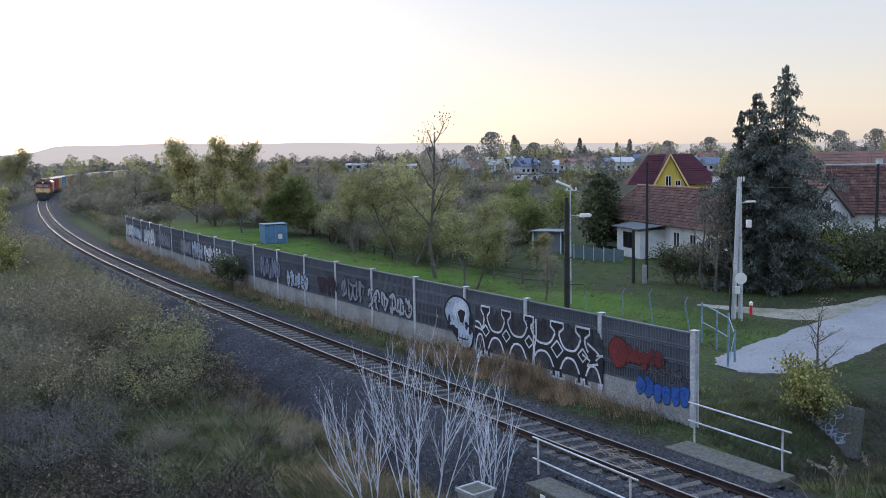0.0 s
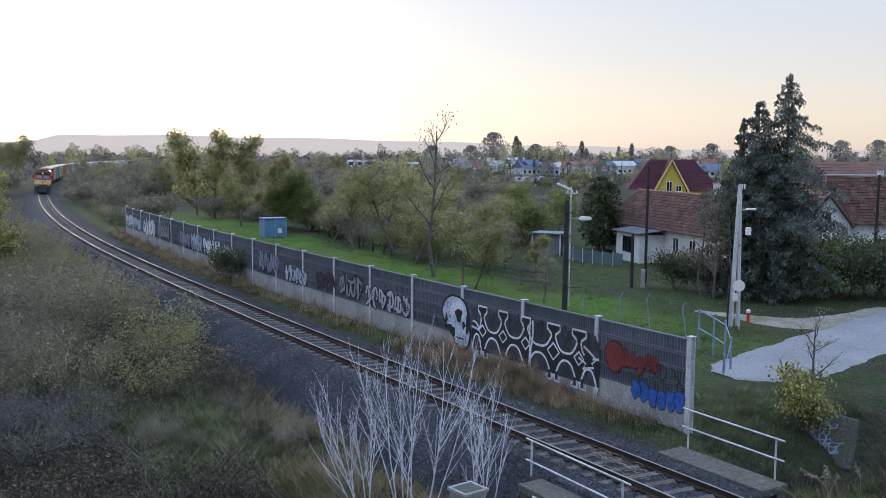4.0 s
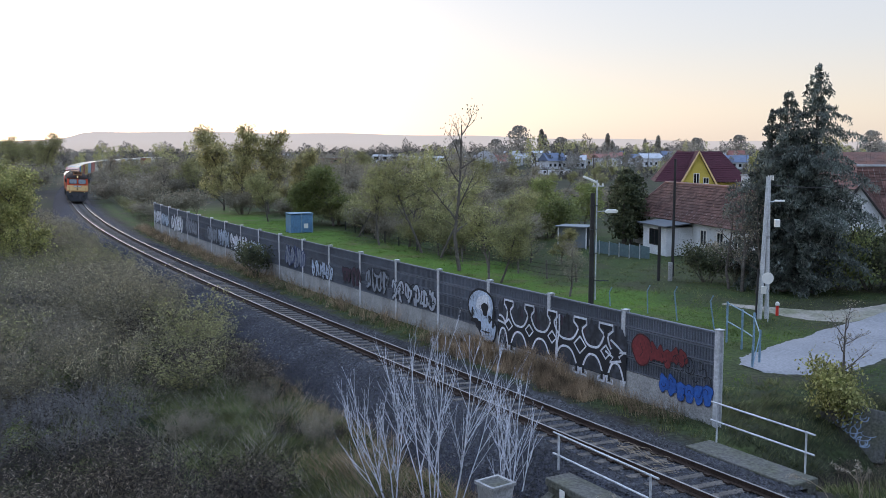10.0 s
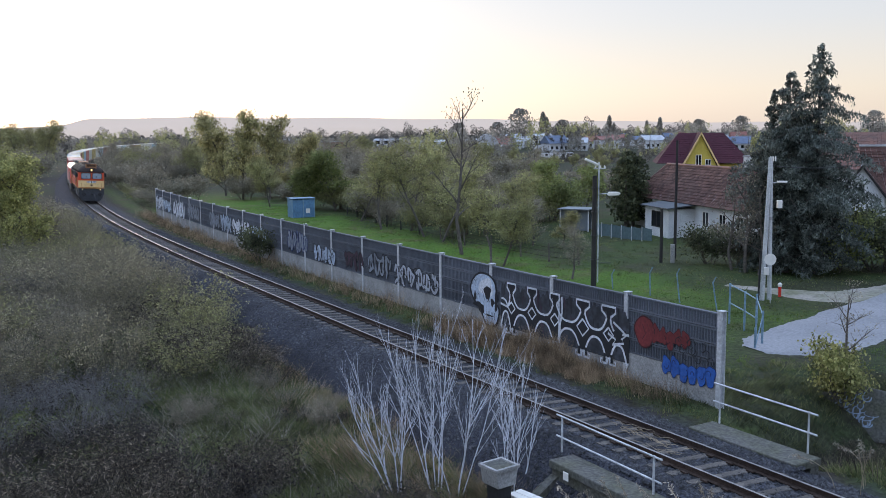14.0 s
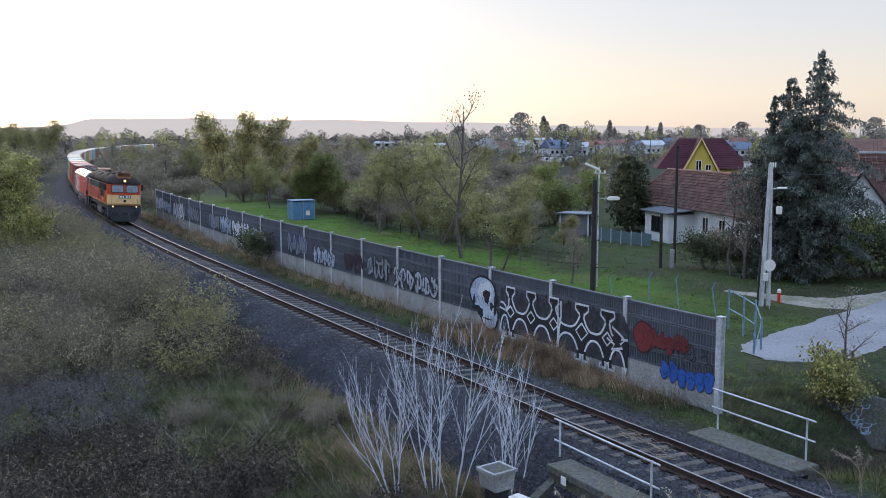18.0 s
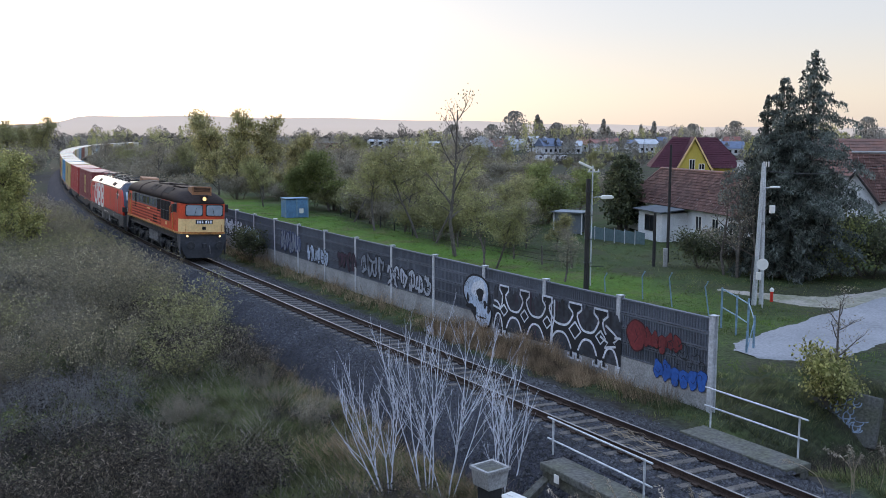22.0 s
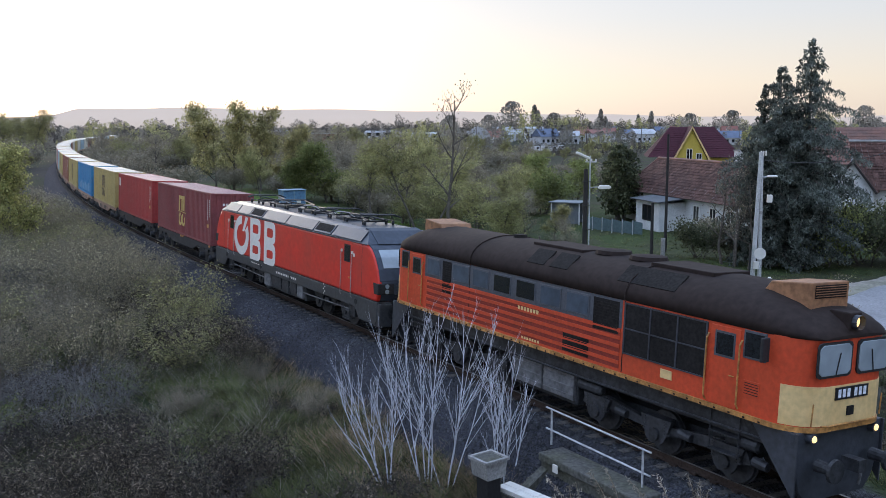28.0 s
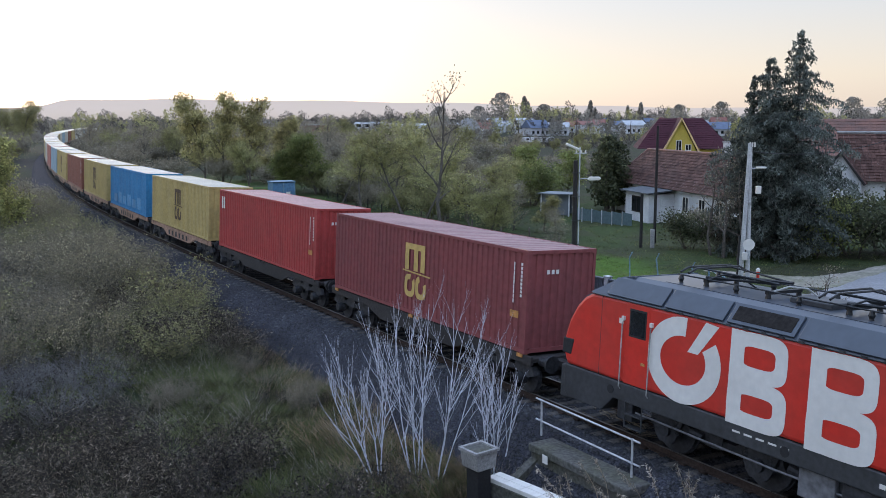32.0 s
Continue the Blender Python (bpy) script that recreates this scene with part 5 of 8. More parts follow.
def plant(key, x, y, scale=1.0, turn=None, tall=1.0, group="", label=""):
    name, trunk, crown, words, h = MODELS[key]
    z = height(x, y)
    ob = thing(name, label or words, "shrub" if name == "shrub" else "tree", pose(x, y, z, 0, 0, turn if turn is not None else random.uniform(0, 360)), group)
    ob.scale = (scale, scale, scale * tall)
    part("trunk" if name == "tree" else "stem", trunk, None, ob)
    part("crown" if name == "tree" else "foliage", crown, None, ob)
    return ob


def join_plants(name, label, rows, category):
    """Many far plants as one mesh each of wood and leaves: rows of model, x, y, scale, turn, height factor."""
    store = {}
    for key, x, y, sc, turn, tall in rows:
        _, trunk, crown, _, _ = MODELS[key]
        z = height(x, y)
        for me in (trunk, crown):
            if me.name not in ARRAYS:
                ARRAYS[me.name] = mesh_arrays(me)
            v, faces = ARRAYS[me.name]
            v = v * np.array([sc, sc, sc * tall])
            a = radians(turn)
            v = np.stack([v[:, 0] * math.cos(a) - v[:, 1] * math.sin(a) + x, v[:, 0] * math.sin(a) + v[:, 1] * math.cos(a) + y, v[:, 2] + z], 1)
            store.setdefault(me.materials[0].name, []).append((v, faces))
    top = thing(name, label, category, kind="stuff")
    for mname, items in store.items():
        vs, fs, n = [], [], 0
        for v, faces in items:
            vs.append(v)
            fs.append(faces + n)
            n += len(v)
        part("foliage", cards_mesh("foliage", np.concatenate(vs), np.concatenate(fs), bpy.data.materials[mname]), None, top)


tree_model("olive_a", 8, 3.2, "olive", 4600, 0.11, 1, limbs=10, clear=0.36, twigs=7, fill=0.34, trunk_r=0.12, label="small deciduous tree with thinning olive autumn leaves")
tree_model("olive_b", 9, 3.0, "olive", 3600, 0.11, 2, limbs=10, clear=0.38, twigs=7, fill=0.32, trunk_r=0.12, label="slender deciduous tree with thinning olive leaves")
tree_model("yellow_a", 9, 3.4, "yellow", 6500, 0.15, 3, limbs=13, clear=0.06, twigs=7, fill=0.36, label="tall tree with yellowing autumn leaves")
tree_model("edge_a", 8, 3.2, "edge", 9000, 0.12, 16, limbs=12, clear=0.05, twigs=7, fill=0.4, label="willow with yellow-green autumn leaves")
tree_model("green_a", 7, 3.3, "green", 8000, 0.14, 4, limbs=11, clear=0.1, twigs=6, fill=0.42, label="rounded leafy green tree")
tree_model("bare_a", 9, 3.0, "thicket", 2200, 0.08, 5, limbs=9, clear=0.25, twigs=7, fill=0.25, label="nearly bare grey-brown tree")
tree_model("bare_b", 7, 2.6, "thicket", 2200, 0.09, 6, limbs=9, clear=0.15, twigs=7, fill=0.3, label="nearly bare tree with a few brown leaves")
tree_model("bare_c", 9, 2.7, "thicket", 420, 0.08, 15, limbs=9, clear=0.25, twigs=8, fill=0.2, label="bare tree with fine grey-brown twigs")
tree_model("scrub_a", 2.6, 1.5, "grey", 3000, 0.022, 7, long=9.0, limbs=8, trunk_r=0.05, clear=0.08, twigs=9, bushy=True, fill=0.22, name="shrub", label="tangled bare grey-brown shrub", bark=M_TWIG)
tree_model("scrub_b", 2.4, 1.6, "brown", 2600, 0.028, 8, long=6.0, limbs=8, trunk_r=0.05, clear=0.08, twigs=8, bushy=True, fill=0.25, name="shrub", label="brown leafless thorn shrub", bark=M_TWIG)
tree_model("scrub_c", 2.6, 1.5, "olive", 2200, 0.06, 9, long=2.2, limbs=7, trunk_r=0.06, clear=0.1, twigs=5, bushy=True, fill=0.28, name="shrub", label="olive-leaved shrub with bare twigs", bark=M_TWIG)
tree_model("bush_far", 4.5, 2.4, "thicket", 2600, 0.15, 10, limbs=7, trunk_r=0.08, clear=0.1, twigs=5, bushy=True, fill=0.5, name="shrub", label="large brown autumn thicket shrub", bark=M_TWIG)
tree_model("bush_far2", 4.5, 2.4, "olive", 2800, 0.15, 11, limbs=7, trunk_r=0.08, clear=0.1, twigs=5, bushy=True, fill=0.5, name="shrub", label="large olive autumn thicket shrub", bark=M_TWIG)
tree_model("hedge", 3.4, 1.7, "dark", 3800, 0.11, 12, limbs=8, trunk_r=0.07, clear=0.05, twigs=5, bushy=True, fill=0.35, name="shrub", label="dense dark evergreen shrub")
tree_model("hedge_g", 3.2, 1.7, "green", 3400, 0.11, 13, limbs=8, trunk_r=0.07, clear=0.05, twigs=5, bushy=True, fill=0.35, name="shrub", label="dense green garden shrub")
tree_model("ivy", 3.0, 0.95, "ivy", 3600, 0.095, 14, limbs=7, trunk_r=0.05, clear=0.05, twigs=5, bushy=True, fill=0.25, name="shrub", label="yellow-green leafy shrub by the ditch")


def spray_tree(key, h, spread, seed):
    """A spruce: whorls of drooping limbs hung with short needle sprays."""
    r = random.Random(seed)
    g = Geo().tube([(0, 0, -0.2), (0.05, 0, h * 0.5), (0, 0.04, h * 0.97)], [0.26, 0.15, 0.012], 8)
    cs, z = [], 1.0
    while z < h * 0.995:
        f = (h - z) / h
        reach = spread * min(1.0, (f / 0.52) ** 0.9) * (0.72 + 0.28 * min(1, 2.2 * (1 - f))) * r.uniform(0.6, 1.2) + 0.1
        n = max(4, int(5 + 5 * f))
        for k in range(n):
            if r.random() < 0.2:
                continue
            a = 6.283 * (k + r.random() * 0.7) / n
            L = reach * r.uniform(0.5, 1.2)
            pts = []
            for q in range(6):
                t = q / 5
                pts.append((L * t * math.cos(a), L * t * math.sin(a), z + 0.25 * L * t * (0.6 - t) - 0.12 * L * t))
            g.tube(pts, [0.045 * f + 0.012] * 3 + [0.01] * 3, 3, cap=False)
            m = max(7, int(L * 95))
            for q in range(m):
                t = 0.12 + 0.88 * (q + r.random()) / m
                side = r.uniform(-1, 1) * 0.30 * L * (1.05 - 0.7 * t)
                cs.append((L * t * math.cos(a) - side * math.sin(a), L * t * math.sin(a) + side * math.cos(a), z + 0.25 * L * t * (0.6 - t) - 0.12 * L * t - abs(r.gauss(0, 0.2)) + r.gauss(0, 0.06)))
        z += 0.34 + 0.12 * r.random() + 0.2 * (1 - f) * 0.4
    v, fc = leaf_cards(cs, 0.078, seed=seed, long=3.2, droop=1.1)
    MODELS[key] = ("tree", g.mesh("trunk", M_BARK, fix=False), cards_mesh("crown", v, fc, M_LEAF["needle"]), "tall dark spruce tree with drooping boughs", h)


spray_tree("spruce_a", 14.1, 3.7, 21)
spray_tree("spruce_b", 12.8, 3.3, 22)
spray_tree("spruce_c", 11.4, 2.0, 23)


def briar(key, h, spread, leaf, seed, shoots=70, n_leaf=1500, size=0.045, arch=0.7, label="", bark=None, name="shrub"):
    """A tangle of thin arching shoots with side twigs and a few leaves."""
    r = random.Random(seed)
    g, cs = Geo(), []
    for k in range(shoots):
        a, q = r.uniform(0, 6.283), math.sqrt(r.random())
        p = Vector((0.45 * spread * q * math.cos(a), 0.45 * spread * q * math.sin(a), -0.1))
        b = a + r.uniform(-1.0, 1.0)
        L = h * r.uniform(0.55, 1.15)
        w = Vector((0.42 * math.cos(b) * r.random() * spread / h * 2, 0.42 * math.sin(b) * r.random() * spread / h * 2, 1)).normalized()
        out, bend = Vector((math.cos(b), math.sin(b), -0.75)), arch * r.uniform(0.1, 0.42)
        pts = [p]
        for j in range(6):
            w = (w + out * bend * (j / 5) ** 1.5 + Vector((r.uniform(-0.12, 0.12), r.uniform(-0.12, 0.12), 0))).normalized()
            p = p + w * L / 6
            if p.z < 0.03:
                p.z = 0.03
            pts.append(p.copy())
            if j > 1:
                cs.append(tuple(p))
        rad = r.uniform(0.006, 0.013)
        g.tube(pts, [rad * (1 - 0.12 * j) for j in range(7)], 3, cap=False)
        for j in range(2, 7):
            for _ in range(2):
                t = r.uniform(0, 6.283)
                e = pts[j] + Vector((math.cos(t), math.sin(t), r.uniform(-0.2, 0.8))) * L * r.uniform(0.06, 0.17)
                g.tube([pts[j], e], [0.005, 0.003], 3, cap=False)
                cs.append(tuple(e))
    q = np.random.default_rng(seed)
    e = np.array(cs)
    c = e[q.integers(0, len(e), n_leaf)] + q.normal(scale=0.07, size=(n_leaf, 3))
    c[:, 2] = np.maximum(c[:, 2], 0.03)
    v, f = leaf_cards(c, size, seed=seed, long=2.2)
    MODELS[key] = (name, g.mesh("stem", bark or M_TWIG, fix=False), cards_mesh("foliage", v, f, M_LEAF[leaf]), label, h)


M_GREYTWIG = mat("silver_grey_twigs", (0.20, 0.185, 0.178), 0.9, dark=0.6, vary=0.35, island=True)
M_DARKTWIG = mat("dark_brown_twigs", (0.085, 0.07, 0.062), 0.95, dark=0.6, vary=0.4, island=True)
briar("weed_a", 2.5, 1.7, "weed", 51, 90, 2600, 0.04, 0.35, "tall bush of pale dead weeds and thin stems", M_TWIG)
briar("weed_b", 2.2, 1.5, "thicket", 52, 80, 2200, 0.045, 0.4, "tall grey-brown weedy bush", M_TWIG)
briar("weed_c", 2.3, 1.6, "olive", 53, 80, 2200, 0.05, 0.5, "tall olive-leaved weedy bush", M_TWIG)
briar("bramble_a", 1.7, 1.8, "brown", 54, 90, 1500, 0.045, 1.2, "low arching dark bramble tangle", M_DARKTWIG)
briar("bramble_b", 1.5, 1.7, "grass", 55, 80, 2000, 0.05, 1.2, "low arching green-leaved bramble tangle", M_DARKTWIG)
briar("bramble_c", 1.9, 1.9, "brown", 56, 80, 700, 0.035, 0.9, "bare silver-grey twiggy bush", M_GREYTWIG)


def pole_tree(key, h, w, leaf, seed, n=900, size=0.5):
    """Narrow upright poplar or a plain far crown."""
    r = np.random.default_rng(seed)
    t = r.random(n)
    rad = w * np.sin(np.pi * (0.12 + 0.86 * t)) ** 0.55 * np.sqrt(r.random(n))
    a = 6.283 * r.random(n)
    lump = 1 + 0.25 * np.sin(3 * a + 9 * t)
    c = np.stack([rad * lump * np.cos(a), rad * lump * np.sin(a), h * (0.1 + 0.9 * t)], 1)
    v, f = leaf_cards(c, size, seed=seed)
    g = Geo().tube([(0, 0, -0.2), (0, 0, h * 0.9)], [0.2, 0.04], 6, cap=False)
    MODELS[key] = ("tree", g.mesh("trunk", M_BARK, fix=False), cards_mesh("crown", v, f, M_LEAF[leaf]), {"poplar": "tall narrow poplar on the skyline"}.get(key, "distant hazy autumn tree on the skyline"), h)


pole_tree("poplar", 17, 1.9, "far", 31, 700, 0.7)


def clump_tree(key, h, wide, leaf, seed, clumps=9, n=1300, size=0.30):
    """A far stand of trees: uneven clumps of leaves of several heights down to the ground."""
    r = np.random.default_rng(seed)
    cs = []
    for k in range(clumps):
        x, y = r.uniform(-wide, wide), r.uniform(-wide, wide) * 0.6
        hh = h * r.uniform(0.35, 1.0) * (1 - 0.4 * abs(x) / wide)
        m = n // clumps
        z = hh * r.random(m) ** 0.8
        q = (0.5 + 0.16 * hh) * np.sqrt(np.maximum(0.12, 1 - (z / hh) ** 2))
        cs.append(np.stack([x + q * r.normal(size=m) * 0.7, y + q * r.normal(size=m) * 0.7, z + 0.1], 1))
    v, f = leaf_cards(np.concatenate(cs), size, seed=seed)
    g = Geo().tube([(0, 0, -0.2), (0.1, 0, h * 0.55)], [0.16, 0.04], 5, cap=False)
    MODELS[key] = ("tree", g.mesh("trunk", M_BARK, fix=False), cards_mesh("crown", v, f, M_LEAF[leaf]), "distant hazy autumn trees on the skyline", h)


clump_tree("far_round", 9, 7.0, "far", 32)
clump_tree("far_dark", 7.5, 6.0, "grey", 33)
clump_tree("far_olive", 7.5, 7.0, "olive", 35)
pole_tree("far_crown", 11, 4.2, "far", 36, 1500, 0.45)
pole_tree("cypress", 7.2, 1.7, "dark", 34, 2200, 0.22)


def along(s, o):
    x, y, _ = on_line(s, o)
    return x, y


def single_trees():
    """Trees that stand singly."""
    for key, x, y, sc, tall, turn in (
            ("olive_a", -5.3, 82.6, 1.05, 1.0, 20), ("olive_b", -3.9, 78.1, 1.0, 1.05, 200), ("olive_a", -8.2, 84.5, 0.95, 1.0, 77), ("bare_c", -0.6, 66.6, 1.15, 1.3, 40), ("olive_b", 1.4, 60.3, 0.8, 0.85, 130),
            ("olive_a", 2.2, 60.6, 0.72, 0.85, 300), ("olive_b", -2.2, 74.0, 0.9, 0.95, 10), ("bare_b", 6.1, 54.7, 0.52, 1.0, 60), ("olive_b", 5.0, 77.0, 0.8, 0.85, 250), ("green_a", -15.6, 106.5, 1.08, 0.95, 15),
            ("green_a", -19.5, 108, 0.85, 0.9, 115), ("olive_a", -24.5, 112, 0.9, 0.9, 215), ("green_a", 9.0, 100, 0.85, 1.0, 30), ("hedge_g", 8.0, 92, 1.6, 1.0, 30), ("green_a", 12.0, 96.0, 0.8, 0.95, 230),
            ("cypress", 15.0, 84.8, 1.0, 0.9, 0), ("cypress", 14.2, 84.0, 0.9, 1.0, 50), ("cypress", 14.9, 87.0, 0.95, 1.0, 90), ("yellow_a", -31.5, 127, 1.15, 1.25, 0), ("yellow_a", -27.5, 126, 1.1, 1.22, 120), ("yellow_a", -35.5, 133, 1.2, 1.2, 240),
            ("yellow_a", -24.5, 130, 1.0, 1.05, 60), ("spruce_a", 21.2, 57.0, 1.0, 1.0, 0), ("spruce_b", 19.6, 57.4, 1.0, 1.0, 70), ("spruce_c", 18.7, 57.6, 1.0, 1.0, 150), ("bare_c", 16.9, 56.6, 0.85, 1.0, 110), ("bare_c", 16.4, 57.6, 0.7, 1.0, 10), ("bare_c", 17.6, 56.0, 0.75, 1.0, 200),
            ("edge_a", -32.4, 65.5, 1.0, 1.0, 0), ("edge_a", -33.6, 62.0, 0.8, 0.85, 60), ("edge_a", -35.0, 67.5, 1.1, 0.95, 140), ("bare_b", -33.0, 72.0, 0.8, 0.9, 190), ("edge_a", -38.0, 70.0, 1.2, 1.0, 250),
            ("bare_a", 27.0, 70.0, 0.7, 1.0, 0), ("olive_b", 4.0, 88.0, 0.75, 0.9, 20), ("yellow_a", 7.2, 70.5, 0.42, 0.8, 0), ("olive_b", -11.0, 92.0, 0.85, 0.9, 45), ("bare_b", -9.0, 90.0, 0.8, 0.9, 145)):
        plant(key, x, y, sc, turn, tall)
    for x, y, sc in ((15.9, 60.6, 0.85), (17.0, 59.9, 0.9), (18.0, 60.2, 1.0), (19.4, 60.5, 0.9)):
        plant("hedge" if x < 17 else "scrub_b", x, y, sc, None, 1.0)
    for x, y, sc in ((22.8, 57.6, 1.15), (24.2, 58.4, 1.35), (25.8, 58.0, 1.4), (27.4, 58.6, 1.3), (29.0, 58.2, 1.25), (31.0, 59.0, 1.3), (33.0, 59.5, 1.3)):
        plant("hedge" if int(x) % 2 else "hedge_g", x, y, sc, None, 1.0, "shrubs along the garden edge")
    # evergreen shrub against the barrier
    x, y = along(52.6, -4.2)
    plant("hedge", x, y, 0.72, 10, 1.1, label="upright dark green shrub against the noise barrier")
    # shrubs by the ditch
    plant("ivy", 12.3, 29.6, 0.78, 20, 1.2)
    plant("bare_c", 12.6, 30.6, 0.5, 50, 0.95, label="small bare dark-branched tree by the ditch")
    rr = random.Random(17)
    for k in range(24):
        x, y = along(rr.uniform(3.5, 8.6), -rr.uniform(4.6, 10.0))
        plant("scrub_b", x, y, rr.uniform(0.16, 0.34), None, 0.8, "low scrub on the embankment's foot")
    for k in range(9):
        x, y = along(9.6 + rr.uniform(-1.6, 1.6), -rr.uniform(4.0, 9.0))
        plant("scrub_b", x, y, rr.uniform(0.22, 0.36), None, 0.8, "low scrub in the ditch")
    for k in range(40):
        x, y = along(rr.uniform(0.0, 8.3), -rr.uniform(7.2, 16.0))
        plant(rr.choice(("scrub_b", "scrub_a", "scrub_b")), x, y, rr.uniform(0.35, 0.7), None, 0.75, "scrub on the embankment")


single_trees()


def thickets():
    """Scrub on both sides of the line."""
    r = random.Random(5)
    n, far = 0, []
    while n < 300:
        s, o = 5 + 84 * r.random() ** 1.15, 4.6 + 26 * r.random() ** 1.15
        x, y = along(s, o)
        if y < 17 or abs(x) > 0.62 * y + 3:
            continue
        if o < 8.0 + 1.6 * math.sin(0.35 * s) and s < 27 and r.random() < 0.93:
            continue
        patch = math.sin(0.33 * x + 1.1) + math.sin(0.27 * y) + r.uniform(-0.7, 0.7)
        high = float(smooth(24, 40, s))
        sc = r.uniform(0.75, 1.15) * (0.78 + 0.3 * high)
        if r.random() < high:
            key = "weed_a" if patch > 0.1 else "weed_b" if patch > -0.6 else "weed_c"
        else:
            key = "bramble_c" if patch > 0.8 else "bramble_b" if patch > 0.2 and o < 14 else "bramble_a" if patch > -1.0 else "scrub_b"
        row = (key, x, y, sc, r.uniform(0, 360), r.uniform(0.8, 1.1))
        n += 1
        if s < 45:
            plant(*row, "scrub beside the line")
        else:
            far.append(row)
    for k in range(46):
        x, y = along(r.uniform(7, 34), r.uniform(4.0, 9.0))
        plant(r.choice(("bramble_b", "bramble_a", "weed_b", "bramble_b")), x, y, r.uniform(0.22, 0.5), r.uniform(0, 360), r.uniform(0.8, 1.1), "low tufts on the slope")
    for k in range(26):
        x, y = along(r.uniform(-1, 7.8), -r.uniform(5.0, 17.0))
        plant(r.choice(("bramble_a", "bramble_b", "weed_b", "bramble_a")), x, y, r.uniform(0.4, 0.75), r.uniform(0, 360), r.uniform(0.8, 1.1), "scrub on the embankment")
    # a hedge of tall weeds along the foot of the ballast
    for k in range(64):
        s = 30.5 + 1.0 * k + r.uniform(-0.4, 0.4)
        x, y = along(s, 4.9 + 0.5 * math.sin(0.4 * s) + r.uniform(-0.4, 0.5))
        row = (r.choice(("weed_a", "weed_a", "weed_b", "weed_c")), x, y, (0.42 + 0.5 * float(smooth(31, 47, s))) * r.uniform(0.85, 1.2), r.uniform(0, 360), r.uniform(0.9, 1.15))
        if s < 45:
            plant(*row, "scrub beside the line")
        else:
            far.append(row)
    n = 0
    while n < 190:
        s, o = r.uniform(92, 330), -(6.0 + 70 * r.random())
        x, y = along(s, o)
        if s < 112 and o > -26 or (s < 150 and -22 < o < -14):
            continue
        near = smooth(0, 60, np.array([s - 92]))[0]
        far.append((r.choice(("bush_far", "bush_far", "bush_far2", "bare_b", "bush_far")), x, y, r.uniform(0.75, 1.2) * (0.8 + 0.5 * near), r.uniform(0, 360), r.uniform(0.8, 1.1)))
        n += 1
    for k in range(26):
        s = r.uniform(95, 260)
        x, y = along(s, -r.uniform(4.6, 8.0))
        far.append((r.choice(("scrub_b", "bush_far", "scrub_c")), x, y, r.uniform(0.6, 1.0), r.uniform(0, 360), 0.85))
    n = 0
    while n < 120:
        x, y = r.uniform(-75, 45), r.uniform(98, 270)
        s, o = line_coords(np.array([x]), np.array([y]))
        if o[0] > -16 or (x > 10 and y < 150) or (y < 118 and x < 2 and x > -30):
            continue
        far.append((r.choice(("bush_far", "bush_far2", "olive_a", "bush_far", "bush_far2", "bush_far")), x, y, r.uniform(0.8, 1.1) * (0.9 + 0.2 * float(smooth(120, 220, y))) * (1 - 0.45 * float(smooth(0.0, 0.06, x / y))), r.uniform(0, 360), r.uniform(0.75, 1.0)))
        n += 1
    for k in range(70):
        x, y = along(r.uniform(40, 104), -r.uniform(23, 38))
        if y < 100 and 0.075 < x / y < 0.25:
            continue
        far.append((r.choice(("bush_far", "bush_far2", "bush_far2", "bare_b")), x, y, r.uniform(0.55, 1.0), r.uniform(0, 360), r.uniform(0.8, 1.1)))
    for k in range(150):
        o = r.uniform(7, 42)
        x, y = along(r.uniform(40, 150), o)
        far.append((r.choice(("scrub_a", "scrub_b", "scrub_c", "bush_far2") if o > 18 else ("scrub_a", "scrub_b", "scrub_a", "scrub_c")), x, y, r.uniform(0.7, 1.1), r.uniform(0, 360), r.uniform(0.75, 1.0)))
    # left of the line, farther on
    for k in range(34):
        s = r.uniform(75, 330)
        x, y = along(s, r.uniform(9, 40))
        far.append((r.choice(("bush_far", "bush_far2", "olive_a")), x, y, r.uniform(0.9, 1.3) * (1.0 + 0.6 * float(smooth(110, 220, s))), r.uniform(0, 360), 0.95))
    x, y = along(205, -7.5)
    plant("bare_b", x, y, 1.2, 30, 0.95)
    x, y = along(190, -7.0)
    plant("bare_a", x, y, 0.95, 130, 0.9)
    join_plants("far_thicket", "dense brown and olive autumn thicket and orchard", far, "thicket")
    # skyline
    wood = []
    for k in range(330):
        a = radians(r.uniform(-33, 36))
        d = r.uniform(260, 900)
        x, y = d * math.sin(a), d * math.cos(a)
        s, o = line_coords(np.array([x]), np.array([y]))
        if abs(o[0]) < 14:
            continue
        low = 0.42 if d < 430 and 0.03 < x / y < 0.34 else 1.0
        wood.append((r.choice(("far_round", "far_dark", "far_round", "far_round", "far_olive") if d > 400 else ("far_dark", "far_olive", "far_round")), x, y, low * r.uniform(0.55, 1.05) * (0.75 + d / 1100) * (1.3 + 0.35 * float(smooth(-0.1, 0.2, a))), r.uniform(-25, 25), r.uniform(0.85, 1.4)))
    for k in range(45):
        a, d = radians(r.uniform(-34, -12)), r.uniform(270, 560)
        x, y = d * math.sin(a), d * math.cos(a)
        s, o = line_coords(np.array([x]), np.array([y]))
        if abs(o[0]) > 12:
            wood.append((r.choice(("far_dark", "far_olive", "far_round")), x, y, r.uniform(0.9, 1.3), r.uniform(-25, 25), r.uniform(0.8, 1.25)))
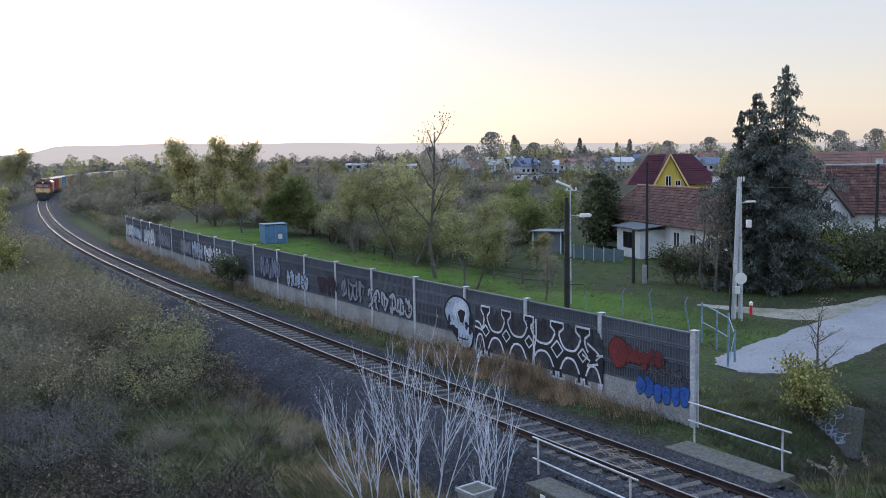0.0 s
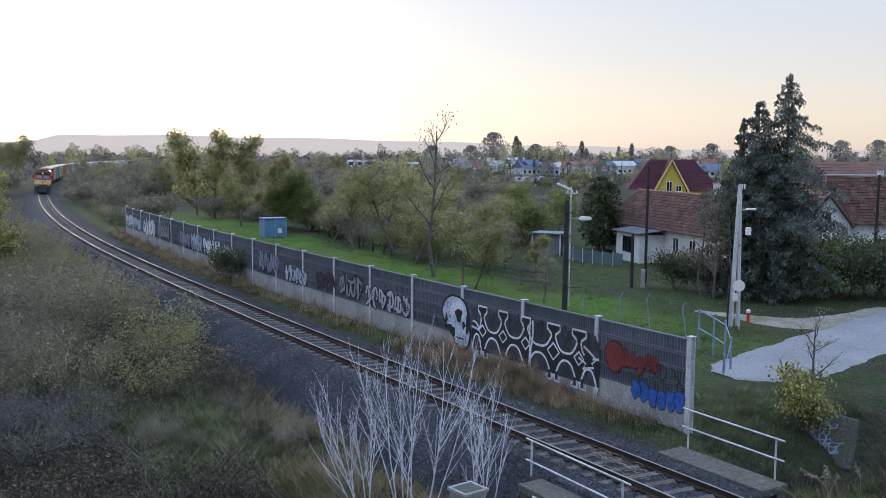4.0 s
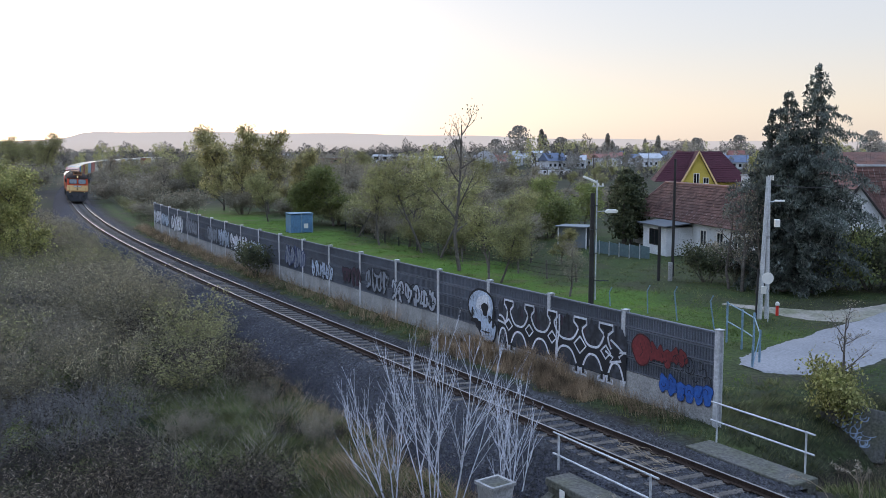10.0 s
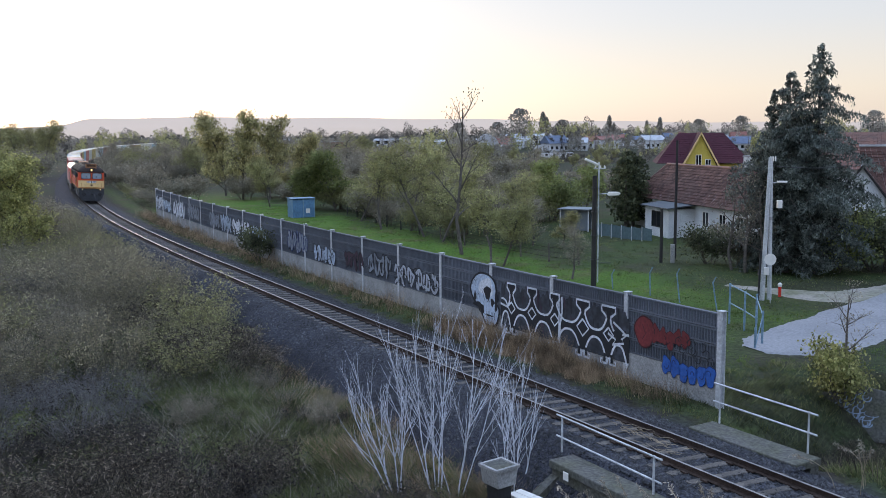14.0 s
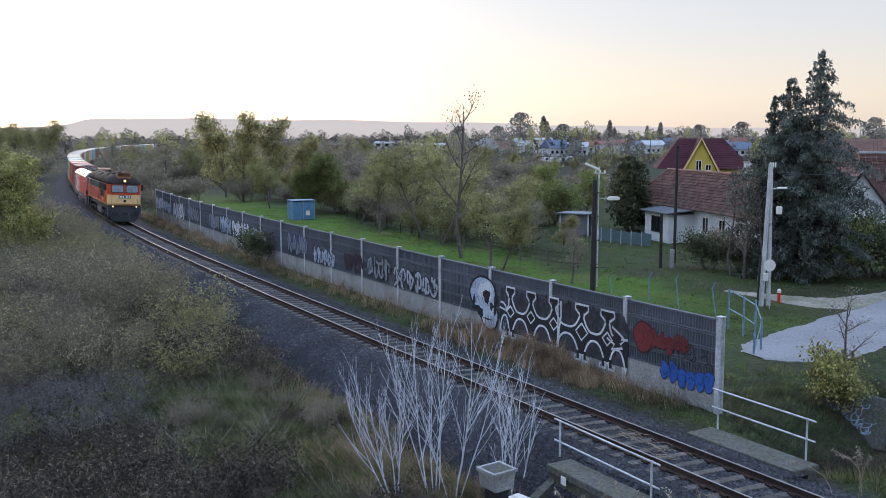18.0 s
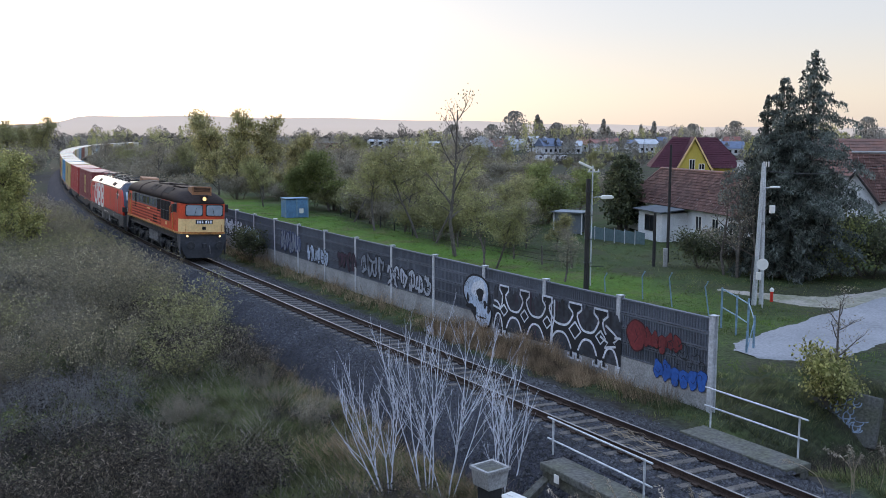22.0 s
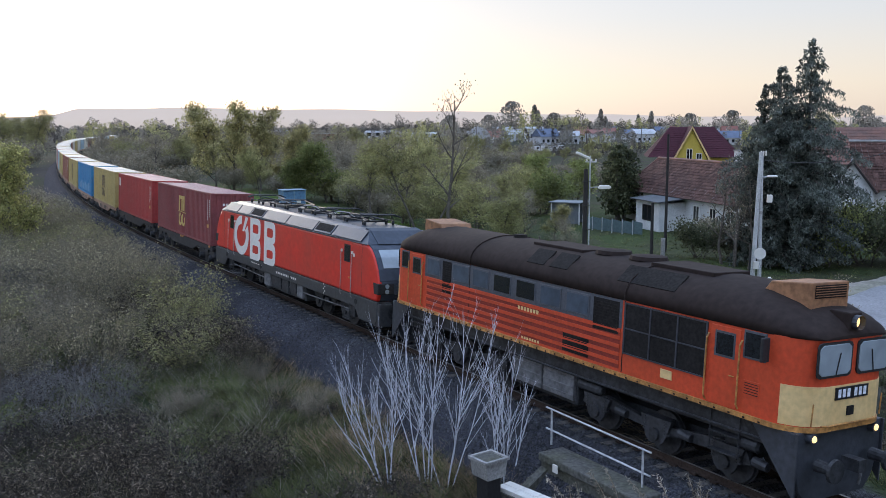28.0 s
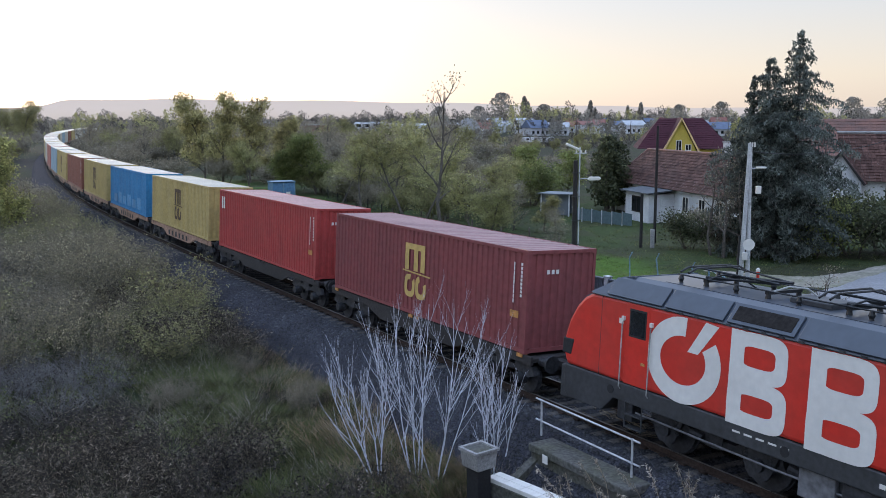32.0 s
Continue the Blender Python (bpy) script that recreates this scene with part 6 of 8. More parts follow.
    for k in range(60):
        a, d = radians(r.uniform(-3, 22)), r.uniform(230, 400)
        wood.append((r.choice(("far_dark", "far_olive", "far_dark")), d * math.sin(a), d * math.cos(a), r.uniform(0.3, 0.5), r.uniform(-25, 25), r.uniform(0.8, 1.2)))
    for k in range(300):
        a, d = radians(r.uniform(-34, 36)), r.uniform(560, 900)
        x, y = d * math.sin(a), d * math.cos(a)
        s, o = line_coords(np.array([x]), np.array([y]))
        if abs(o[0]) > 15:
            wood.append((r.choice(("far_dark", "far_round", "far_dark", "far_round")), x, y, r.uniform(1.35, 2.1) * d / 700, r.uniform(-25, 25), r.uniform(0.85, 1.15)))
    for px, d, sc in ((0.0545, 640, 2.3), (0.10, 560, 1.5), (0.03, 500, 1.35), (-0.012, 470, 1.3), (0.245, 520, 1.4), (0.29, 560, 1.6), (0.43, 600, 1.9), (0.47, 640, 2.0)):
        wood.append(("far_crown", d * px, d, sc, 0, 1.0))
    join_plants("far_woods", "far woods along the skyline, many crowns paled for haze", wood, "woods")
    for px, d, sc in ((0.079, 560, 1.25), (0.15, 620, 1.15), (0.204, 540, 1.0), (0.083, 700, 1.2), (0.19, 700, 1.0), (0.155, 640, 0.9)):
        plant("poplar", d * px, d, sc, 0, 1.0, "poplars on the skyline")


thickets()


def saplings():
    """Clumps of pale bare shoots in front of the line."""
    r = random.Random(3)
    for cx, cy, n, hh, fan, lab in ((-2.0, 23.2, 6, 3.7, -0.24, "clump of pale bare sapling shoots leaning over the slope"), (-0.95, 23.2, 5, 4.7, -0.05, "clump of tall pale bare sapling shoots"),
                                    (-0.4, 23.0, 4, 5.1, 0.08, "clump of tall pale bare sapling shoots"), (1.05, 22.6, 5, 3.9, 0.14, "smaller clump of pale bare shoots")):
        z = height(cx, cy)
        ob = thing("sapling_clump", lab, "sapling", pose(cx, cy, z), "pale saplings")

        def stem(q, w, L, rad, level, g, tw):
            pts, ways = [q], [w]
            for j in range(8):
                w = (w + Vector((r.uniform(-0.07, 0.07), r.uniform(-0.07, 0.07), 0.05))).normalized()
                q = q + w * L / 8
                pts.append(q)
                ways.append(w)
            (g if level < 2 else tw).tube(pts, [rad * (1 - 0.085 * j) for j in range(9)], 6 if level == 0 else 4, cap=level == 0)
            if level == 2:
                return
            for j in range(2, 8):
                for _ in range(2 if level == 0 else 1):
                    if r.random() < 0.3:
                        continue
                    t = r.uniform(0, 6.283)
                    v = (ways[j] + Vector((math.cos(t), 0.7 * math.sin(t), 0.1)) * r.uniform(0.35, 0.62)).normalized()
                    stem(pts[j], v, L * r.uniform(0.3, 0.5) * (1.1 - 0.06 * j), rad * (0.62 - 0.04 * j), level + 1, g, tw)

        for k in range(n):
            a = 6.283 * k / n + r.uniform(-0.3, 0.3)
            lean = r.uniform(0.12, 0.45)
            w = Vector((math.cos(a) * lean + fan * r.uniform(0.5, 1.5), math.sin(a) * lean * 0.6, 1)).normalized()
            g, tw = Geo(), Geo()
            stem(Vector((0.14 * math.cos(a), 0.1 * math.sin(a), -0.1)), w, hh * r.uniform(0.7, 1.0), r.uniform(0.017, 0.025), 0, g, tw)
            shoot = part("shoot", g, M_PALETWIG, ob)
            tagged(part("twigs", tw, M_PALETWIG, shoot), kind="stuff")
    # dry reeds fallen across the track
    x, y, th = on_line(11.2)
    heap = thing("reed_heap", "flattened heap of dry reeds lying between the rails", "dry reeds", pose(x, y, -0.16, 0, 0, math.degrees(th)))
    for k in range(46):
        a, b = r.uniform(-1.2, 1.1), r.uniform(-0.55, 0.55)
        w, L = r.uniform(2.0, 3.6) + (math.pi if k % 3 == 0 else 0), r.uniform(0.35, 0.8)
        pts = [(a + L * t * math.cos(w + 0.6 * t), max(-0.62, min(0.62, b + 0.5 * L * t * math.sin(w + 0.6 * t))), 0.02 + 0.10 * math.sin(3.1 * t) * r.random()) for t in (0, 0.33, 0.66, 1.0)]
        part("stalk", Geo().tube(pts, [0.008, 0.007, 0.006, 0.004], 3), M_STRAW, heap)
    # plumed reeds by the culvert
    for cx, cy, n, hh in ((3.0, 18.2, 7, 2.6), (4.6, 17.6, 8, 2.4), (8.9, 20.6, 3, 1.3), (9.6, 21.6, 3, 1.2)):
        z = height(cx, cy)
        ob = thing("reed_clump", "dry plumed reed stalks beside the culvert", "reed", pose(cx, cy, z), "dry reeds")
        for k in range(n):
            a = r.uniform(0, 6.283)
            dx, dy = 0.5 * math.cos(a), 0.3 * math.sin(a)
            h = hh * r.uniform(0.75, 1.1)
            bend = r.uniform(-0.9, 0.3)
            pts = [(dx * (1 + 0.5 * t) + bend * t ** 3, dy * (1 + 0.5 * t), h * t - 0.25 * abs(bend) * t ** 3) for t in (0, 0.25, 0.5, 0.75, 0.9, 1.0)]
            st = part("stalk", Geo().tube(pts, [0.009, 0.008, 0.007, 0.006, 0.005, 0.003], 4), M_STRAW, ob)
            cs = [Vector(pts[3]).lerp(Vector(pts[5]), r.random()) + Vector((r.gauss(0, 0.035), r.gauss(0, 0.035), r.gauss(0, 0.03))) for _ in range(60)]
            v, f = leaf_cards([tuple(c) for c in cs], 0.018, seed=k, long=5.0, droop=0.6)
            part("plume", cards_mesh("plume", v, f, M_LEAF["plume"]), None, st)


M_STRAW = mat("straw_stalk", (0.36, 0.28, 0.19), 0.9)
saplings()


ROAD = ((11.5, 36.9, 1.6), (12.3, 37.2, 3.8), (13.6, 37.9, 5.0), (16.2, 40.4, 5.0), (20.2, 44.3, 4.8), (26, 50.5, 4.8), (34, 58, 4.8), (60, 80, 5.0))
PATH = ((14.6, 52.2, 0.5), (16.2, 50.6, 1.8), (18.4, 48.9, 3.6), (20.6, 48.2, 4.4), (23.6, 50.4, 4.0), (27, 54, 2.5))


def tufts():
    """Long grass as one mesh a kind: blades in tufts."""
    r = np.random.default_rng(12)

    def blades(name, label, places, hgt, material, per=9, wide=0.02, lean=0.35):
        p = np.repeat(np.asarray(places), per, axis=0)
        n = len(p)
        p = p + r.normal(scale=0.10, size=(n, 2))
        keep = np.ones(n, bool)
        for rows in (ROAD, PATH):
            q = np.array(rows)
            for a, b in zip(q[:-1], q[1:]):
                d = b[:2] - a[:2]
                t = np.clip(((p - a[:2]) @ d) / (d @ d), 0, 1)
                keep &= np.linalg.norm(p - (a[:2] + t[:, None] * d), axis=1) > (a[2] + t * (b[2] - a[2])) / 2 - 0.05
        p = p[keep]
        n = len(p)
        z = terrain(p[:, 0], p[:, 1]) - 0.03
        h = hgt * r.uniform(0.4, 1.2, n) * (0.62 + 0.5 * np.sin(2.3 * p[:, 0] + np.sin(1.9 * p[:, 1])) * np.sin(1.7 * p[:, 1] + 2.1 * np.sin(0.8 * p[:, 0])) + 0.2)
        a = r.uniform(0, 6.283, n)
        w = wide * r.uniform(0.6, 1.4, n)
        way = 2.2 * np.sin(0.5 * p[:, 0]) + 2.2 * np.sin(0.45 * p[:, 1] + 1) + r.normal(scale=1.2, size=n)
        tip = np.stack([p[:, 0] + lean * h * np.cos(way), p[:, 1] + lean * h * np.sin(way), z + h], 1)
        b0 = np.stack([p[:, 0] - w * np.cos(a), p[:, 1] - w * np.sin(a), z], 1)
        b1 = np.stack([p[:, 0] + w * np.cos(a), p[:, 1] + w * np.sin(a), z], 1)
        v = np.stack([b0, b1, tip], 1).reshape(-1, 3)
        f = np.arange(3 * n).reshape(-1, 3)
        tagged(new(name, cards_mesh(name, v, f, material)), label, "grass", kind="stuff")

    def strip(n, s0, s1, o0, o1, power=1.0):
        s = s0 + (s1 - s0) * r.random(n) ** power
        o = r.uniform(o0, o1, n)
        th = np.interp(s, LINE_S, LINE_TH)
        return np.stack([np.interp(s, LINE_S, LINE_X) - np.sin(th) * o, np.interp(s, LINE_S, LINE_Y) + np.cos(th) * o], 1)

    blades("dry_grass", "russet dry grass along the foot of the barrier", np.concatenate([strip(1700, 17.3, 27.5, -4.8, -3.3), strip(70, 14, 17.5, -4.8, -3.8), strip(500, 27, 60, -4.8, -3.6), strip(800, 60, 96, -4.8, -3.4)]), 0.8, M_LEAF["dry"], 11, 0.006, 0.4)
    blades("verge_grass", "mixed green and dry verge grass beside the track", np.concatenate([strip(2200, 12, 95, -4.9, -2.9), strip(500, -4, 14, -12, -3.5)]), 0.22, M_LEAF["grass"], 8, 0.012)
    blades("rough_grass", "long rough grass among the scrub", np.concatenate([strip(9000, 6, 60, 3.0, 22, 1.4), strip(6500, 5, 40, 2.9, 9), strip(3000, 40, 120, 3.2, 30)]), 0.5, M_LEAF["grass"], 8, 0.012, 1.2)
    blades("slope_grass", "yellow-green lying grass on the slope below the ballast", np.concatenate([strip(2600, 20, 42, 3.2, 6.5), strip(1300, 8, 30, 3.6, 8.5)]), 0.42, M_LEAF["moss"], 9, 0.010, 1.5)
    blades("edge_grass", "dry tufts along the edge of the ballast", np.concatenate([strip(900, 8, 70, 3.0, 3.9), strip(700, 10, 34, 3.2, 5.5), strip(250, 12.5, 19, 3.4, 6.5)]), 0.75, M_LEAF["straw"], 7, 0.006, 0.9)
    blades("weed_stalks", "pale dead weed stalks among the scrub", np.concatenate([strip(1500, 6, 70, 5.0, 26, 1.0), strip(900, 5, 34, 3.6, 10), strip(2600, 30, 95, 4.5, 26)]), 0.9, M_LEAF["plume"], 6, 0.006, 0.9)
    blades("lawn_grass", "short fresh meadow grass behind the barrier", np.concatenate([strip(13000, 22, 104, -23.5, -9, 1.0), strip(3000, 14, 34, -20, -5.6)]), 0.13, M_LEAF["lawn"], 6, 0.011)
    blades("meadow_tufts", "coarse dull tufts in the garden meadow", strip(6000, 13, 90, -38, -20, 1.1), 0.2, M_LEAF["grass"], 7, 0.011, 0.8)
    # dry stalks on the near bank
    blades("bank_stalks", "dry seed stalks and brown grass on the embankment", np.concatenate([strip(500, 1, 8.5, -9.0, -3.6), strip(1600, -2, 9, -15, -6)]), 0.7, M_LEAF["brown"], 5, 0.008, 0.5)
    blades("bank_weeds", "tangled grey-brown weeds covering the embankment", strip(2600, -2, 9, -17, -7.5), 0.6, M_LEAF["thicket"], 6, 0.007, 0.9)
    blades("ditch_grass", "dull rough grass in and beside the ditch", np.concatenate([strip(2400, 7, 15, -14, -4.2)]), 0.32, M_LEAF["dark"], 8, 0.010, 0.9)
    blades("bank_grass", "rough yellow-green grass on the foot of the bank", np.concatenate([strip(1500, 2.5, 8.2, -9, -3.4), strip(900, 12, 17, -13, -5.2)]), 0.26, M_LEAF["moss"], 8, 0.010, 0.9)


tufts()

# ---- roads ----
M_ROAD = mat("pale_worn_road", (0.25, 0.245, 0.255), 0.9, dark=0.75, light=1.15, fine=9, coarse=0.35, bump=0.15, tint=(0.19, 0.187, 0.195))
M_DIRT = mat("sandy_track", (0.30, 0.265, 0.23), 0.95, dark=0.65, light=1.2, fine=5, coarse=0.6, bump=0.3, tint=(0.15, 0.15, 0.09))


def ribbon(name, label, rows, material, lift=0.04, category="road"):
    """A way over the ground: rows of x, y and width, smoothed, with uneven edges."""
    rows = np.array(rows, float)
    t = np.linspace(0, len(rows) - 1, 14 * (len(rows) - 1) + 1)
    c = np.stack([np.interp(t, range(len(rows)), rows[:, k]) for k in range(3)], 1)
    for _ in range(12):
        c[1:-1] = (c[:-2] + 2 * c[1:-1] + c[2:]) / 4
    d = np.gradient(c[:, :2], axis=0)
    d /= np.linalg.norm(d, axis=1)[:, None]
    nrm = np.stack([-d[:, 1], d[:, 0]], 1)
    cross = np.linspace(-0.5, 0.5, 9)
    g = Geo()
    for i in range(len(c)):
        wob = 0.12 * math.sin(i * 0.9) + 0.08 * math.sin(i * 2.3)
        for u in cross:
            p = c[i, :2] + nrm[i] * u * (c[i, 2] + wob)
            edge = 0.0 if abs(u) < 0.49 else -0.06
            g.v.append((p[0], p[1], height(*p) + lift + edge))
    n = len(cross)
    g.f = [(i * n + k, i * n + k + 1, (i + 1) * n + k + 1, (i + 1) * n + k) for i in range(len(c) - 1) for k in range(n - 1)]
    return tagged(part(name, g, material, smooth=True), label, category, kind="structure")


ribbon("road", "pale worn concrete village road", ROAD, M_ROAD)
ribbon("dirt_path", "sandy dirt path joining the road", PATH, M_DIRT, 0.03, "path")


# ---- poles, signs and small street things ----
M_PALECONC = mat("pale_pole_concrete", (0.60, 0.60, 0.60), 0.85, dark=0.72, light=1.08, fine=14, coarse=1.0, bump=0.2)


def street_things():
    z = height(7.0, 51.9)
    p = thing("utility_pole", "tarred wooden pole with a steel lamp mast and arm", "utility pole", pose(7.0, 51.9, z))
    part("wooden_post", Geo().tube([(0, 0, -0.3), (0.02, 0, 6.35)], [0.16, 0.12], 10), M_DARKWOOD, p)
    part("steel_mast", Geo().tube([(0.22, -0.05, 0.3), (0.24, -0.05, 7.1)], [0.045, 0.04], 8), M_GALV, p)
    part("lamp_head", Geo().box(-0.4, -0.14, -0.07, 0.42, 0.1, 0.07), M_LOGOWHITE, p, "pale street-lamp head", bevel=0.04, m=pose(-0.18, 0, 7.12, 0, 24, 0))
    part("cross_arm", Geo().box(-0.05, -0.05, 6.72, 0.62, 0.0, 6.78), M_GALV, p)
    part("foot_rest", Geo().tube([(0.1, -0.1, 1.42), (0.95, -0.12, 1.42)], 0.025, 6), M_UNDER, p)
    for x in (0.05, 0.32, 0.56):
        part("insulator", Geo().tube([(x, -0.02, 6.78), (x, -0.02, 6.92)], [0.05, 0.035], 8), M_LOGOWHITE, p)
    part("side_arm", Geo().tube([(0.24, -0.05, 5.32), (0.75, -0.05, 5.35)], 0.025, 6), M_GALV, p)
    part("side_lamp", Geo().prism([(0.7, 5.27), (0.8, 5.22), (1.35, 5.24), (1.45, 5.34), (1.35, 5.43), (0.8, 5.44)], -0.16, 0.08, "y"), M_LOGOWHITE, p, "white lamp with a lettered shade", bevel=0.03)
    for k in range(4):
        part("clamp", Geo().box(-0.17, -0.17, 1.6 + 1.35 * k, 0.28, 0.16, 1.63 + 1.35 * k), M_UNDER, p)
    # concrete pole pair with a road sign
    z = height(15.3, 47.7)
    c = thing("concrete_pole", "twin concrete utility pole with insulators and lamp", "utility pole", pose(15.3, 47.7, z))
    part("column", Geo().tube([(-0.12, 0, -0.3), (0.08, 0, 7.4)], [0.14, 0.09], 8), M_PALECONC, c)
    part("column", Geo().tube([(0.30, 0.1, -0.3), (0.16, 0.05, 7.2)], [0.13, 0.08], 8), M_PALECONC, c)
    part("spacer", Geo().box(-0.1, -0.08, 1.4, 0.3, 0.12, 1.55).box(-0.05, -0.06, 4.2, 0.25, 0.1, 4.35), M_CONCRETE, c)
    part("cable_duct", Geo().tube([(-0.34, -0.1, -0.2), (-0.28, -0.1, 2.6)], 0.05, 6), M_BLACK, c)
    part("meter_box", Geo().box(-0.12, -0.3, 1.35, 0.12, -0.14, 1.75), M_LOGOWHITE, c, bevel=0.02)
    part("lamp_arm", Geo().tube([(0.15, 0, 6.1), (0.75, -0.05, 6.15)], 0.03, 6), M_GALV, c)
    part("lamp_head", Geo().box(0.45, -0.15, 6.1, 0.95, 0.05, 6.2), M_LOGOWHITE, c, bevel=0.03)
    part("junction_box", Geo().box(0.5, -0.1, 4.8, 0.75, 0.1, 5.2), M_LOGOWHITE, c, bevel=0.02)
    for k in range(3):
        part("insulator", Geo().tube([(0.1 + 0.12 * k, 0, 7.2), (0.1 + 0.12 * k, 0, 7.45)], 0.04, 8), M_LOGOWHITE, c)
    s = thing("road_sign", "round road sign seen from behind on a thin post", "road sign", pose(15.28, 46.9, z))
    part("sign_post", Geo().tube([(0.1, 0, -0.3), (-0.02, 0, 2.45)], 0.03, 8), M_GALV, s)
    part("sign_disc", Geo().tube([(0, -0.06, 2.25), (0, -0.03, 2.25)], [0.30, 0.30], 28), M_LOGOWHITE, s, "pale grey back of a round sign")
    part("bracket", Geo().box(-0.05, -0.03, 2.05, 0.05, 0.02, 2.45), M_GALV, s)
    h = thing("hydrant", "small red and white street hydrant", "hydrant", pose(16.4, 48.6, height(16.4, 48.6)))
    part("column", Geo().tube([(0, 0, -0.1), (0, 0, 0.55)], [0.08, 0.08], 12), M_RED, h)
    part("cap", Geo().tube([(0, 0, 0.55), (0, 0, 0.68), (0, 0, 0.75)], [0.11, 0.11, 0.04], 12), M_LOGOWHITE, h)
    t = thing("telegraph_pole", "thin dark wooden pole on a concrete stub", "utility pole", pose(13.5, 61.1, height(13.5, 61.1)))
    part("stub", Geo().box(-0.16, -0.12, -0.3, 0.1, 0.12, 1.25), M_CONCRETE, t, bevel=0.02)
    part("post", Geo().tube([(0.12, 0.05, 0.3), (0.14, 0.05, 8.1)], [0.11, 0.08], 8), M_DARKWOOD, t)
    part("stay", Geo().tube([(-0.75, 0.2, -0.2), (-0.75, 0.2, 3.6)], [0.12, 0.1], 8), M_DARKWOOD, t)
    e = thing("wooden_pole", "dark wooden pole by the white house", "utility pole", pose(31.2, 66.0, height(31.2, 66)))
    part("post", Geo().tube([(0, 0, -0.3), (0.05, 0, 7.6)], [0.14, 0.1], 8), M_DARKWOOD, e)
    part("insulator", Geo().tube([(0, 0, 7.5), (0, 0, 7.75)], 0.05, 8), M_LOGOWHITE, e)
    w = thing("overhead_wire", "sagging overhead wire between the poles", "cable")
    a, b = Vector((15.4, 47.7, 5.95)), Vector((31.2, 66.0, 6.1))
    part("wire", Geo().tube([tuple(a.lerp(b, k / 10) - Vector((0, 0, 0.5 * (1 - (k / 5 - 1) ** 2)))) for k in range(11)], 0.025, 5), M_BLACK, w)


street_things()

M_BLUEFRAME = mat("pale_blue_painted_steel", (0.20, 0.31, 0.40), 0.55, dark=0.7, fine=12, coarse=3)
M_BLUEBOOTH = mat("blue_painted_panels", (0.10, 0.21, 0.36), 0.5, dark=0.75, fine=8, coarse=1)


def fences():
    # pale bent fence posts behind the barrier
    for x, y, dx, h in ((7.9, 51.2, 0.03, 0.8), (9.6, 49.2, 0.05, 1.25), (10.7, 47.0, -0.1, 1.5), (12.1, 45.1, -0.15, 1.4)):
        z = height(x, y)
        f = thing("fence_post", "pale steel fence post with a bent top", "fence post", pose(x, y, z), "old fence posts")
        part("post", Geo().tube([(0.1, 0, -0.2), (dx, 0, h), (dx + 0.14, 0, h + 0.28)], 0.035, 6), M_BLUEFRAME, f)
    gate = thing("steel_gate", "pale blue steel gate frame with broken wire mesh", "gate")
    for (x, y), h in (((12.0, 42.3), 1.9), ((12.25, 40.8), 1.8), ((12.4, 39.6), 1.85), ((12.1, 37.8), 1.4), ((11.6, 37.1), 0.9)):
        z = height(x, y)
        part("post", Geo().tube([(x, y, z - 0.2), (x, y, z + h)], 0.05, 8), M_BLUEFRAME, gate)
    za = height(12.2, 41)
    for h in (1.75, 0.9):
        part("rail", Geo().tube([(12.0, 42.3, za + h + 0.1), (12.25, 40.8, za + h)], 0.03, 6), M_BLUEFRAME, gate)
        part("rail", Geo().tube([(12.25, 40.8, za + h), (12.4, 39.6, za + h - 0.1)], 0.03, 6), M_BLUEFRAME, gate)
    part("brace", Geo().tube([(12.4, 39.6, za + 1.7), (12.1, 37.8, za + 1.3), (11.6, 37.1, za + 0.1)], 0.025, 6), M_BLUEFRAME, gate)
    # orchard fence of dark wooden posts and wire
    fence = thing("orchard_fence", "old wooden post and wire fence along the meadow", "fence")
    pts = [(-13.5, 101), (-12, 97.5), (-10.8, 94.5), (-9.3, 90.5), (-7.9, 87), (-6.3, 83.5), (-4.4, 79.5), (-2.4, 75.5), (-0.4, 71.5), (1.6, 68), (3.6, 65), (5.4, 62.5), (7.2, 60.5)]
    r = random.Random(8)
    for x, y in pts:
        z = height(x, y)
        part("post", Geo().tube([(x, y, z - 0.2), (x + r.uniform(-0.08, 0.08), y, z + r.uniform(1.0, 1.3))], [0.075, 0.06], 6), M_DARKWOOD if x < -4 else M_BARK, fence)
    for h in (0.35, 0.7, 1.0):
        part("wire", Geo().tube([(x, y, height(x, y) + h) for x, y in pts], 0.012, 4), M_RUST, fence)
    screen = thing("garden_screen", "low teal-grey sheet metal garden fence", "fence")
    a, b = Vector((10.4, 78.4)), Vector((14.6, 73.6))
    m = mat("teal_grey_sheet", (0.11, 0.16, 0.17), 0.5, dark=0.8, fine=6, coarse=0.8)
    for k in range(6):
        p, q = a.lerp(b, k / 6), a.lerp(b, (k + 1) / 6 - 0.01)
        z = height(*p)
        part("panel", Geo().add([(p.x, p.y, z + 0.1), (q.x, q.y, z + 0.1), (q.x, q.y, z + 1.05), (p.x, p.y, z + 1.15), (p.x, p.y + 0.04, z + 0.1), (q.x, q.y + 0.04, z + 0.1), (q.x, q.y + 0.04, z + 1.05), (p.x, p.y + 0.04, z + 1.15)],
                                [(0, 1, 2, 3), (7, 6, 5, 4), (3, 2, 6, 7), (0, 3, 7, 4), (1, 5, 6, 2)]), m, screen)
        part("post", Geo().tube([(p.x, p.y - 0.03, z - 0.2), (p.x, p.y - 0.03, z + 1.2)], 0.04, 6), M_GALV, screen)
    # blue booth
    z = height(-18, 97.6)
    booth = thing("blue_booth", "small blue sheet-metal booth on the meadow", "booth", pose(-18, 97.6, z, 0, 0, 25))
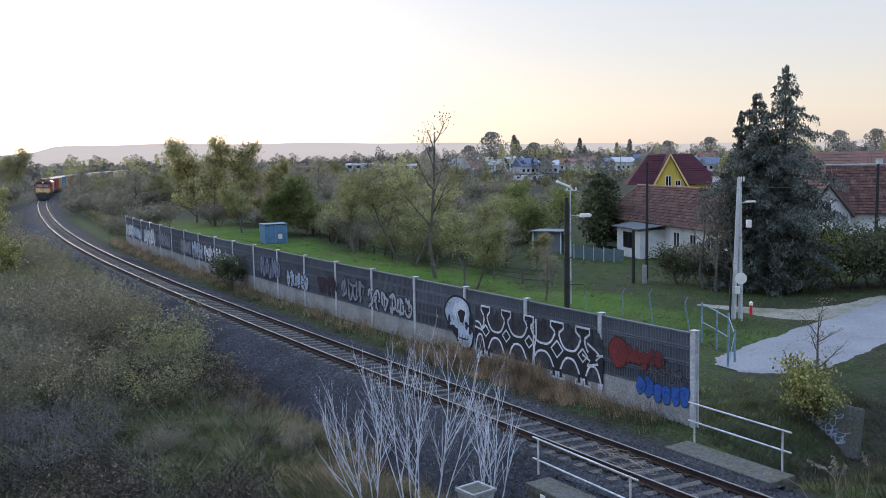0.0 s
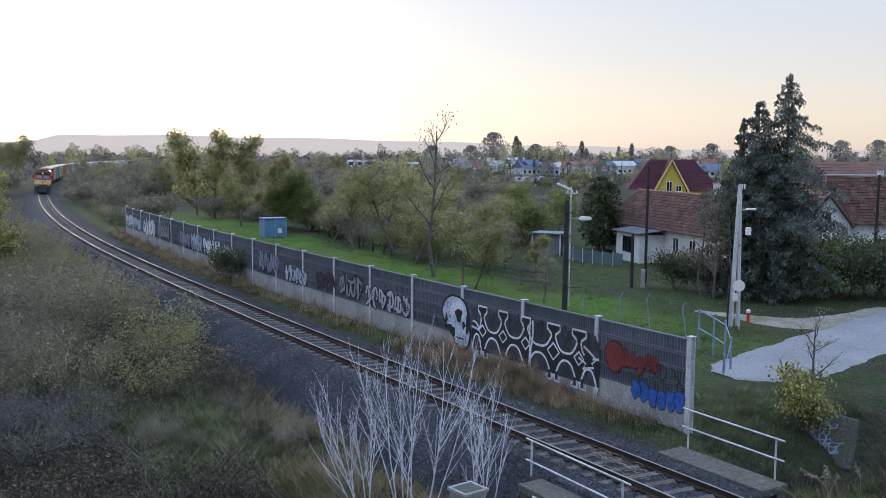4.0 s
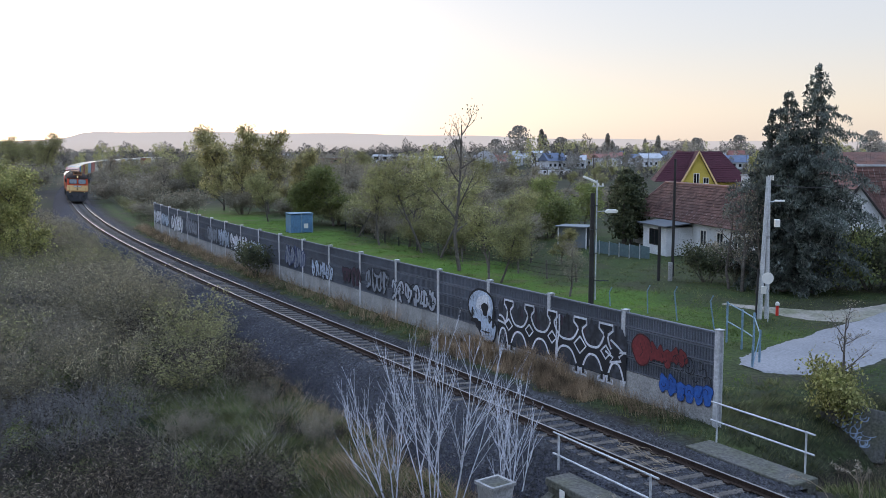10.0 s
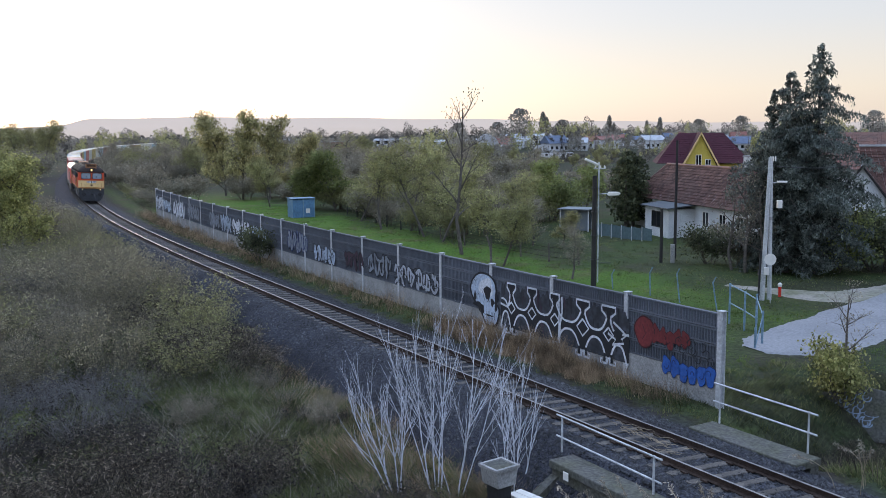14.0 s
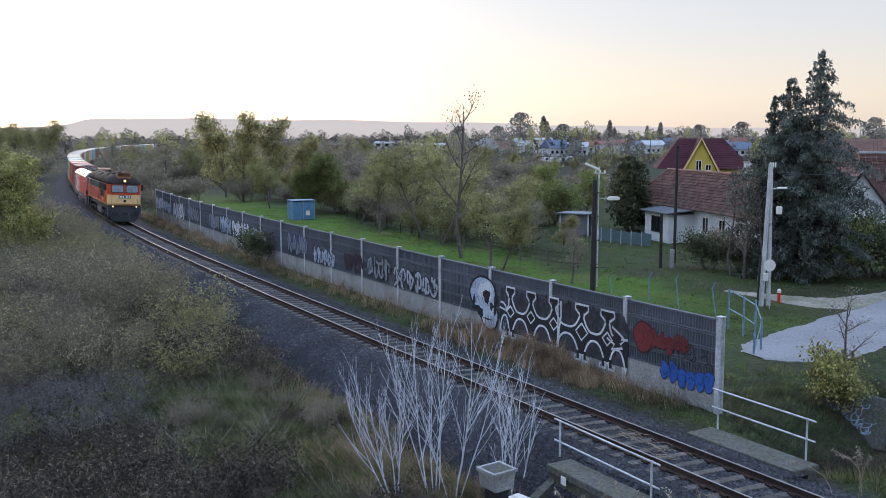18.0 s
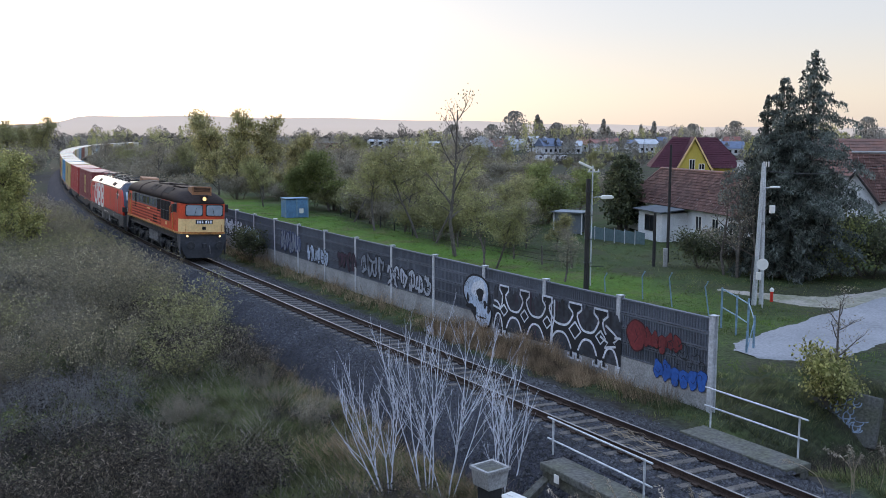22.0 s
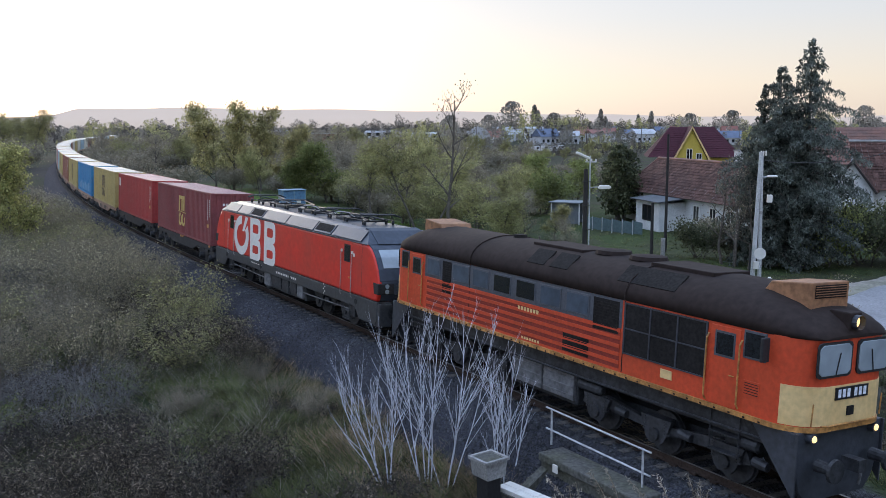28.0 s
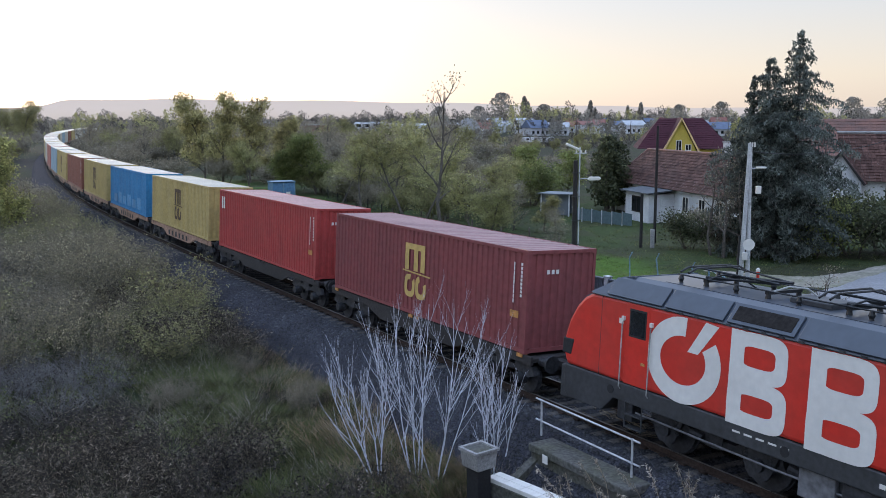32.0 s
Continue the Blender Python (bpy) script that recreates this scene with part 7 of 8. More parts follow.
    for x in (-1.2, 0.0, 1.2):
        for y in (-0.9, 0.9):
            part("post", Geo().box(x - 0.05, y - 0.05, -0.1, x + 0.05, y + 0.05, 2.05), M_BLUEFRAME, booth)
    for a_, b_ in ((-1.2, 0.0), (0.0, 1.2)):
        part("panel", Geo().box(a_ + 0.05, -0.93, 0.05, b_ - 0.05, -0.90, 1.95), M_BLUEBOOTH, booth)
        part("panel", Geo().box(a_ + 0.05, 0.90, 0.05, b_ - 0.05, 0.93, 1.95), M_BLUEBOOTH, booth)
    for x in (-1.23, 1.20):
        part("panel", Geo().box(x, -0.85, 0.05, x + 0.03, 0.85, 1.95), M_BLUEBOOTH, booth)
    part("roof", Geo().box(-1.3, -1.0, 2.05, 1.3, 1.0, 2.1), M_BLUEFRAME, booth)
    part("notice", Geo().box(0.25, -0.95, 0.5, 0.7, -0.935, 1.0), M_LOGOWHITE, booth)
    z = height(*along(63, -9.5))
    x, y, th = on_line(63, -9.5)
    cover = thing("manhole_slab", "low concrete chamber behind the barrier", "concrete chamber", pose(x, y, z, 0, 0, math.degrees(th)))
    part("chamber", Geo().box(-1.5, -0.9, -0.3, 1.5, 0.9, 0.55), M_OLDCONC, cover, bevel=0.04)
    part("lid", Geo().box(-1.6, -1.0, 0.55, 1.6, 1.0, 0.68), M_CONCRETE, cover, bevel=0.02)


fences()


# ---- culvert, railings and line-side boxes ----
def line_frame(s, o, z=0.0):
    x, y, th = on_line(s, o)
    return pose(x, y, z, 0, 0, math.degrees(th))


def culvert():
    c = thing("culvert", "old concrete culvert carrying the track over a ditch", "culvert", line_frame(9.6, 0))
    for sy in (-1, 1):
        y0, y1 = sorted((sy * 1.9, sy * 2.85))
        part("slab", Geo().box(-1.75, y0, -0.42, 1.75, y1, -0.22), M_OLDCONC, c, "weathered concrete edge slab", bevel=0.03)
        y0, y1 = sorted((sy * 2.45, sy * 2.75))
        part("headwall", Geo().box(-1.75, y0, -2.6, -0.75, y1, -0.42), M_OLDCONC, c)
        part("headwall", Geo().box(0.75, y0, -2.6, 1.75, y1, -0.42), M_OLDCONC, c)
        part("lintel", Geo().box(-0.75, y0, -0.85, 0.75, y1, -0.42), M_OLDCONC, c)
        y0, y1 = sorted((sy * 2.6, sy * 4.2))
        for x in (-1.75, 1.5):
            part("wing_wall", Geo().prism([(y0, -1.5 if sy < 0 else -0.5), (y1, -1.5 if sy > 0 else -0.5), (y1, -2.6), (y0, -2.6)], x, x + 0.25, "x"), M_OLDCONC, c)
    part("tunnel", Geo().box(-0.9, -2.4, -2.62, 0.9, 2.4, -2.5).box(-0.9, -2.4, -2.5, -0.76, 2.4, -0.9).box(0.76, -2.4, -2.5, 0.9, 2.4, -0.9), M_OLDCONC, c)
    for s0, s1, o, top, mid in ((8.2, 11.05, -2.78, 0.87, 0.36), (8.3, 11.55, 2.28, 0.70, 0.16)):
        r = thing("railing", "galvanised tube railing on the culvert edge", "railing", None, "culvert railings")
        for s in (s0, s1):
            x, y, _ = on_line(s, o)
            part("post", Geo().tube([(x, y, -0.2), (x, y, top)], 0.027, 8), M_GALV, r)
        for z in (top, mid):
            a, b = on_line(s0 - 0.25, o), on_line(s1 + 0.22, o)
            part("rail", Geo().tube([(a[0], a[1], z - 0.03), (b[0], b[1], z + 0.02)], 0.024, 8), M_GALV, r)
    # cable box and trough beside the line
    z = height(0.65, 20.95)
    b = thing("cable_box", "weathered concrete cable box on a dark stand", "cable box", pose(0.65, 20.95, 0, 0, 0, 38))
    part("stand", Geo().box(-0.2, -0.2, z - 0.2, 0.2, 0.2, -0.46), M_BLACK, b)
    part("case", Geo().prism([(-0.27, -0.46), (0.27, -0.46), (0.33, -0.05), (-0.33, -0.05)], -0.3, 0.3, "y"), M_CONCRETE, b, bevel=0.02)
    part("rim", Geo().box(-0.36, -0.34, -0.05, 0.36, -0.27, 0.02).box(-0.36, 0.27, -0.05, 0.36, 0.34, 0.02).box(-0.36, -0.27, -0.05, -0.29, 0.27, 0.02).box(0.29, -0.27, -0.05, 0.36, 0.27, 0.02), M_CONCRETE, b)
    part("lid", Geo().box(-0.29, -0.27, -0.05, 0.29, 0.27, -0.02), M_OLDCONC, b)
    t = thing("cable_trough", "pale concrete cable trough lids beside the culvert", "cable trough", pose(1.75, 20.55, -0.85, 0, 0, -48))
    for k in range(4):
        for j in range(2):
            part("lid", Geo().box(-1.1 + 0.55 * k, -0.22 + 0.24 * j, -0.08, -0.57 + 0.55 * k, 0.0 + 0.24 * j, 0.03), M_LOGOWHITE, t, bevel=0.01)
    part("trough", Geo().box(-1.15, -0.26, -0.9, 1.15, 0.3, -0.08), M_OLDCONC, t)
    q = thing("kilometre_marker", "small white square marker on the culvert", "marker", line_frame(10.6, 2.9))
    part("plate", Geo().box(-0.09, 0, -0.5, 0.09, 0.02, -0.3), M_LOGOWHITE, q)
    # painted concrete wing wall on the bank
    w = thing("retaining_wall", "leaning concrete retaining wall with faded blue paint", "retaining wall", pose(12.45, 29.6, -1.4, -20, 0, -30))
    part("block", Geo().prism([(-1.3, -0.9), (1.1, -0.9), (1.2, 0.75), (0.3, 0.85), (-0.9, 0.5)], -0.25, 0.2, "y"), M_OLDCONC, w, bevel=0.05)
    part("wing", Geo().prism([(-0.92, -0.22), (-1.75, 0.9), (-1.55, 1.05), (-0.75, 0.12)], -0.9, 0.42, "z"), M_OLDCONC, w, bevel=0.03)
    rr = random.Random(9)
    for k in range(18):
        x, z2, rx, rz = rr.uniform(-0.35, 0.8), rr.uniform(-0.35, 0.55), rr.uniform(0.1, 0.3), rr.uniform(0.08, 0.22)
        for face in (0.204, -0.254):
            part("paint_patch", flat_ring(x, z2, rx, rz, rr.uniform(0.02, 0.045), face + math.copysign(0.001 * k, face), rr.uniform(20, 80), 2.2, 20), M_PAINT_PALE, w)


M_PAINT_PALE = mat("faded_blue_spray", (0.30, 0.38, 0.50), 0.8, dark=0.6, fine=9, coarse=3, bump=0)
culvert()


# ---- houses ----
M_TIN = mat("grey_tin_roof", (0.17, 0.19, 0.21), 0.5, 0.2, dark=0.8)
M_DARKTIN = mat("dark_slate_tin_roof", (0.075, 0.085, 0.095), 0.6, 0.1, dark=0.8, spec=0.3)
M_PURPLE = mat("wine_red_metal_tile", (0.062, 0.016, 0.024), 0.8, dark=0.85, fine=6, coarse=0.8, spec=0.2)
M_YELLOWWALL = mat("yellow_render", (0.62, 0.47, 0.09), 0.9, dark=0.88, light=1.06, fine=8, coarse=0.8)
M_OLDTILE = mat("weathered_brown_tile", (0.105, 0.056, 0.046), 0.9, dark=0.5, light=1.4, fine=7, coarse=0.5, tint=(0.095, 0.056, 0.047), vary=0.35, island=True, spec=0.12)


def roof_courses(a, b, c, d, step=0.33, thick=0.05):
    """A tiled slope a-b (eave) to d-c (ridge), laid in overlapping courses with uneven tiles."""
    a, b, c, d = (Vector(p) for p in (a, b, c, d))
    n = max(3, int((d - a).length / step))
    up = (b - a).cross(d - a).normalized()
    if up.z < 0:
        up = -up
    g = Geo()
    r = random.Random(int(1000 * abs(a.x + a.y)))
    for i in range(n):
        t0, t1 = i / n, min(1.0, (i + 1.25) / n)
        p0, p1, q0, q1 = a.lerp(d, t0), b.lerp(c, t0), a.lerp(d, t1), b.lerp(c, t1)
        m = max(2, int((p1 - p0).length / 0.42))
        for k in range(m):
            e = r.uniform(0.6, 1.25) * thick
            u0, u1 = k / m, (k + 0.97) / m
            g.add([p0.lerp(p1, u0) + up * e, p0.lerp(p1, u1) + up * e, q0.lerp(q1, u1) + up * 0.01, q0.lerp(q1, u0) + up * 0.01, p0.lerp(p1, u0), p0.lerp(p1, u1)],
                  [(0, 1, 2, 3), (4, 5, 1, 0)])
    return g


def tiles(name, geo, material, parent, fix=False):
    """A slope's many small tiles as one part."""
    return tagged(part(name, geo, material, parent, fix=fix), kind="stuff")


def window_on(parent, x0, x1, z0, z1, y, face=-1, glass=None, rim=None):
    """A framed window standing a little proud of a wall that lies across local y."""
    f = part("window", Geo().box(x0, y - 0.05, z0, x1, y + 0.02, z0 + 0.07).box(x0, y - 0.05, z1 - 0.07, x1, y + 0.02, z1).box(x0, y - 0.05, z0 + 0.07, x0 + 0.07, y + 0.02, z1 - 0.07)
             .box(x1 - 0.07, y - 0.05, z0 + 0.07, x1, y + 0.02, z1 - 0.07).box((x0 + x1) / 2 - 0.03, y - 0.04, z0 + 0.07, (x0 + x1) / 2 + 0.03, y + 0.02, z1 - 0.07), rim or M_LOGOWHITE, parent)
    part("pane", Geo().box(x0 + 0.07, y - 0.02, z0 + 0.07, x1 - 0.07, y - 0.005, z1 - 0.07), glass or M_GLASS, f)
    return f


def chimney(parent, x, y, z0, z1, w=0.5):
    c = part("chimney", Geo().box(x - w / 2, y - w / 2, z0, x + w / 2, y + w / 2, z1), M_WHITE, parent, "white rendered chimney")
    part("chimney_cap", Geo().box(x - w * 0.62, y - w * 0.62, z1, x + w * 0.62, y + w * 0.62, z1 + 0.1), M_CONCRETE, c)


def houses():
    g0 = height(17, 75)
    # low house with a hipped tile roof
    h = thing("house", "low white house with a weathered tile roof and flat porch", "house", pose(15.3, 87.2, g0, 0, 0, -75.5))
    L, D, ev, rg = 20.5, 6.4, 2.85, 5.65
    part("wall", Geo().box(0.3, 0.4, -0.3, L, D - 0.4, ev), M_WHITE, h)
    slopes = [((-0.2, -0.1, ev - 0.1), (L + 0.2, -0.1, ev - 0.1), (L + 0.2, D / 2, rg), (0.9, D / 2, rg)), ((L + 0.2, D + 0.1, ev - 0.1), (-0.2, D + 0.1, ev - 0.1), (0.9, D / 2, rg), (L + 0.2, D / 2, rg)),
              ((-0.2, D + 0.1, ev - 0.1), (-0.2, -0.1, ev - 0.1), (0.9, D / 2, rg), (0.9, D / 2 + 0.01, rg))]
    for s in slopes:
        tiles("roof_slope", roof_courses(*s), M_OLDTILE, h, fix=False)
    part("ridge_tile", Geo().tube([(0.8, D / 2, rg + 0.03), (L + 0.2, D / 2, rg + 0.03)], 0.13, 8), M_ROOFTILE, h)
    for y in (0.0, D):
        part("hip_tile", Geo().tube([(-0.2, y, ev - 0.03), (0.9, D / 2, rg + 0.04)], 0.11, 8), M_ROOFTILE, h)
    part("gable", Geo().prism([(0.4, ev), (D - 0.4, ev), (D / 2, rg - 0.1)], L - 0.25, L, "x"), M_WHITE, h)
    chimney(h, 13.8, D / 2 + 0.5, rg - 0.6, rg + 1.0)
    chimney(h, 17.2, D / 2 + 0.3, rg - 0.6, rg + 1.15, 0.6)
    for x in (2.2, 12.8, 15.4, 18.0):
        window_on(h, x, x + 1.0, 1.0, 2.3, 0.4)
    porch = part("porch", Geo().box(7.0, -1.9, -0.3, 11.4, 0.4, 2.35), M_WHITE, h, "white porch with a flat tin roof")
    part("porch_roof", Geo().add([(6.6, -2.3, 2.42), (11.9, -2.3, 2.42), (11.9, 0.6, 2.72), (6.6, 0.6, 2.72), (6.6, -2.3, 2.5), (11.9, -2.3, 2.5), (11.9, 0.6, 2.8), (6.6, 0.6, 2.8)],
                                 [(0, 3, 2, 1), (4, 5, 6, 7), (0, 1, 5, 4), (1, 2, 6, 5), (2, 3, 7, 6), (3, 0, 4, 7)]), M_DARKTIN, h)
    window_on(h, 8.3, 10.2, 0.75, 2.1, -1.9, rim=M_DARKWOOD)
    part("downpipe", Geo().tube([(0.35, -0.05, 2.7), (0.35, 0.3, 2.5), (0.35, 0.3, 0)], 0.05, 6), M_GALV, h)
    # yellow gabled house
    y = thing("house", "yellow gabled house with a wine-red hipped roof", "house", pose(26.0, 105.0, height(26, 105), 0, 0, -8))
    part("wall", Geo().box(-2.0, 0.4, -0.3, 5.0, 7.5, 4.9), M_YELLOWWALL, y)
    part("gable_wall", Geo().prism([(-1.65, -0.3), (1.65, -0.3), (1.65, 5.0), (0, 8.15), (-1.65, 5.0)], -0.6, 0.6, "y"), M_YELLOWWALL, y)
    for sx in (-1, 1):
        part("gable_roof", Geo().add([(0, -0.9, 8.5), (sx * 2.05, -0.9, 4.75), (sx * 2.05, 4, 4.75), (0, 4, 8.5), (0, -0.9, 8.35), (sx * 1.95, -0.9, 4.65), (sx * 1.95, 4, 4.65), (0, 4, 8.35)],
                                     [(0, 1, 2, 3), (4, 7, 6, 5), (0, 4, 5, 1), (1, 5, 6, 2), (2, 6, 7, 3)]), M_PURPLE, y)
        part("bargeboard", Geo().add([(0, -0.93, 8.52), (sx * 2.1, -0.93, 4.72), (sx * 1.95, -0.93, 4.55), (0, -0.93, 8.25), (0, -0.88, 8.52), (sx * 2.1, -0.88, 4.72), (sx * 1.95, -0.88, 4.55), (0, -0.88, 8.25)],
                                     [(0, 1, 2, 3), (4, 7, 6, 5), (0, 4, 5, 1), (3, 2, 6, 7)]), M_CREAM, y)
    e, r = 5.0, 8.4
    for s in (((-4.8, -0.2, e), (5.6, -0.2, e), (2.9, 3.8, r), (-2.1, 3.8, r)), ((5.6, 8, e), (-4.8, 8, e), (-2.1, 3.8, r), (2.9, 3.8, r)), ((-4.8, 8, e), (-4.8, -0.2, e), (-2.1, 3.8, r), (-2.1, 3.81, r)), ((5.6, -0.2, e), (5.6, 8, e), (2.9, 3.81, r), (2.9, 3.8, r))):
        tiles("roof_slope", roof_courses(*s, step=0.4, thick=0.04), M_PURPLE, y, fix=False)
    window_on(y, -0.55, 0.1, 4.7, 6.0, -0.62)
    window_on(y, 0.5, 1.15, 4.8, 5.5, -0.62)
    for x in (-3.4, 3.0):
        window_on(y, x, x + 1.1, 1.0, 2.4, 0.2)
    # white house with a brown roof
    w = thing("house", "white house with a gabled wing and brown tile roof", "house", pose(31.6, 75.0, height(31, 75), 0, 0, -30))
    part("wing_wall", Geo().prism([(-1.6, -0.3), (1.6, -0.3), (1.6, 3.6), (0, 5.65), (-1.6, 3.6)], -0.2, 4.0, "y"), M_WHITE, w)
    for sx in (-1, 1):
        tiles("wing_roof", roof_courses((sx * 1.95, -0.45, 3.3), (sx * 1.95, 5, 3.3), (0, 5, 5.85), (0, -0.45, 5.85)), M_OLDTILE, w, fix=False)
        part("bargeboard", Geo().add([(0, -0.5, 5.95), (sx * 2.0, -0.5, 3.3), (sx * 1.85, -0.5, 3.2), (0, -0.5, 5.7), (0, -0.42, 5.95), (sx * 2.0, -0.42, 3.3), (sx * 1.85, -0.42, 3.2), (0, -0.42, 5.7)],
                                     [(0, 1, 2, 3), (4, 7, 6, 5), (0, 4, 5, 1), (3, 2, 6, 7)]), M_DARKWOOD, w)
    window_on(w, -0.3, 0.25, 3.4, 4.4, -0.2)
    window_on(w, -0.7, 0.7, 0.9, 2.2, -0.2)
    part("wall", Geo().box(1.6, 1.2, -0.3, 16, 8.2, 3.7), M_WHITE, w)
    tiles("roof_slope", roof_courses((0.5, 0.7, 3.5), (17, 0.7, 3.5), (17, 4.7, 7.3), (-1.0, 4.7, 7.3)), M_OLDTILE, w, fix=False)
    tiles("roof_slope", roof_courses((17, 8.7, 3.5), (-1, 8.7, 3.5), (-1.0, 4.7, 7.3), (17, 4.7, 7.3)), M_OLDTILE, w, fix=False)
    part("ridge_tile", Geo().tube([(-1.0, 4.7, 7.34), (17, 4.7, 7.34)], 0.13, 8), M_CONCRETE, w)
    part("gable", Geo().prism([(1.2, 3.6), (8.2, 3.6), (4.7, 7.1)], -0.6, 1.7, "x"), M_WHITE, w)
    for x in (3.4, 6.2, 9.5):
        window_on(w, x, x + 1.1, 1.0, 2.4, 1.2)
    chimney(w, 3.2, 4.9, 6.9, 7.9)
    # red-roofed house behind it
    q = thing("house", "house with a faded red roof behind the trees", "house", pose(42, 104, height(42, 104), 0, 0, -20))
    part("wall", Geo().box(-7, 0, -0.3, 9, 8, 4.4), M_WHITE, q)
    tiles("roof_slope", roof_courses((-7.6, -0.5, 4.3), (9.6, -0.5, 4.3), (9.6, 4, 8.4), (-7.6, 4, 8.4), 0.5), M_ROOFTILE, q, fix=False)
    tiles("roof_slope", roof_courses((9.6, 8.5, 4.3), (-7.6, 8.5, 4.3), (-7.6, 4, 8.4), (9.6, 4, 8.4), 0.5), M_ROOFTILE, q, fix=False)
    for sx, x in ((-1, -7.0), (1, 8.8)):
        part("gable", Geo().prism([(0.1, 4.35), (7.9, 4.35), (4, 8.2)], x, x + 0.2, "x"), M_WHITE, q)
    # sheds and a glass shelter in the gardens
    s = thing("garden_shed", "white plank garden shed with a low tin roof", "shed", pose(3.4, 88.6, height(3.4, 88.6), 0, 0, -6))
    part("wall", Geo().box(-1.9, 0, -0.2, 1.9, 2.6, 2.1), M_DARKWOOD, s)
    for x in (-1.9, -0.8, 0.6, 1.7):
        part("post", Geo().box(x, -0.12, -0.2, x + 0.14, 0.0, 2.2), M_WHITE, s)
    part("door", Geo().box(0.75, -0.06, 0.05, 1.6, -0.003, 1.95), M_WHITE, s)
    part("roof", Geo().box(-2.2, -0.5, 2.2, 2.2, 2.9, 2.3), M_TIN, s)
    t = thing("garden_shelter", "grey sheet shelter with a white frame", "shelter", pose(9.3, 82.0, height(9.3, 82), 0, 0, -28))
    part("panel", Geo().box(-1.3, 0, 0.1, 1.3, 0.05, 1.9), M_TIN, t)
    part("roof", Geo().box(-1.5, -0.4, 1.95, 1.5, 2.2, 2.03), M_TIN, t)
    for x in (-1.35, 1.3):
        part("post", Geo().box(x, -0.1, -0.1, x + 0.09, 0, 2.0), M_WHITE, t)
    part("back_panel", Geo().box(-1.3, 2.1, 0.0, 1.3, 2.15, 1.9), M_TIN, t)


houses()


# ---- the town and the hills beyond ----
M_FARWHITE = mat("pale_far_walls", (0.62, 0.62, 0.64), 0.9, dark=0.85, light=1.08, fine=0.6, coarse=0.1, bump=0)
M_FARRED = mat("far_red_roof", (0.25, 0.11, 0.09), 0.9, dark=0.8, fine=0.8, coarse=0.2, bump=0)
M_FARBLUE = mat("far_slate_roof", (0.12, 0.15, 0.22), 0.8, dark=0.8, fine=0.8, coarse=0.2, bump=0)
M_FARGREY = mat("far_grey_roof", (0.42, 0.43, 0.45), 0.8, dark=0.8, fine=0.8, coarse=0.2, bump=0)


def far_house(x, y, w, d, ev, rg, roof, turn, label, wins=4):
    h = thing("house", label, "house", pose(x, y, height(x, y), 0, 0, turn), "houses of the town")
    part("wall", Geo().box(-w / 2, 0, -0.5, w / 2, d, ev), M_FARWHITE, h)
    part("roof", Geo().prism([(-0.6, ev - 0.15), (d / 2, rg), (d + 0.6, ev - 0.15)], -w / 2 - 0.5, w / 2 + 0.5, "x"), roof, h)
    for k in range(wins):
        a = -w / 2 + (k + 0.3) * w / wins
        part("window", Geo().box(a, -0.04, 1.0, a + 1.2, 0.02, min(2.4, ev - 0.4)), M_GLASS, h)


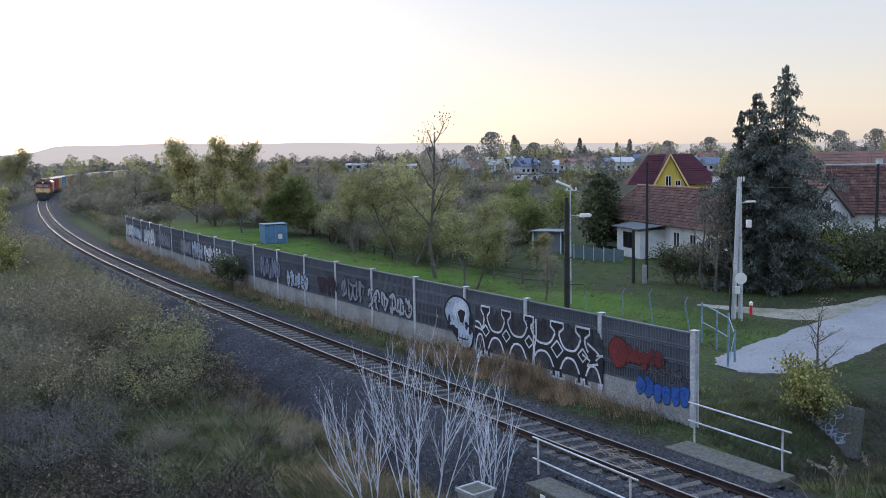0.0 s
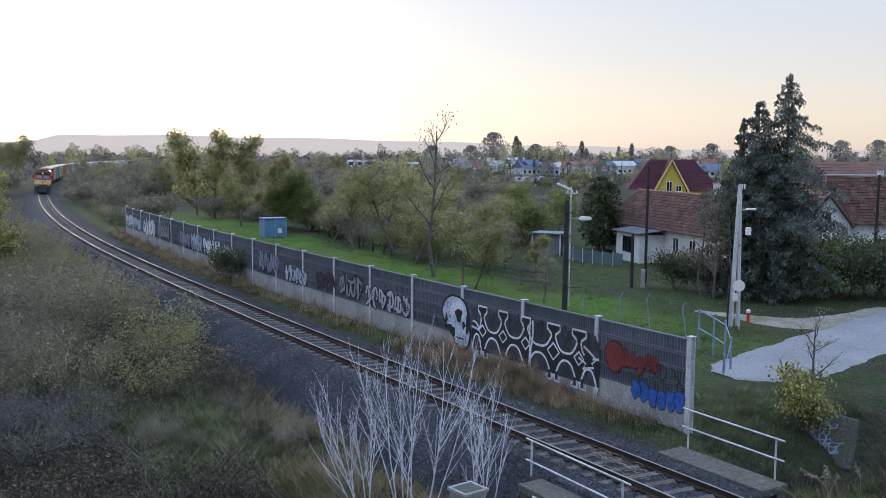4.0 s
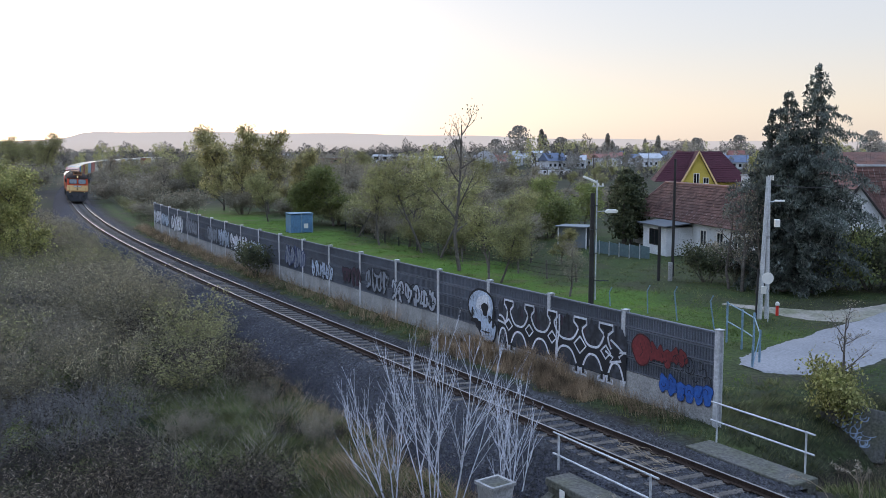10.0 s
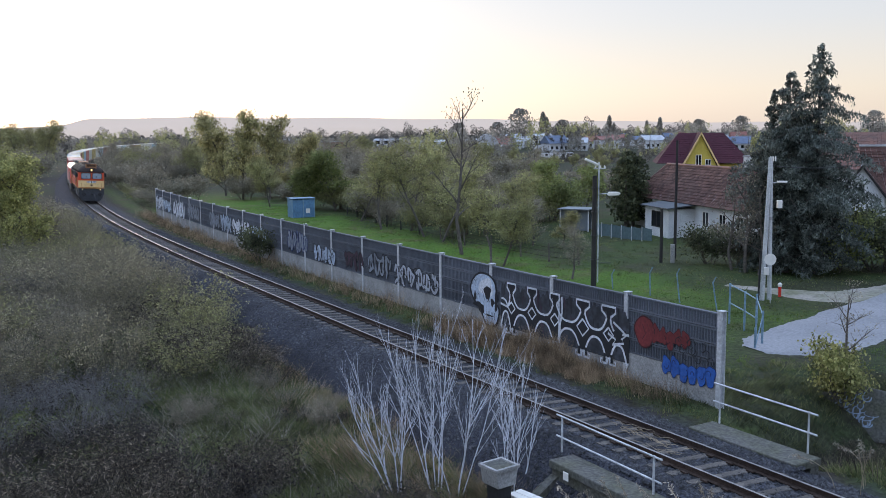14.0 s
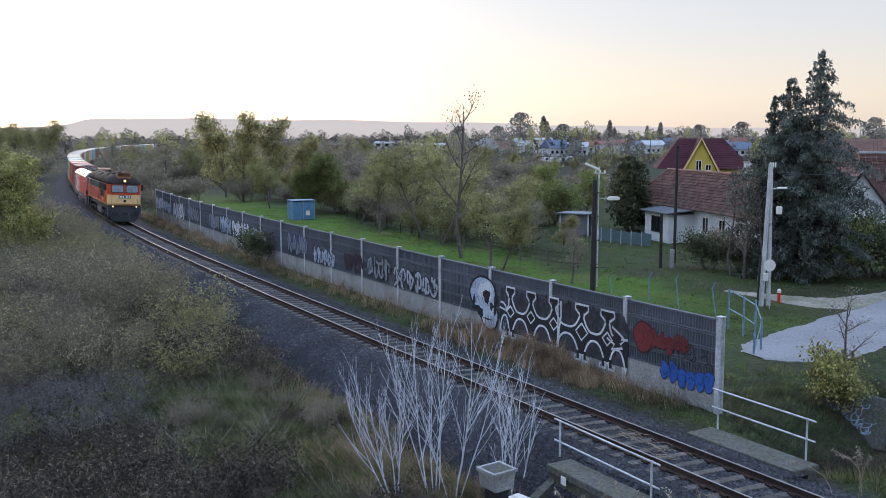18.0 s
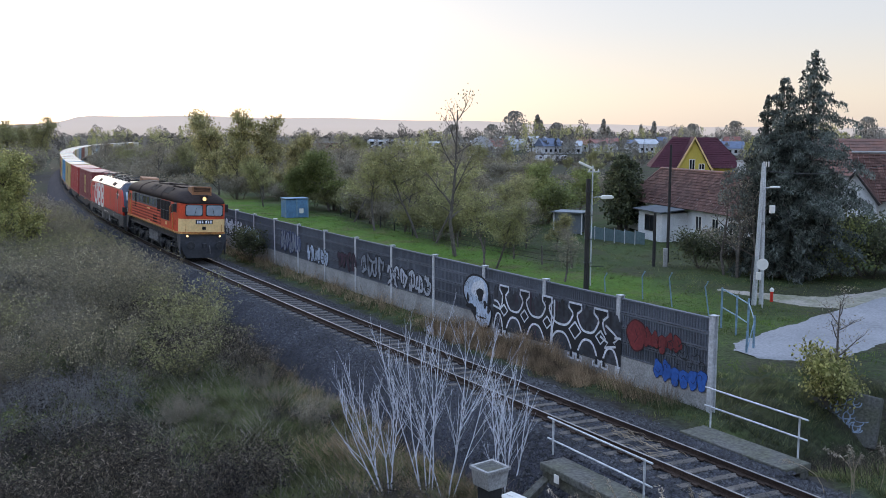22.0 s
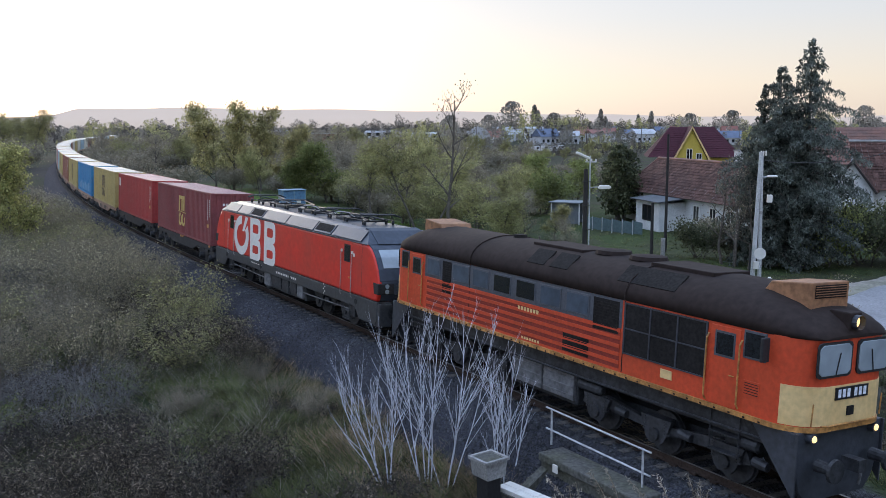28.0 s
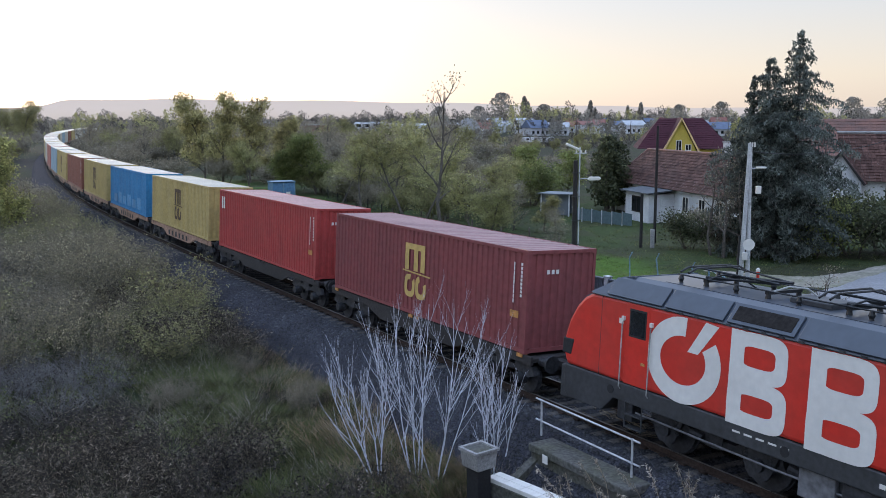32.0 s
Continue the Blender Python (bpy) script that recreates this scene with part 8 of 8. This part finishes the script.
def town():
    r = random.Random(11)
    far_house(63.0, 522, 9, 7, 4.4, 6.0, M_FARGREY, 8, "white two-storey house with a pale roof")
    far_house(91.0, 588, 12, 8, 4.6, 7.4, M_FARRED, -15, "white house with a red tiled roof")
    far_house(106.0, 562, 13, 8, 4.0, 6.4, M_FARBLUE, 12, "white house with a slate-blue roof")
    far_house(124.0, 638, 13, 8, 4.4, 7.0, M_FARBLUE, -6, "pale house with a blue roof")
    far_house(99, 495, 12, 9, 4.5, 7, M_FARGREY, 20, "pale house with a grey roof")
    far_house(51.8, 450, 10, 8, 4.2, 6.5, M_FARGREY, -10, "pale house with a grey roof")
    for k in range(44):
        a, d = radians(r.uniform(1.5, 30)), r.uniform(430, 800)
        far_house(d * math.sin(a), d * math.cos(a), r.uniform(8, 12), 8, r.uniform(3, 5), r.uniform(6, 8.5), r.choice((M_FARRED, M_FARGREY, M_FARBLUE, M_FARRED)), r.uniform(-30, 30), "pale distant house of the town")
    for x, y, w, hh in ((-20, 520, 26, 5.6), (14, 540, 34, 6.0), (40, 500, 10, 8.6), (-50, 620, 30, 6.0), (-160, 820, 60, 6.0), (76, 640, 30, 7.5), (4, 430, 22, 3.6)):
        b = thing("industrial_hall", "long pale industrial hall at the town's edge", "hall", pose(x, y, height(x, y), 0, 0, r.uniform(-8, 8)), "industrial halls")
        part("wall", Geo().box(-w / 2, 0, -1, w / 2, 14, hh - 1.2), M_FARWHITE, b)
        part("roof", Geo().prism([(-0.3, hh - 1.2), (7, hh), (14.3, hh - 1.2)], -w / 2 - 0.2, w / 2 + 0.2, "x"), M_FARGREY, b)
        for k in range(5):
            xx = -w / 2 + (k + 0.3) * w / 5
            part("window", Geo().box(xx, -0.05, 2.5, xx + w / 10, 0.02, 4.5), M_GLASS, b)
    dm = thing("greenhouse", "round-topped pale polythene greenhouse", "greenhouse", pose(7.5, 380, height(7.5, 380)))
    part("cover", Geo().prism([(5.2 * math.cos(radians(a)), 8.6 * math.sin(radians(a)) ** 0.8) for a in range(0, 181, 12)], 0, 20, "y"), M_FARGREY, dm)
    for k in range(5):
        v = thing("parked_van", "white van parked at the town's edge", "van", pose(22 + 2.9 * k, 300 + 2 * k, height(22 + 2.9 * k, 300), 0, 0, 10), "parked vans")
        part("body", Geo().prism([(-1.1, 0.4), (1.1, 0.4), (1.1, 1.3), (0.8, 2.2), (-1.1, 2.2)], 0, 2, "y"), M_FARWHITE, v, bevel=0.1)
        part("window", Geo().box(-0.2, -0.02, 1.3, 0.7, 0.0, 1.9), M_GLASS, v)
        for x in (-0.65, 0.65):
            part("wheel", Geo().tube([(x, -0.03, 0.35), (x, 0.2, 0.35)], 0.33, 12), M_BLACK, v)
    wall = thing("brick_building", "long low reddish building far across the fields", "building", pose(-92, 590, height(-92, 590)))
    part("wall", Geo().box(-16, 0, -1, 16, 8, 4.2), M_FARRED, wall)
    part("roof", Geo().box(-16.5, -0.5, 4.2, 16.5, 8.5, 4.7), M_FARGREY, wall)
    for k in range(6):
        part("window", Geo().box(-14 + 5 * k, -0.05, 1.2, -11.5 + 5 * k, 0.02, 2.8), M_GLASS, wall)
    # hills: a pale glow of their surface stands in for distance haze
    m = glow("haze_glow_hills", (0.60, 0.515, 0.45), 0.72)
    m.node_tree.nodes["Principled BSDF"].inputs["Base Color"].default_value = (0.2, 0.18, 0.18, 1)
    g, n = Geo(), 160
    for k in range(n + 1):
        x = -4000 + 8000 * k / n
        z = 52 + 32 / (1 + math.exp(-(x + 1740) / 25)) - 42 / (1 + math.exp(-(x - 60) / 260)) + 4 * math.sin(x / 310) + 2.5 * math.sin(x / 97 + 1)
        g.v += [(x, 4050, -20), (x, 4050, z), (x, 4600, -20)]
    for k in range(n):
        g.f += [(3 * k, 3 * k + 3, 3 * k + 4, 3 * k + 1), (3 * k + 1, 3 * k + 4, 3 * k + 5, 3 * k + 2)]
    tagged(part("backdrop", g, m, smooth=True), "long flat hills on the horizon, glowing pale for haze", "hills", kind="structure")


town()

# ---- graffiti on the barrier ----
M_SPRAYBLACK = mat("black_spray", (0.012, 0.013, 0.018), 0.7, dark=0.7, bump=0)
M_SPRAYWHITE = mat("white_spray", (0.68, 0.70, 0.75), 0.7, dark=0.75, fine=10, bump=0)
M_SPRAYSILVER = mat("silver_spray", (0.42, 0.45, 0.51), 0.6, dark=0.7, fine=9, bump=0)
M_SPRAYRED = mat("dull_red_spray", (0.19, 0.026, 0.028), 0.75, dark=0.7, fine=10, bump=0)
M_SPRAYBLUE = mat("blue_spray", (0.022, 0.10, 0.38), 0.7, dark=0.75, fine=10, bump=0)
M_SPRAYNAVY = mat("navy_spray", (0.008, 0.03, 0.15), 0.7, bump=0)
M_SPRAYWINE = mat("wine_red_spray", (0.07, 0.012, 0.014), 0.75, bump=0)
M_SPRAYICE = mat("pale_blue_spray", (0.46, 0.54, 0.66), 0.7, dark=0.7, fine=9, bump=0)
M_SPRAYPURPLE = mat("dark_purple_spray", (0.06, 0.03, 0.05), 0.7, bump=0)


def wall_point(u, z, proud):
    """A place on the barrier's face to the track: u metres from its near end, proud of the panels."""
    i = min(max(int(u / BAY), 0), BAYS - 1)
    x, y, a, d = wall_pose(i)
    t = u - i * BAY
    return (x + math.cos(a) * t - math.sin(a) * proud, y + math.sin(a) * t + math.cos(a) * proud, z)


def stroke(pts, width, proud):
    """A sprayed line of even width along (u, z) places."""
    g, n = Geo(), len(pts)
    for i in range(n):
        (u0, z0), (u1, z1) = pts[max(i - 1, 0)], pts[min(i + 1, n - 1)]
        du, dz = u1 - u0, z1 - z0
        k = math.hypot(du, dz) or 1
        ou, oz = -dz / k * width / 2, du / k * width / 2
        g.v += [wall_point(pts[i][0] + ou, pts[i][1] + oz, proud), wall_point(pts[i][0] - ou, pts[i][1] - oz, proud)]
    g.f = [(2 * i, 2 * i + 1, 2 * i + 3, 2 * i + 2) for i in range(n - 1)]
    return g


def blob(u, z, ru, rz, proud, wob=0.1, phase=0.0, n=28):
    g = Geo()
    g.v = [wall_point(u, z, proud)]
    for k in range(n):
        a = 2 * math.pi * k / n
        q = 1 + wob * math.sin(3 * a + phase) + wob * 0.6 * math.sin(5 * a + 2 * phase)
        g.v.append(wall_point(u + ru * q * math.cos(a), z + rz * q * math.sin(a), proud))
    g.f = [(0, 1 + k, 1 + (k + 1) % n) for k in range(n)]
    return g


def arc(u, z, ru, rz, a0, a1, n=14):
    return [(u + ru * math.cos(radians(a0 + (a1 - a0) * k / n)), z + rz * math.sin(radians(a0 + (a1 - a0) * k / n))) for k in range(n + 1)]


P0, P1, P2, P3 = 0.112, 0.115, 0.118, 0.121


def spray(geo, material, parent):
    part("stroke", geo, material, parent, fix=False)


def lettered_arches():
    """Black piece with white outlines: capped stems, cups between them above and arches below, diamonds in the stems."""
    stems = (3.95, 5.0, 6.4, 8.05, 9.5, 10.9, 11.7)
    lo, hi, w = -0.32, 1.40, 0.085
    us = np.arange(3.95, 11.71, 0.04)
    up, down = [], []
    for u in us:
        k = min(max(int(np.searchsorted(stems, u)) - 1, 0), len(stems) - 2)
        a, b = stems[k], stems[k + 1]
        t = abs(2 * (u - a) / (b - a) - 1)
        off = min(abs(u - a), abs(u - b))
        cup = 0.80 + 0.04 * math.sin(5 * a)
        rim = (a == 3.95 and t > 0 and u < 4.5) or (b == 11.7 and u > 11.3)
        up.append(cup + 0.06 * t if rim else hi if off < 0.10 else cup + (hi - cup) * min(1, t * 1.1) ** 3.0)
        arch = 0.50 + 0.05 * math.cos(4 * a)
        down.append(lo + 0.2 if off < 0.05 else max(lo, arch - 0.86 * min(1, t * 1.1) ** 2.6))
    smear = Geo()
    for u in us:
        z = 1.62 + 0.1 * math.sin(9 * u) + 0.08 * math.sin(23 * u)
        smear.v += [wall_point(float(u), -0.1, P0 - 0.006), wall_point(float(u), z, P0 - 0.006)]
    smear.f = [(2 * i, 2 * i + 2, 2 * i + 3, 2 * i + 1) for i in range(len(us) - 1)]
    fill = Geo()
    for u, z0, z1 in zip(us, down, up):
        fill.v += [wall_point(float(u), z0, P0), wall_point(float(u), z1, P0)]
    fill.f = [(2 * i, 2 * i + 2, 2 * i + 3, 2 * i + 1) for i in range(len(us) - 1)]
    p = part("graffiti", fill, M_SPRAYBLACK, barrier, "large black and white graffiti of capped stems, cups and diamonds", fix=False)
    spray(smear, M_SPRAYSMEAR, p)
    spray(stroke([(float(u), z) for u, z in zip(us, up)], w, P1), M_SPRAYWHITE, p)
    spray(stroke([(float(u), z) for u, z in zip(us, down)], w, P1), M_SPRAYWHITE, p)
    for u in stems[1:-1]:
        wide = 0.36 if u < 7 else 0.30
        spray(stroke([(u - 0.12, hi - 0.04), (u - wide, hi + 0.14), (u - wide, hi + 0.33), (u + wide, hi + 0.33), (u + wide, hi + 0.14), (u + 0.12, hi - 0.04)], w, P2), M_SPRAYWHITE, p)
        spray(stroke([(u - wide + 0.06, hi + 0.22), (u + wide - 0.06, hi + 0.22)], 0.15, P3), M_SPRAYBLACK, p)
        spray(stroke([(u, hi - 0.1), (u, hi + 0.2)], 0.20, P3), M_SPRAYBLACK, p)
        big = 1.25 if u == 6.4 else 0.95
        spray(stroke([(u, 0.74 + 0.25 * big), (u + 0.27 * big, 0.74), (u, 0.74 - 0.25 * big), (u - 0.27 * big, 0.74), (u, 0.74 + 0.25 * big), (u + 0.04, 0.70 + 0.25 * big)], w * 0.9, P2), M_SPRAYWHITE, p)
        for sx in (-1, 1):
            c = u + sx * 0.22
            spray(stroke([(c - sx * 0.13, lo + 0.25), (c - sx * 0.13, lo), (c + sx * 0.17, lo), (c + sx * 0.17, lo + 0.14), (c + sx * 0.08, lo + 0.14)], w, P2), M_SPRAYWHITE, p)
            spray(stroke([(c - sx * 0.06, lo + 0.35), (c - sx * 0.02, lo + 0.06)], 0.13, P2 - 0.001), M_SPRAYBLACK, p)
    spray(stroke([(7.62, 1.68), (7.60, 1.1), (7.72, 0.6), (7.75, -0.2)], w, P2), M_SPRAYWHITE, p)
    spray(stroke([(7.80, 1.7), (7.78, 0.6), (7.84, -0.25)], 0.07, P2), M_SPRAYWHITE, p)
    spray(stroke([(4.75, 1.22), (4.40, 1.05), (4.08, 0.86), (4.32, 0.68), (4.20, 0.56), (4.78, 0.42), (4.62, 0.62), (5.02, 0.78)], w, P2), M_SPRAYWHITE, p)
    spray(blob(4.5, 0.82, 0.22, 0.16, P1 + 0.001, 0.1, 0.5), M_SPRAYBLACK, p)
    spray(stroke(arc(11.5, 0.75, 0.32, 0.3, 70, 190), w, P2), M_SPRAYWHITE, p)
    r = random.Random(6)
    for k in range(54):
        u, z = r.uniform(4.1, 11.6), r.uniform(0.4, 1.75)
        spray(stroke([(u, z), (u + r.uniform(-0.04, 0.04), z - r.uniform(0.2, 0.6))], r.uniform(0.03, 0.10), P0 - 0.004), M_SPRAYBLACK if k % 2 else M_SPRAYPURPLE, p)


def bone_face():
    """Pale blue round shape with black hollows and a toothed lower edge."""
    p = part("graffiti", blob(12.95, 1.14, 0.94, 0.74, P1, 0.03, 1.0), M_SPRAYICE, barrier, "pale blue skull-shaped graffiti with black hollows")
    spray(blob(12.95, 1.13, 1.05, 0.84, P0, 0.03, 1.0), M_SPRAYBLACK, p)
    spray(blob(12.45, 0.28, 0.62, 0.50, P1 + 0.001, 0.06, 0.4), M_SPRAYICE, p)
    spray(blob(12.45, 0.27, 0.72, 0.60, P0, 0.05, 0.4), M_SPRAYBLACK, p)
    spray(blob(12.75, 1.30, 0.55, 0.40, P1 + 0.0015, 0.12, 2.0), M_SPRAYWHITE, p)
    for u, z, a, b in ((12.66, 1.12, 0.26, 0.28), (11.98, 0.95, 0.13, 0.24), (12.28, 0.74, 0.12, 0.17), (13.40, 0.52, 0.36, 0.10), (13.10, 0.34, 0.20, 0.20), (12.02, 0.55, 0.10, 0.16), (12.55, 0.16, 0.34, 0.04), (13.62, 0.85, 0.09, 0.20)):
        spray(blob(u, z, a, b, P2, 0.14, 3 * u), M_SPRAYBLACK, p)
    for k in range(7):
        spray(stroke([(12.12 + 0.12 * k, 0.34), (12.13 + 0.12 * k, 0.0)], 0.025, P3), M_SPRAYBLACK, p)
    r = random.Random(4)
    for k in range(14):
        u, z = r.uniform(12.4, 13.7), r.uniform(0.9, 1.75)
        pts = [(u, z)]
        for _ in range(3):
            pts.append((pts[-1][0] + r.uniform(-0.14, 0.14), pts[-1][1] - r.uniform(0.04, 0.16)))
        spray(stroke(pts, 0.022, P3), M_SPRAYBLACK, p)


def bubbles(u0, u1, z0, z1, fill, line, seed, label, n=None):
    """A row of swollen shapes that touch, each with an outline."""
    r = random.Random(seed)
    n = n or max(3, int((u1 - u0) / 0.75))
    p = None
    for k in range(n):
        u = u0 + (k + 0.5) * (u1 - u0) / n
        ru, rz = 0.56 * (u1 - u0) / n, (z1 - z0) / 2 * r.uniform(0.85, 1.05)
        z = (z0 + z1) / 2 + r.uniform(-0.08, 0.08)
        ph = r.uniform(0, 6)
        b = blob(u, z, ru * 1.1, rz * 1.08, P0, 0.14, ph)
        if p is None:
            p = part("graffiti", b, line, barrier, label)
        else:
            spray(b, line, p)
        spray(blob(u, z, ru, rz, P1, 0.14, ph), fill, p)
        a = r.uniform(0, 360)
        spray(stroke(arc(u + r.uniform(-0.1, 0.1), z + r.uniform(-0.1, 0.1), ru * r.uniform(0.3, 0.5), rz * r.uniform(0.3, 0.5), a, a + r.uniform(120, 200)), 0.03, P2), line, p)


def ribbons(u0, u1, z0, z1, fill, line, seed, label, n=4, thick=0.20, back=None):
    """A row of thick looping bands with dark outlines over a sprayed cloud."""
    r = random.Random(seed)
    p, wide, mid = None, (u1 - u0) / n, (z0 + z1) / 2
    if back:
        p = part("graffiti", blob((u0 + u1) / 2, mid, 0.54 * (u1 - u0), 0.54 * (z1 - z0), P0 - 0.003, 0.06, seed), back, barrier, label)
    for k in range(n):
        u = u0 + (k + 0.5) * wide
        ru, rz = 0.36 * wide, 0.42 * (z1 - z0) * r.uniform(0.85, 1.05)
        turn, p2, p3 = r.uniform(0, 6.28), r.uniform(0, 6.28), r.uniform(0, 6.28)
        far = r.uniform(4.6, 6.0)
        loop = []
        for j in range(23):
            a = turn + far * j / 22
            loop.append((u + ru * (math.cos(a) + 0.38 * math.cos(2 * a + p2)), mid + rz * (0.85 * math.sin(a) + 0.25 * math.sin(3 * a + p3))))
        x = u + r.uniform(-0.6, 0.6) * ru
        bar = [(x + 0.25 * r.uniform(-ru, ru), mid + rz * r.uniform(0.7, 1.1)), (x, mid), (x + 0.25 * r.uniform(-ru, ru), mid - rz * r.uniform(0.7, 1.15))]
        for path in (bar, loop):
            for width, material, proud in ((thick + 0.11, line, P0), (thick, fill, P1)):
                g = stroke(path, width, proud + 0.0004 * k)
                if p is None:
                    p = part("graffiti", g, material, barrier, label, fix=False)
                else:
                    spray(g, material, p)
        for _ in range(2):
            a = r.uniform(0, 360)
            spray(stroke(arc(u + r.uniform(-0.2, 0.2), mid + r.uniform(-0.3, 0.3), ru * r.uniform(0.3, 1.2), rz * r.uniform(0.3, 0.9), a, a + 130), 0.045, P2 + 0.001), line, p)


def all_graffiti():
    lettered_arches()
    bone_face()
    q = part("graffiti", blob(3.22, 1.17, 0.42, 0.50, P1, 0.05, 0.6), M_SPRAYRED, barrier, "dull red rounded graffiti on grey panels")
    spray(blob(3.22, 1.17, 0.47, 0.55, P0, 0.05, 0.6), M_SPRAYWINE, q)
    spray(stroke([(3.3, 1.4), (3.15, 1.1), (3.3, 0.9)], 0.03, P2), M_SPRAYWINE, q)
    bubbles(1.2, 2.85, 0.88, 1.46, M_SPRAYRED, M_SPRAYWINE, 1, "dull red bubble graffiti on grey panels", 5)
    bubbles(0.12, 2.35, -0.10, 0.52, M_SPRAYBLUE, M_SPRAYNAVY, 2, "blue bubble graffiti over the plinth", 6)
    q = part("graffiti", stroke(arc(1.1, 1.05, 0.2, 0.25, 20, 320), 0.03, P3), M_SPRAYBLACK, barrier, "black scribbled marker tag")
    for k in range(9):
        spray(stroke(arc(0.3 + 0.17 * k, 0.72 + 0.2 * (k % 3), 0.12, 0.14, 40 * k, 40 * k + 230), 0.025, P3), M_SPRAYBLACK, q)
    ribbons(16.8, 21.3, 0.30, 1.42, M_SPRAYSILVER, M_SPRAYBLACK, 31, "grey and silver looping graffiti with black outlines", 6, 0.15)
    ribbons(21.5, 24.1, 0.42, 1.75, M_SPRAYDUST, M_SPRAYBLACK, 35, "dull grey looping graffiti with black outlines", 4, 0.15)
    ribbons(24.8, 27.1, 0.45, 1.45, M_SPRAYPURPLE, M_SPRAYBLACK, 6, "dark purple faded graffiti", 4, 0.15)
    ribbons(28.5, 31.7, 0.32, 1.32, M_SPRAYICE, M_SPRAYBLACK, 37, "silver looping graffiti with black outlines", 6, 0.16)
    ribbons(32.7, 36.1, 0.5, 1.85, M_SPRAYDUST, M_SPRAYNAVY, 38, "faded blue-grey graffiti", 7, 0.14)
    for a, b, z0, z1, fill, line, seed, n in ((40.4, 43.7, 0.40, 1.5, M_SPRAYICE, M_SPRAYBLACK, 41, 5), (44.0, 48.2, 0.35, 1.6, M_SPRAYWHITE, M_SPRAYBLACK, 42, 5), (48.5, 51.6, 0.45, 1.65, M_SPRAYICE, M_SPRAYBLACK, 43, 4),
                                              (51.9, 55.0, 0.45, 1.7, M_SPRAYDUST, M_SPRAYBLACK, 44, 4), (58.6, 62.8, 0.55, 1.85, M_SPRAYDUST, M_SPRAYBLACK, 45, 5), (64.2, 69.2, 0.2, 1.9, M_SPRAYWHITE, M_SPRAYBLACK, 46, 4),
                                              (70.6, 74.4, 0.45, 1.5, M_SPRAYICE, M_SPRAYBLACK, 47, 4), (74.8, 78.6, 0.3, 1.7, M_SPRAYWHITE, M_SPRAYBLACK, 48, 4)):
        ribbons(a, b, z0, z1, fill, line, seed, "white and silver looping graffiti on the far barrier", n + 1, 0.27)


M_SPRAYSMEAR = mat("thin_black_overspray", (0.045, 0.048, 0.06), 0.75, dark=0.5, light=1.5, fine=5, coarse=1.5, bump=0)
M_SPRAYDUST = mat("dull_grey_spray", (0.25, 0.275, 0.32), 0.75, dark=0.7, fine=9, bump=0)
all_graffiti()

# ---- sleepers and ballast ----
def sleepers():
    me = Geo().prism([(-0.12, -0.36), (0.12, -0.36), (0.12, -0.185), (0.09, -0.172), (-0.09, -0.172), (-0.12, -0.185)], -1.25, 1.25, "y").mesh("sleeper", M_SLEEPER)
    r = random.Random(2)
    s = -6.0
    for i in range(250):
        x, y, th = on_line(s)
        m = Matrix.Translation((x, y, 0)) @ Matrix.Rotation(th + r.uniform(-0.012, 0.012), 4, "Z") @ Matrix.Rotation(CANT, 4, "X") @ Matrix.Translation((0, r.uniform(-0.03, 0.03), 0))
        part("sleeper", me, None, track, m=m)
        s += 0.62
    g = Geo()
    while s < 330:
        x, y, th = on_line(s)
        m = Matrix.Translation((x, y, 0)) @ Matrix.Rotation(th, 4, "Z") @ Matrix.Rotation(CANT, 4, "X")
        g.box(-0.12, -1.25, -0.36, 0.12, 1.25, -0.172, m)
        s += 0.62
    tagged(part("far_sleepers", g, M_SLEEPER, track, fix=False), kind="stuff")
    # loose ballast stones
    q = np.random.default_rng(4)
    n = 60000
    ss = 2 + 75 * q.random(n) ** 1.7
    oo = q.uniform(-2.5, 3.3, n) + 0.25 * q.normal(size=n)
    th = np.interp(ss, LINE_S, LINE_TH)
    x = np.interp(ss, LINE_S, LINE_X) - np.sin(th) * oo
    y = np.interp(ss, LINE_S, LINE_Y) + np.cos(th) * oo
    z = terrain(x, y) + 0.01
    z = np.where(np.abs(oo) < 3.6, np.maximum(z, bed_height(ss, oo) - 0.005), z)
    k = q.uniform(0.025, 0.075, n)
    a = q.uniform(0, 6.28, n)
    corners = np.array([(1, 0, 0), (-0.5, 0.86, 0.1), (-0.5, -0.86, -0.1), (0.1, 0.1, 1.0)])
    v = np.stack([np.stack([x + k * (c[0] * np.cos(a) - c[1] * np.sin(a)), y + k * (c[0] * np.sin(a) + c[1] * np.cos(a)), z + k * c[2] * 0.8], 1) for c in corners], 1).reshape(-1, 3)
    b = 4 * np.arange(n)[:, None]
    f = np.concatenate([b + np.array([0, 1, 3]), b + np.array([1, 2, 3]), b + np.array([2, 0, 3])])
    tagged(new("ballast_stones", cards_mesh("ballast_stones", v, f, M_BALLAST)), "loose dark grey ballast stones", "ballast", kind="stuff")


sleepers()
motions()
